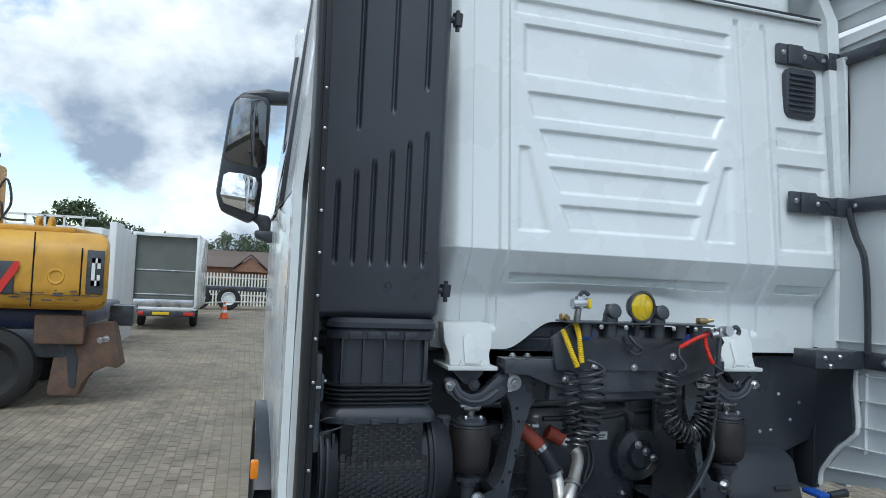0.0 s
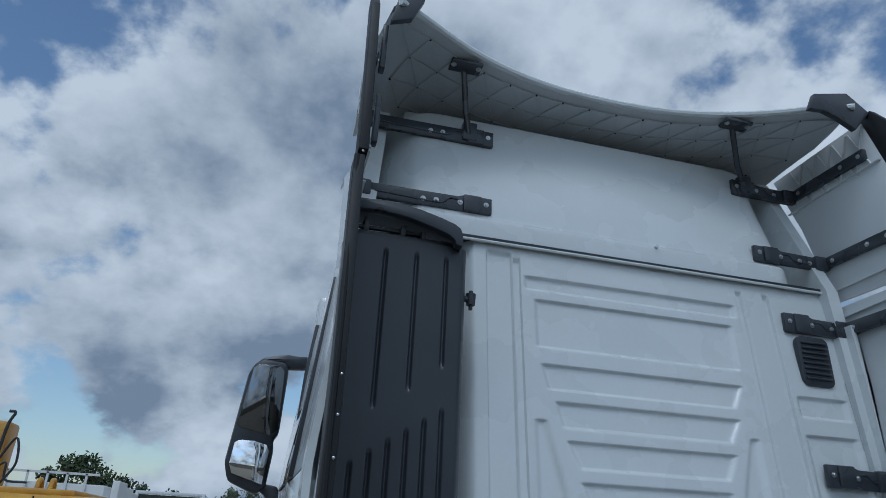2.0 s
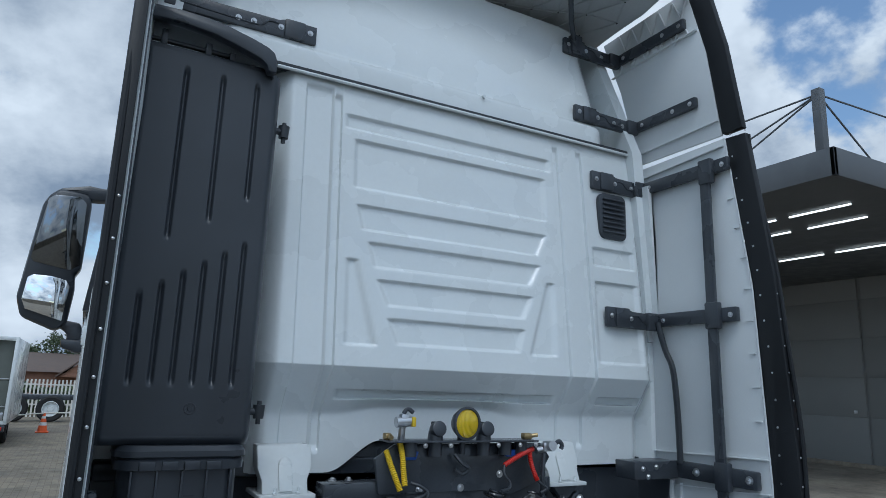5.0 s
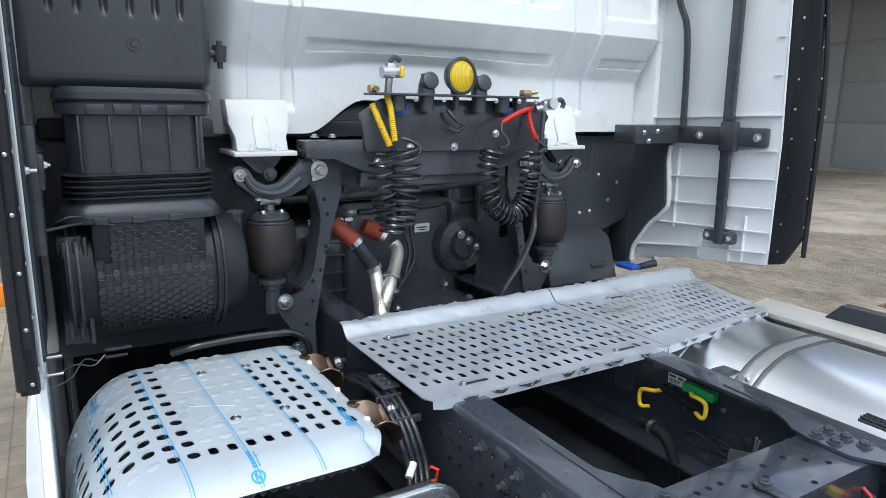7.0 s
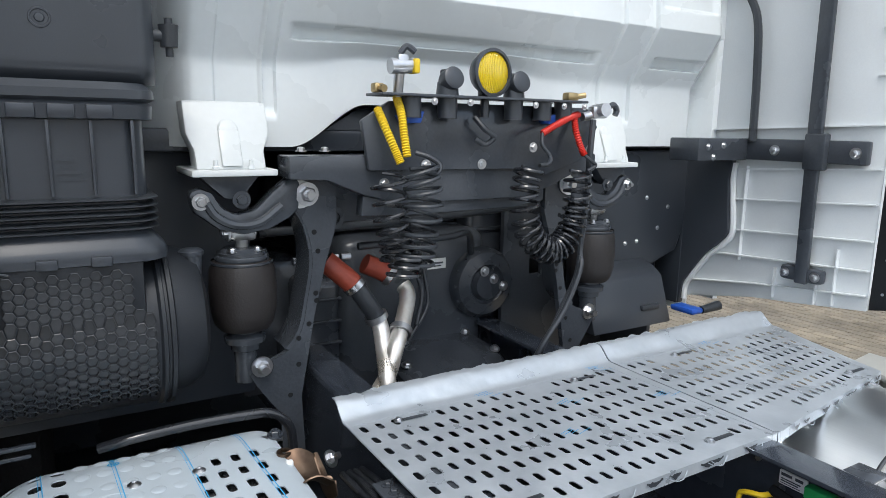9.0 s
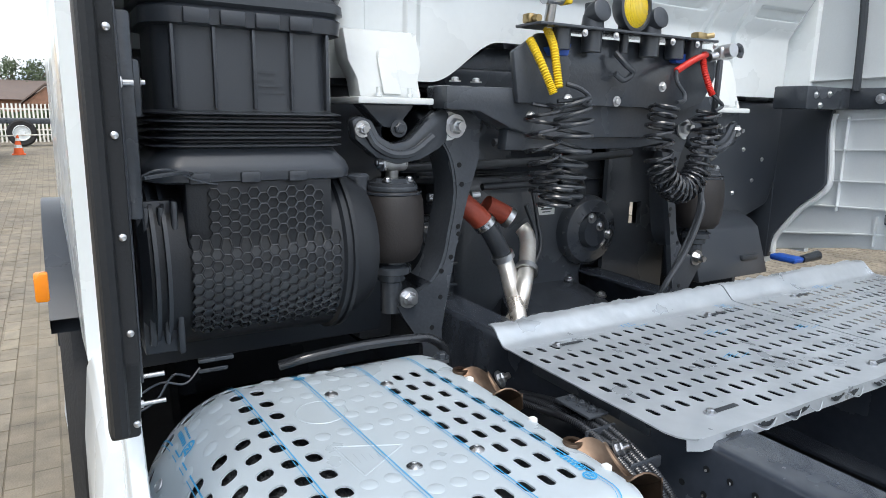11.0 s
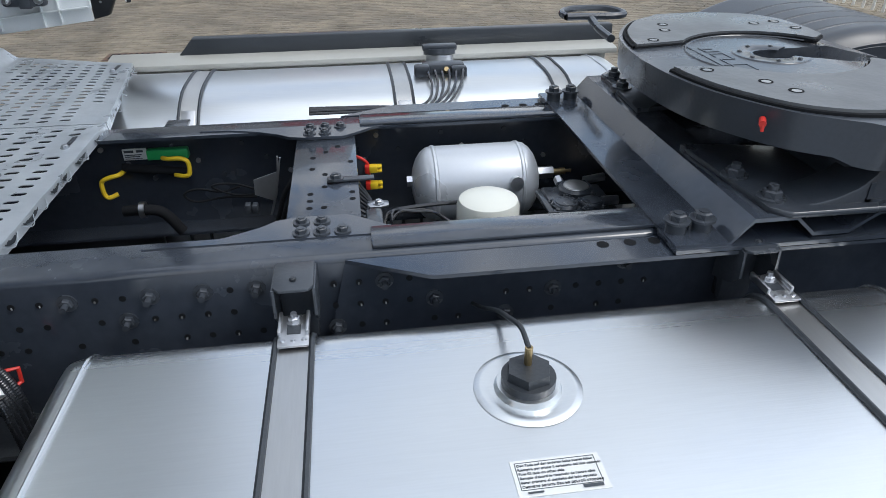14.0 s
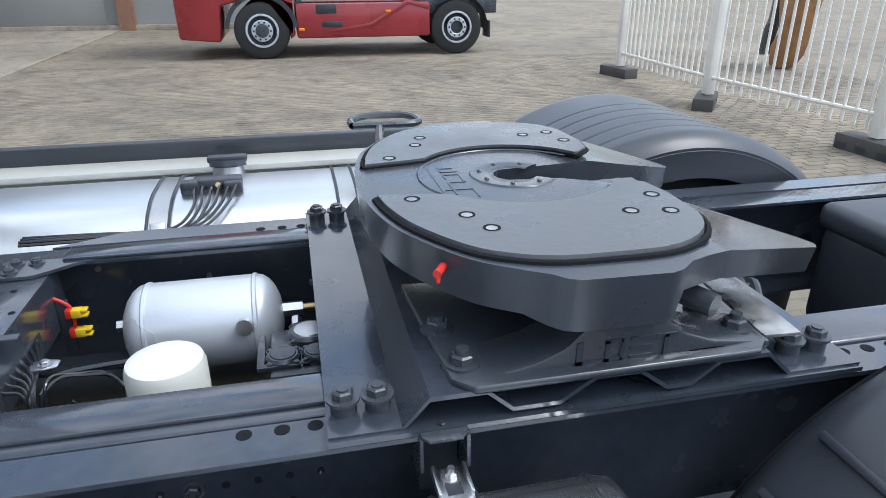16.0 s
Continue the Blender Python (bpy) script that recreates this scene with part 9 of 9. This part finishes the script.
for i in range(20):
    a0, a1 = radians(-5 + i * 9.5), radians(-5 + (i + 1) * 9.5)
    q = [bm.verts.new((x, -5.15 + 0.62 * math.cos(a), 0.51 + 0.62 * math.sin(a))) for a in (a0, a1) for x in (11.84, 12.35)]
    bm.faces.new((q[0], q[1], q[3], q[2]))
bmesh.ops.remove_doubles(bm, verts=bm.verts, dist=0.001)
box(bm, 11.86, 12.3, -5.84, -5.80, 0.30, 0.62, 0.01)
part("mudguard", bm, BLACK, RT, "black rear mudguard")
bm = bmesh.new()
for i in range(20):
    a0, a1 = radians(5 + i * 8.5), radians(5 + (i + 1) * 8.5)
    q = [bm.verts.new((x, -1.45 + r * math.cos(a), 0.51 + r * math.sin(a))) for a in (a0, a1) for r, x in ((0.58, 11.842), (0.66, 11.835))]
    bm.faces.new((q[0], q[1], q[3], q[2]))
part("arch_lip", bm, BLACK, RT)
RT.location += V((0.13, 0.07, 0))

# ---- fence with its blocks ----
FN = thing("steel_fence", (6.5, -7.2, 0), "white painted steel bar fence on feet", "fence")
posts = [(8.58, -6.89), (6.06, -6.80), (3.70, -7.0), (1.25, -7.1), (-1.2, -7.2)]
for x, y in posts:
    bm = bmesh.new()
    box(bm, x - 0.055, x + 0.055, y - 0.055, y + 0.055, 0.16, 2.2, 0.006)
    part("post", bm, FENCE, FN)
for (xa, ya), (xb, yb) in zip(posts, posts[1:]):
    for z in (0.36, 1.95):
        bm = bmesh.new()
        sweep(bm, [(xa, ya, z), (xb, yb, z)], 0.022, 8)
        part("rail", bm, FENCE, FN)
    n = 17
    for k in range(1, n):
        f = k / n
        bm = bmesh.new()
        cyl(bm, (xa + (xb - xa) * f, ya + (yb - ya) * f, 0.22), (xa + (xb - xa) * f, ya + (yb - ya) * f, 2.12), 0.016, seg=8)
        part("bar", bm, FENCE, FN)
for (x, y), swing in zip(posts, (10, -38, 3, 3, 3)):
    b = thing("fence_foot", (x, y, 0), "grey recycled-plastic fence foot with slots", "fence foot", "fence feet")
    bm = bmesh.new()
    box(bm, -0.33, 0.33, -0.12, 0.12, 0.0, 0.15, 0.012)
    turn = Matrix.Translation((x, y + 0.02, 0)) @ Matrix.Rotation(radians(swing), 4, "Z")
    bm.transform(turn)
    part("block", bm, BLOCK, b)
    for dx in (-0.22, 0.02, 0.24):
        for w in (-1, 1):
            bm = bmesh.new()
            # dark patches on the block's faces paint the shade inside its slots
            box(bm, dx - 0.06, dx + 0.06, w * 0.119 - 0.003, w * 0.119 + 0.003, 0.02, 0.075, 0.0)
            bm.transform(turn)
            part("slot", bm, RUBBER, b)
# excavator arm hanging behind the fence
EA = thing("excavator_arm", (8.6, -9.95, 0.0), "orange excavator arm with a black coupler", "excavator arm")
bm = bmesh.new()
prism(bm, [(8.92, 0.06), (8.81, 0.01), (8.58, 0.03), (8.42, 0.26), (8.22, 1.26), (7.99, 2.73), (8.90, 2.73), (8.95, 1.15), (8.81, 0.58), (8.95, 0.35)], "y", -10.1, -9.82, 0.03)
part("arm", bm, OLDORANGE, EA)
bm = bmesh.new()
prism(bm, [(9.33, 0.24), (9.30, 0.16), (9.11, 0.19), (9.02, 0.63), (8.97, 2.28), (9.13, 2.28), (9.22, 0.80), (9.30, 0.58)], "y", -10.0, -9.9, 0.03)
part("link", bm, STEELPAINT, EA)

# ---- far side seen past the cab ----
VAN = thing("box_van", (-3.7, 18.4, 0), "white box van with a grey-green roller door", "van")
bm = bmesh.new()
for a in ((-4.60, -4.52, 18.35, 22.5, 0.62, 2.78), (-2.87, -2.79, 18.35, 22.5, 0.62, 2.78), (-4.60, -2.79, 18.35, 18.45, 2.72, 2.80), (-4.60, -2.79, 18.35, 22.5, 0.58, 0.66), (-4.60, -2.79, 22.4, 22.5, 0.62, 2.78)):
    box(bm, *a, 0.008)
part("box_body", bm, WHITE, VAN)
bm = bmesh.new()
sheet(bm, [-4.58, -3.7, -2.81], [18.45, 20.4, 22.4], lambda x, y: V((x, y, 2.775)))
part("roof_sheet", bm, MILKY, VAN, "milky roof sheet")
bm = bmesh.new()
box(bm, -4.51, -2.88, 18.52, 18.56, 0.67, 2.71)
box(bm, -4.518, -4.505, 18.45, 22.3, 0.67, 2.71)
box(bm, -2.885, -2.872, 18.45, 22.3, 0.67, 2.71)
part("lining", bm, VANINSIDE, VAN)
bm = bmesh.new()
for z in (1.0, 1.7):
    box(bm, -4.50, -2.89, 18.50, 18.525, z, z + 0.035, 0.005)
    part("door_rail", bm, ZINC, VAN)
    bm = bmesh.new()
box(bm, -4.50, -2.89, 18.36, 18.40, 0.66, 0.88, 0.01)
part("rear_sill", bm, ZINC, VAN)
bm = bmesh.new()
box(bm, -4.58, -2.81, 18.2, 18.36, 0.40, 0.56, 0.02)
bp = part("bumper", bm, STEELPAINT, VAN)
for x in (-4.45, -3.12):
    bm = bmesh.new()
    box(bm, x, x + 0.26, 18.17, 18.205, 0.44, 0.53, 0.01)
    part("tail_lamp", bm, REDPL, bp, "red tail lamp")
bm = bmesh.new()
box(bm, -3.95, -3.5, 18.18, 18.202, 0.45, 0.53, 0.004)
part("number_plate", bm, YELLOW, bp, "yellow plate")
for x in (-4.45, -2.95):
    bm = bmesh.new()
    lathe(bm, (x, 19.8, 0.34), (1, 0, 0), [(-0.1, 0.18), (-0.1, 0.30), (-0.06, 0.34), (0.06, 0.34), (0.1, 0.30), (0.1, 0.18)], 24)
    part("wheel", bm, TYRE, VAN)
bm = bmesh.new()
box(bm, -4.45, -2.95, 22.6, 24.3, 0.4, 2.1, 0.15)
part("cab", bm, WHITE, VAN)
CO = thing("traffic_cone", (-2.15, 23.5, 0), "orange and white traffic cone", "cone")
for z0, z1, mat_ in ((0.03, 0.22, CONE), (0.22, 0.32, STICKER), (0.32, 0.44, CONE), (0.44, 0.52, STICKER), (0.52, 0.62, CONE)):
    bm = bmesh.new()
    cyl(bm, (-2.15, 23.5, z0), (-2.15, 23.5, z1), 0.16 - 0.21 * z0, 0.16 - 0.21 * z1, 20)
    part("band", bm, mat_, CO)
bm = bmesh.new()
box(bm, -2.34, -1.96, 23.31, 23.69, 0.0, 0.035, 0.01)
part("base", bm, CONE, CO)
TT = thing("trailer_chassis", (-2.6, 28.6, 0), "dark trailer chassis with white-rimmed wheels", "trailer")
bm = bmesh.new()
box(bm, -4.6, 0.8, 28.5, 29.4, 0.85, 1.05, 0.02)
part("frame", bm, STEELPAINT, TT)
for x in (-3.4, -2.15):
    bm = bmesh.new()
    lathe(bm, (x, 28.5, 0.51), (0, -1, 0), [(-0.15, 0.3), (-0.15, 0.44), (-0.1, 0.5), (0.1, 0.5), (0.15, 0.44), (0.13, 0.3)], 32)
    w = part("wheel", bm, TYRE, TT)
    bm = bmesh.new()
    lathe(bm, (x, 28.5, 0.51), (0, -1, 0), [(0.13, 0.30), (0.15, 0.28), (0.05, 0.25), (0.06, 0.12), (0.1, 0.1), (0.1, 0)], 24)
    part("rim", bm, WHITE, w)
bm = bmesh.new()
sweep(bm, [(-2.79, 22.0, 0.62), (-2.15, 23.5, 0.61), (2.0, 24.6, 0.66), (2.0, 24.6, 0.0)], 0.02, 6)
lone("barrier_tape", bm, FENCE, "red and white barrier tape across the yard", "tape")
FF = thing("palisade_fence", (-3, 32.0, 0), "white palisade fence along the yard's edge", "fence")
for z in (0.5, 1.35):
    bm = bmesh.new()
    box(bm, -14, 3, 32.0, 32.05, z, z + 0.06)
    part("rail", bm, FENCE, FF)
for k in range(110):
    x = -13.5 + k * 0.15
    bm = bmesh.new()
    box(bm, x, x + 0.07, 31.95, 32.0, 0.0, 1.6)
    part("pale", bm, FENCE, FF)
# pale panels beside the excavator
for k in range(3):
    bm = bmesh.new()
    y = 13.2 + 1.2 * k
    box(bm, -4.27 - 0.05 * k, -4.12 - 0.05 * k, y, y + 0.9, 0.0, 2.75 - 0.06 * k, 0.03)
    lone("container_panel", bm, STICKER, "pale panel of a parked skip lorry", "panel", "skip panels")
# white cabin and stacked frames behind the excavator
WC = thing("site_cabin", (-8.5, 20, 0), "pale grey site cabin with roof rails", "cabin")
bm = bmesh.new()
box(bm, -11.5, -6.0, 21.5, 24.5, 0.0, 3.0, 0.05)
part("body", bm, STICKER, WC)
bm = bmesh.new()
for k in range(9):
    x = -11.0 + k * 0.55
    box(bm, x, x + 0.06, 21.4, 21.46, 2.6, 3.3, 0.0)
box(bm, -11.2, -6.2, 21.4, 21.46, 3.25, 3.32)
part("roof_rail", bm, STICKER, WC)
for k in range(4):
    bm = bmesh.new()
    x = -6.1 + 0.01 * k
    box(bm, -6.0, -5.94, 21.6 + k * 0.7, 22.1 + k * 0.7, 0.6, 2.7, 0.02)
    part("panel", bm, FENCE, WC)

# ---- wheeled excavator ----
EX = thing("wheeled_excavator", (-4.6, 7.6, 0), "yellow wheeled excavator with a rusty support blade", "excavator")
bm = bmesh.new()
prism(bm, [(7.2, 1.25), (7.05, 1.42), (7.05, 2.05), (7.25, 2.25), (8.3, 2.25), (8.5, 2.0), (8.5, 1.25)], "x", -6.3, -3.10, 0.13)
for v in bm.verts:
    if v.co.x > -4:
        v.co.x -= 0.21 * (v.co.y - 7.05)
part("counterweight", bm, DIGGER, EX)
bm = bmesh.new()
box(bm, -3.36, -3.16, 7.036, 7.056, 1.48, 2.03, 0.006)
rp = part("rear_panel", bm, STEELPAINT, EX)
for x0, x1, z0, z1 in ((-3.30, -3.26, 1.58, 1.93), (-3.30, -3.20, 1.87, 1.93), (-3.30, -3.20, 1.58, 1.65), (-3.235, -3.20, 1.58, 1.72), (-3.235, -3.20, 1.80, 1.93)):
    bm = bmesh.new()
    box(bm, x0, x1, 7.030, 7.037, z0, z1)
    part("logo_shape", bm, STICKER, rp)
for x, z0, z1 in ((-3.955, 1.30, 2.22), (-3.42, 1.45, 2.05)):
    bm = bmesh.new()
    box(bm, x - 0.008, x + 0.008, 7.043, 7.052, z0, z1)
    part("seam", bm, SHADEBLACK, EX)
for k in range(26):
    bm = bmesh.new()
    x, z, w = random.uniform(-4.3, -3.2), random.choice((1.44, 1.47, 1.52, 1.40)) + random.uniform(-0.03, 0.03), random.uniform(0.02, 0.12)
    box(bm, x, x + w, 7.045, 7.0515, z, z + random.uniform(0.006, 0.018))
    part("scrape", bm, DARKINK, EX)
bm = bmesh.new()
# thin dark line painting the shade along the counterweight's fold
box(bm, -4.6, -3.2, 7.046, 7.0515, 1.445, 1.452)
part("crease", bm, DARKINK, EX)
bm = bmesh.new()
box(bm, -6.0, -4.15, 7.025, 7.05, 1.45, 1.85, 0.01)
dk = part("dark_band", bm, DARKINK, EX)
bm = bmesh.new()
prism(bm, [(-4.38, 1.45), (-4.28, 1.45), (-4.10, 1.76), (-4.10, 1.85), (-4.15, 1.85)], "y", 7.012, 7.026, 0.0)
part("stripe", bm, REDPL, dk)
bars(EX, (-4.62, 7.02, 1.54), (1, 0, 0), (0, 0, 1), [(0, 0, 0.14, 0.09)], STICKER)
bm = bmesh.new()
lathe(bm, (-3.70, 7.05, 1.68), (0, -1, 0), [(0.0, 0.10), (0.012, 0.09), (0.008, 0.07), (-0.03, 0.05), (-0.03, 0)], 20)
part("recess", bm, DIGGER, EX)
bm = bmesh.new()
box(bm, -5.8, -3.5, 7.6, 10.4, 0.98, 1.25, 0.05)
part("undercarriage", bm, NAVY, EX)
bm = bmesh.new()
box(bm, -5.6, -3.6, 7.4, 10.5, 0.62, 1.0, 0.05)
part("axle_frame", bm, STEELPAINT, EX)
for x in (-4.43, -7.0):
    for y in (7.48, 9.7):
        bm = bmesh.new()
        lathe(bm, (x, y, 0.5), (0, -1, 0), [(-0.25, 0.28), (-0.25, 0.44), (-0.20, 0.50), (-0.03, 0.50), (-0.01, 0.46), (0.01, 0.46), (0.03, 0.50), (0.20, 0.50), (0.25, 0.44), (0.255, 0.36), (0.21, 0.30), (0.16, 0.26), (0.14, 0.0)], 40)
        part("wheel", bm, TYRE, EX)
bm = bmesh.new()
prism(bm, [(-3.73, 0.85), (-3.81, 0.20), (-3.80, 0.14), (-3.46, 0.13), (-3.40, 0.30), (-3.31, 0.43), (-3.12, 0.52), (-3.0, 0.49), (-2.95, 0.53), (-2.99, 0.70), (-3.03, 0.90), (-3.06, 1.02), (-3.10, 1.10), (-3.39, 1.05), (-3.55, 0.80)], "y", 7.42, 7.75, 0.02)
bl = part("blade", bm, RUST, EX, "rusty steel support blade")
bm = bmesh.new()
box(bm, -3.97, -3.39, 7.28, 7.42, 0.81, 1.19, 0.03)
part("blade_plate", bm, RUST, bl)
bm = bmesh.new()
# dark patch before the blade, put there for a recess's shade
prism(bm, [(-3.62, 0.78), (-3.55, 0.25), (-3.48, 0.25), (-3.47, 0.60), (-3.52, 0.78)], "y", 7.405, 7.425, 0.0)
part("recess", bm, RUBBER, bl)
for x, z in ((-3.22, 0.86), (-3.15, 0.88)):
    bolt(bl, (x, 7.42, z), (0, -1, 0), 0.028, ZINC)
bm = bmesh.new()
box(bm, -3.20, -2.90, 7.8, 8.2, 1.02, 1.30, 0.02)
part("tool_box", bm, STEELPAINT, EX)
bm = bmesh.new()
box(bm, -5.2, -3.6, 7.4, 9.5, 2.24, 2.32, 0.02)
part("deck_plate", bm, DIGGER, EX)
bm = bmesh.new()
for x in (-4.1, -3.95):
    sweep(bm, smooth_path([(x, 7.6, 2.3), (x, 7.65, 2.42), (x, 7.75, 2.42), (x, 7.8, 2.3)], 5), 0.03, 8)
part("lifting_eye", bm, DIGGER, EX)
bm = bmesh.new()
sweep(bm, smooth_path([(-4.62, 7.5, 2.3), (-4.60, 7.5, 3.0), (-4.55, 7.5, 3.2), (-4.62, 7.5, 3.22)], 6), 0.02, 8)
sweep(bm, smooth_path([(-4.6, 7.5, 2.6), (-4.45, 7.5, 2.9), (-4.38, 7.5, 2.6), (-4.5, 7.5, 2.35)], 6), 0.015, 8)
sweep(bm, smooth_path([(-4.7, 7.5, 2.4), (-4.5, 7.5, 2.6), (-4.45, 7.5, 2.4), (-4.2, 7.5, 2.38)], 6), 0.015, 8)
part("hydraulic_hose", bm, RUBBER, EX)
bm = bmesh.new()
box(bm, -5.2, -4.56, 7.5, 7.9, 2.3, 3.1, 0.05)
part("boom_foot", bm, DIGGER, EX)


# ---- trees, houses, far distance ----
def tree(x, y, height, spread, seed, label):
    rnd = random.Random(seed)
    t = thing("tree", (x, y, 0), label, "tree", "far trees")
    bm = bmesh.new()
    sweep(bm, smooth_path([(x, y, 0), (x + 0.1, y, height * 0.3), (x, y + 0.1, height * 0.6)], 4), 0.16 + 0.01 * height, 8)
    for k in range(7):
        a = rnd.uniform(0, 6.28)
        sweep(bm, [(x, y, height * rnd.uniform(0.3, 0.55)), (x + math.cos(a) * spread * 0.6, y + math.sin(a) * spread * 0.6, height * rnd.uniform(0.6, 0.85))], 0.06, 6)
    part("trunk", bm, BARK, t)
    vs, fs = [], []
    for clump in range(34):
        a, e = rnd.uniform(0, 6.28), rnd.uniform(-0.5, 1.0)
        r = spread * rnd.uniform(0.35, 0.95) * math.cos(e * 1.1)
        cx, cy, cz = x + r * math.cos(a), y + r * math.sin(a), height * (0.62 + 0.36 * e * rnd.uniform(0.7, 1.0))
        size = spread * rnd.uniform(0.16, 0.34)
        for leaf in range(70):
            d = V((rnd.gauss(0, 1), rnd.gauss(0, 1), rnd.gauss(0, 0.8))).normalized() * size * rnd.uniform(0.4, 1.05)
            u = V((rnd.gauss(0, 1), rnd.gauss(0, 1), rnd.gauss(0, 1))).normalized()
            w = u.orthogonal().normalized()
            s = rnd.uniform(0.05, 0.11) * (1 + 0.05 * height)
            c = V((cx, cy, cz)) + d
            n = len(vs)
            vs += [c - u * s, c + w * s * 0.6, c + u * s, c - w * s * 0.6]
            fs.append((n, n + 1, n + 2, n + 3))
    me = bpy.data.meshes.new("crown")
    me.from_pydata(vs, [], fs)
    me.materials.append(LEAF)
    settle(new("crown", me), t)
    return t


tree(-10.2, 36, 5.2, 2.0, 1, "leafy dark green tree beyond the yard")
tree(-8.6, 38, 4.6, 1.7, 2, "leafy dark green tree beyond the yard")
tree(-6.4, 40, 3.6, 1.8, 3, "low leafy tree beyond the yard")
for k, (x, y, h, w) in enumerate(((-2.6, 58, 4.9, 2.6), (-0.6, 62, 4.6, 2.4), (1.6, 60, 4.4, 2.4), (-5.2, 60, 4.0, 2.0), (3.6, 62, 4.2, 2.2))):
    tree(x, y, h, w, 10 + k, "distant leafy tree behind the houses")
HS = thing("brick_house", (-2.5, 55, 0), "low brick house with a tiled roof", "house")
bm = bmesh.new()
box(bm, -9.0, 5.0, 52, 60, 0, 2.0)
part("wall", bm, BRICK, HS)
bm = bmesh.new()
prism(bm, [(51.6, 1.9), (56, 3.3), (60.4, 1.9)], "x", -9.3, 5.3, 0.0)
part("roof", bm, ROOFTILE, HS)
bm = bmesh.new()
prism(bm, [(-2.6, 1.6), (-1.2, 2.75), (0.2, 1.6)], "y", 50.6, 53.0, 0.0)
part("gable", bm, BRICK, HS)
bm = bmesh.new()
prism(bm, [(-2.8, 1.55), (-1.2, 2.90), (0.4, 1.55), (0.4, 1.65), (-1.2, 3.02), (-2.8, 1.65)], "y", 50.4, 53.0, 0.0)
part("gable_roof", bm, ROOFTILE, HS)


def hedge(name, x0, x1, y0, y1, h, seed, label):
    rnd = random.Random(seed)
    vs, fs = [], []
    for k in range(5200):
        c = V((rnd.uniform(x0, x1), rnd.uniform(y0, y1), 0))
        c.z = h * (1 - rnd.random() ** 2) * (0.82 + 0.2 * noise.noise(c * 0.7))
        u = V((rnd.gauss(0, 1), rnd.gauss(0, 1), rnd.gauss(0, 1))).normalized()
        w = u.orthogonal().normalized()
        s = rnd.uniform(0.08, 0.16)
        n = len(vs)
        vs += [c - u * s, c + w * s * 0.7, c + u * s, c - w * s * 0.7]
        fs.append((n, n + 1, n + 2, n + 3))
    me = bpy.data.meshes.new(name)
    me.from_pydata(vs, [], fs)
    me.materials.append(LEAF)
    return tagged(new(name, me), label, "hedge", kind="stuff")


hedge("hedge", -14, 4, 33.0, 34.2, 1.5, 21, "dense green hedge behind the palisade fence")
hedge("hedge", -8.5, -4.5, 33.5, 35.5, 3.0, 22, "taller green shrubs behind the van")
# yard walls far behind the camera close the place
bm = bmesh.new()
box(bm, -40, 30, -45, -44.5, 0, 4)
tagged(part("wall_south", bm, CONCRETE), "plain far yard wall", "wall", kind="structure")
bm = bmesh.new()
box(bm, -40.5, -40, -45, 40, 0, 4)
tagged(part("wall_west", bm, CONCRETE), "plain far yard wall", "wall", kind="structure")

# ---- paving stones beside the truck ----
made = {}
vs, fs = paver_mesh(near_x[0], near_x[1], near_y[0], near_y[1], lambda x, y: False)
brick_me = bpy.data.meshes.new("paving_stone")
brick_me.from_pydata([(0, 0, -0.02), (0.1, 0, -0.02), (0.1, 0.206, -0.02), (0, 0.206, -0.02), (0.007, 0.007, 0.010), (0.093, 0.007, 0.011), (0.093, 0.199, 0.010), (0.007, 0.199, 0.009)], [], [(4, 5, 6, 7), (0, 1, 5, 4), (1, 2, 6, 5), (2, 3, 7, 6), (3, 0, 4, 7)])
brick_me.materials.append(PAVER)
count = 0
for i in range(0, len(vs), 8):
    if count >= 300:
        break
    ob = new("paving_stone", brick_me)
    ob.location = (vs[i][0], vs[i][1], 0.002 * noise.noise(V((vs[i][0] * 9, vs[i][1] * 9, 0))))
    ob.parent = GROUND
    count += 1
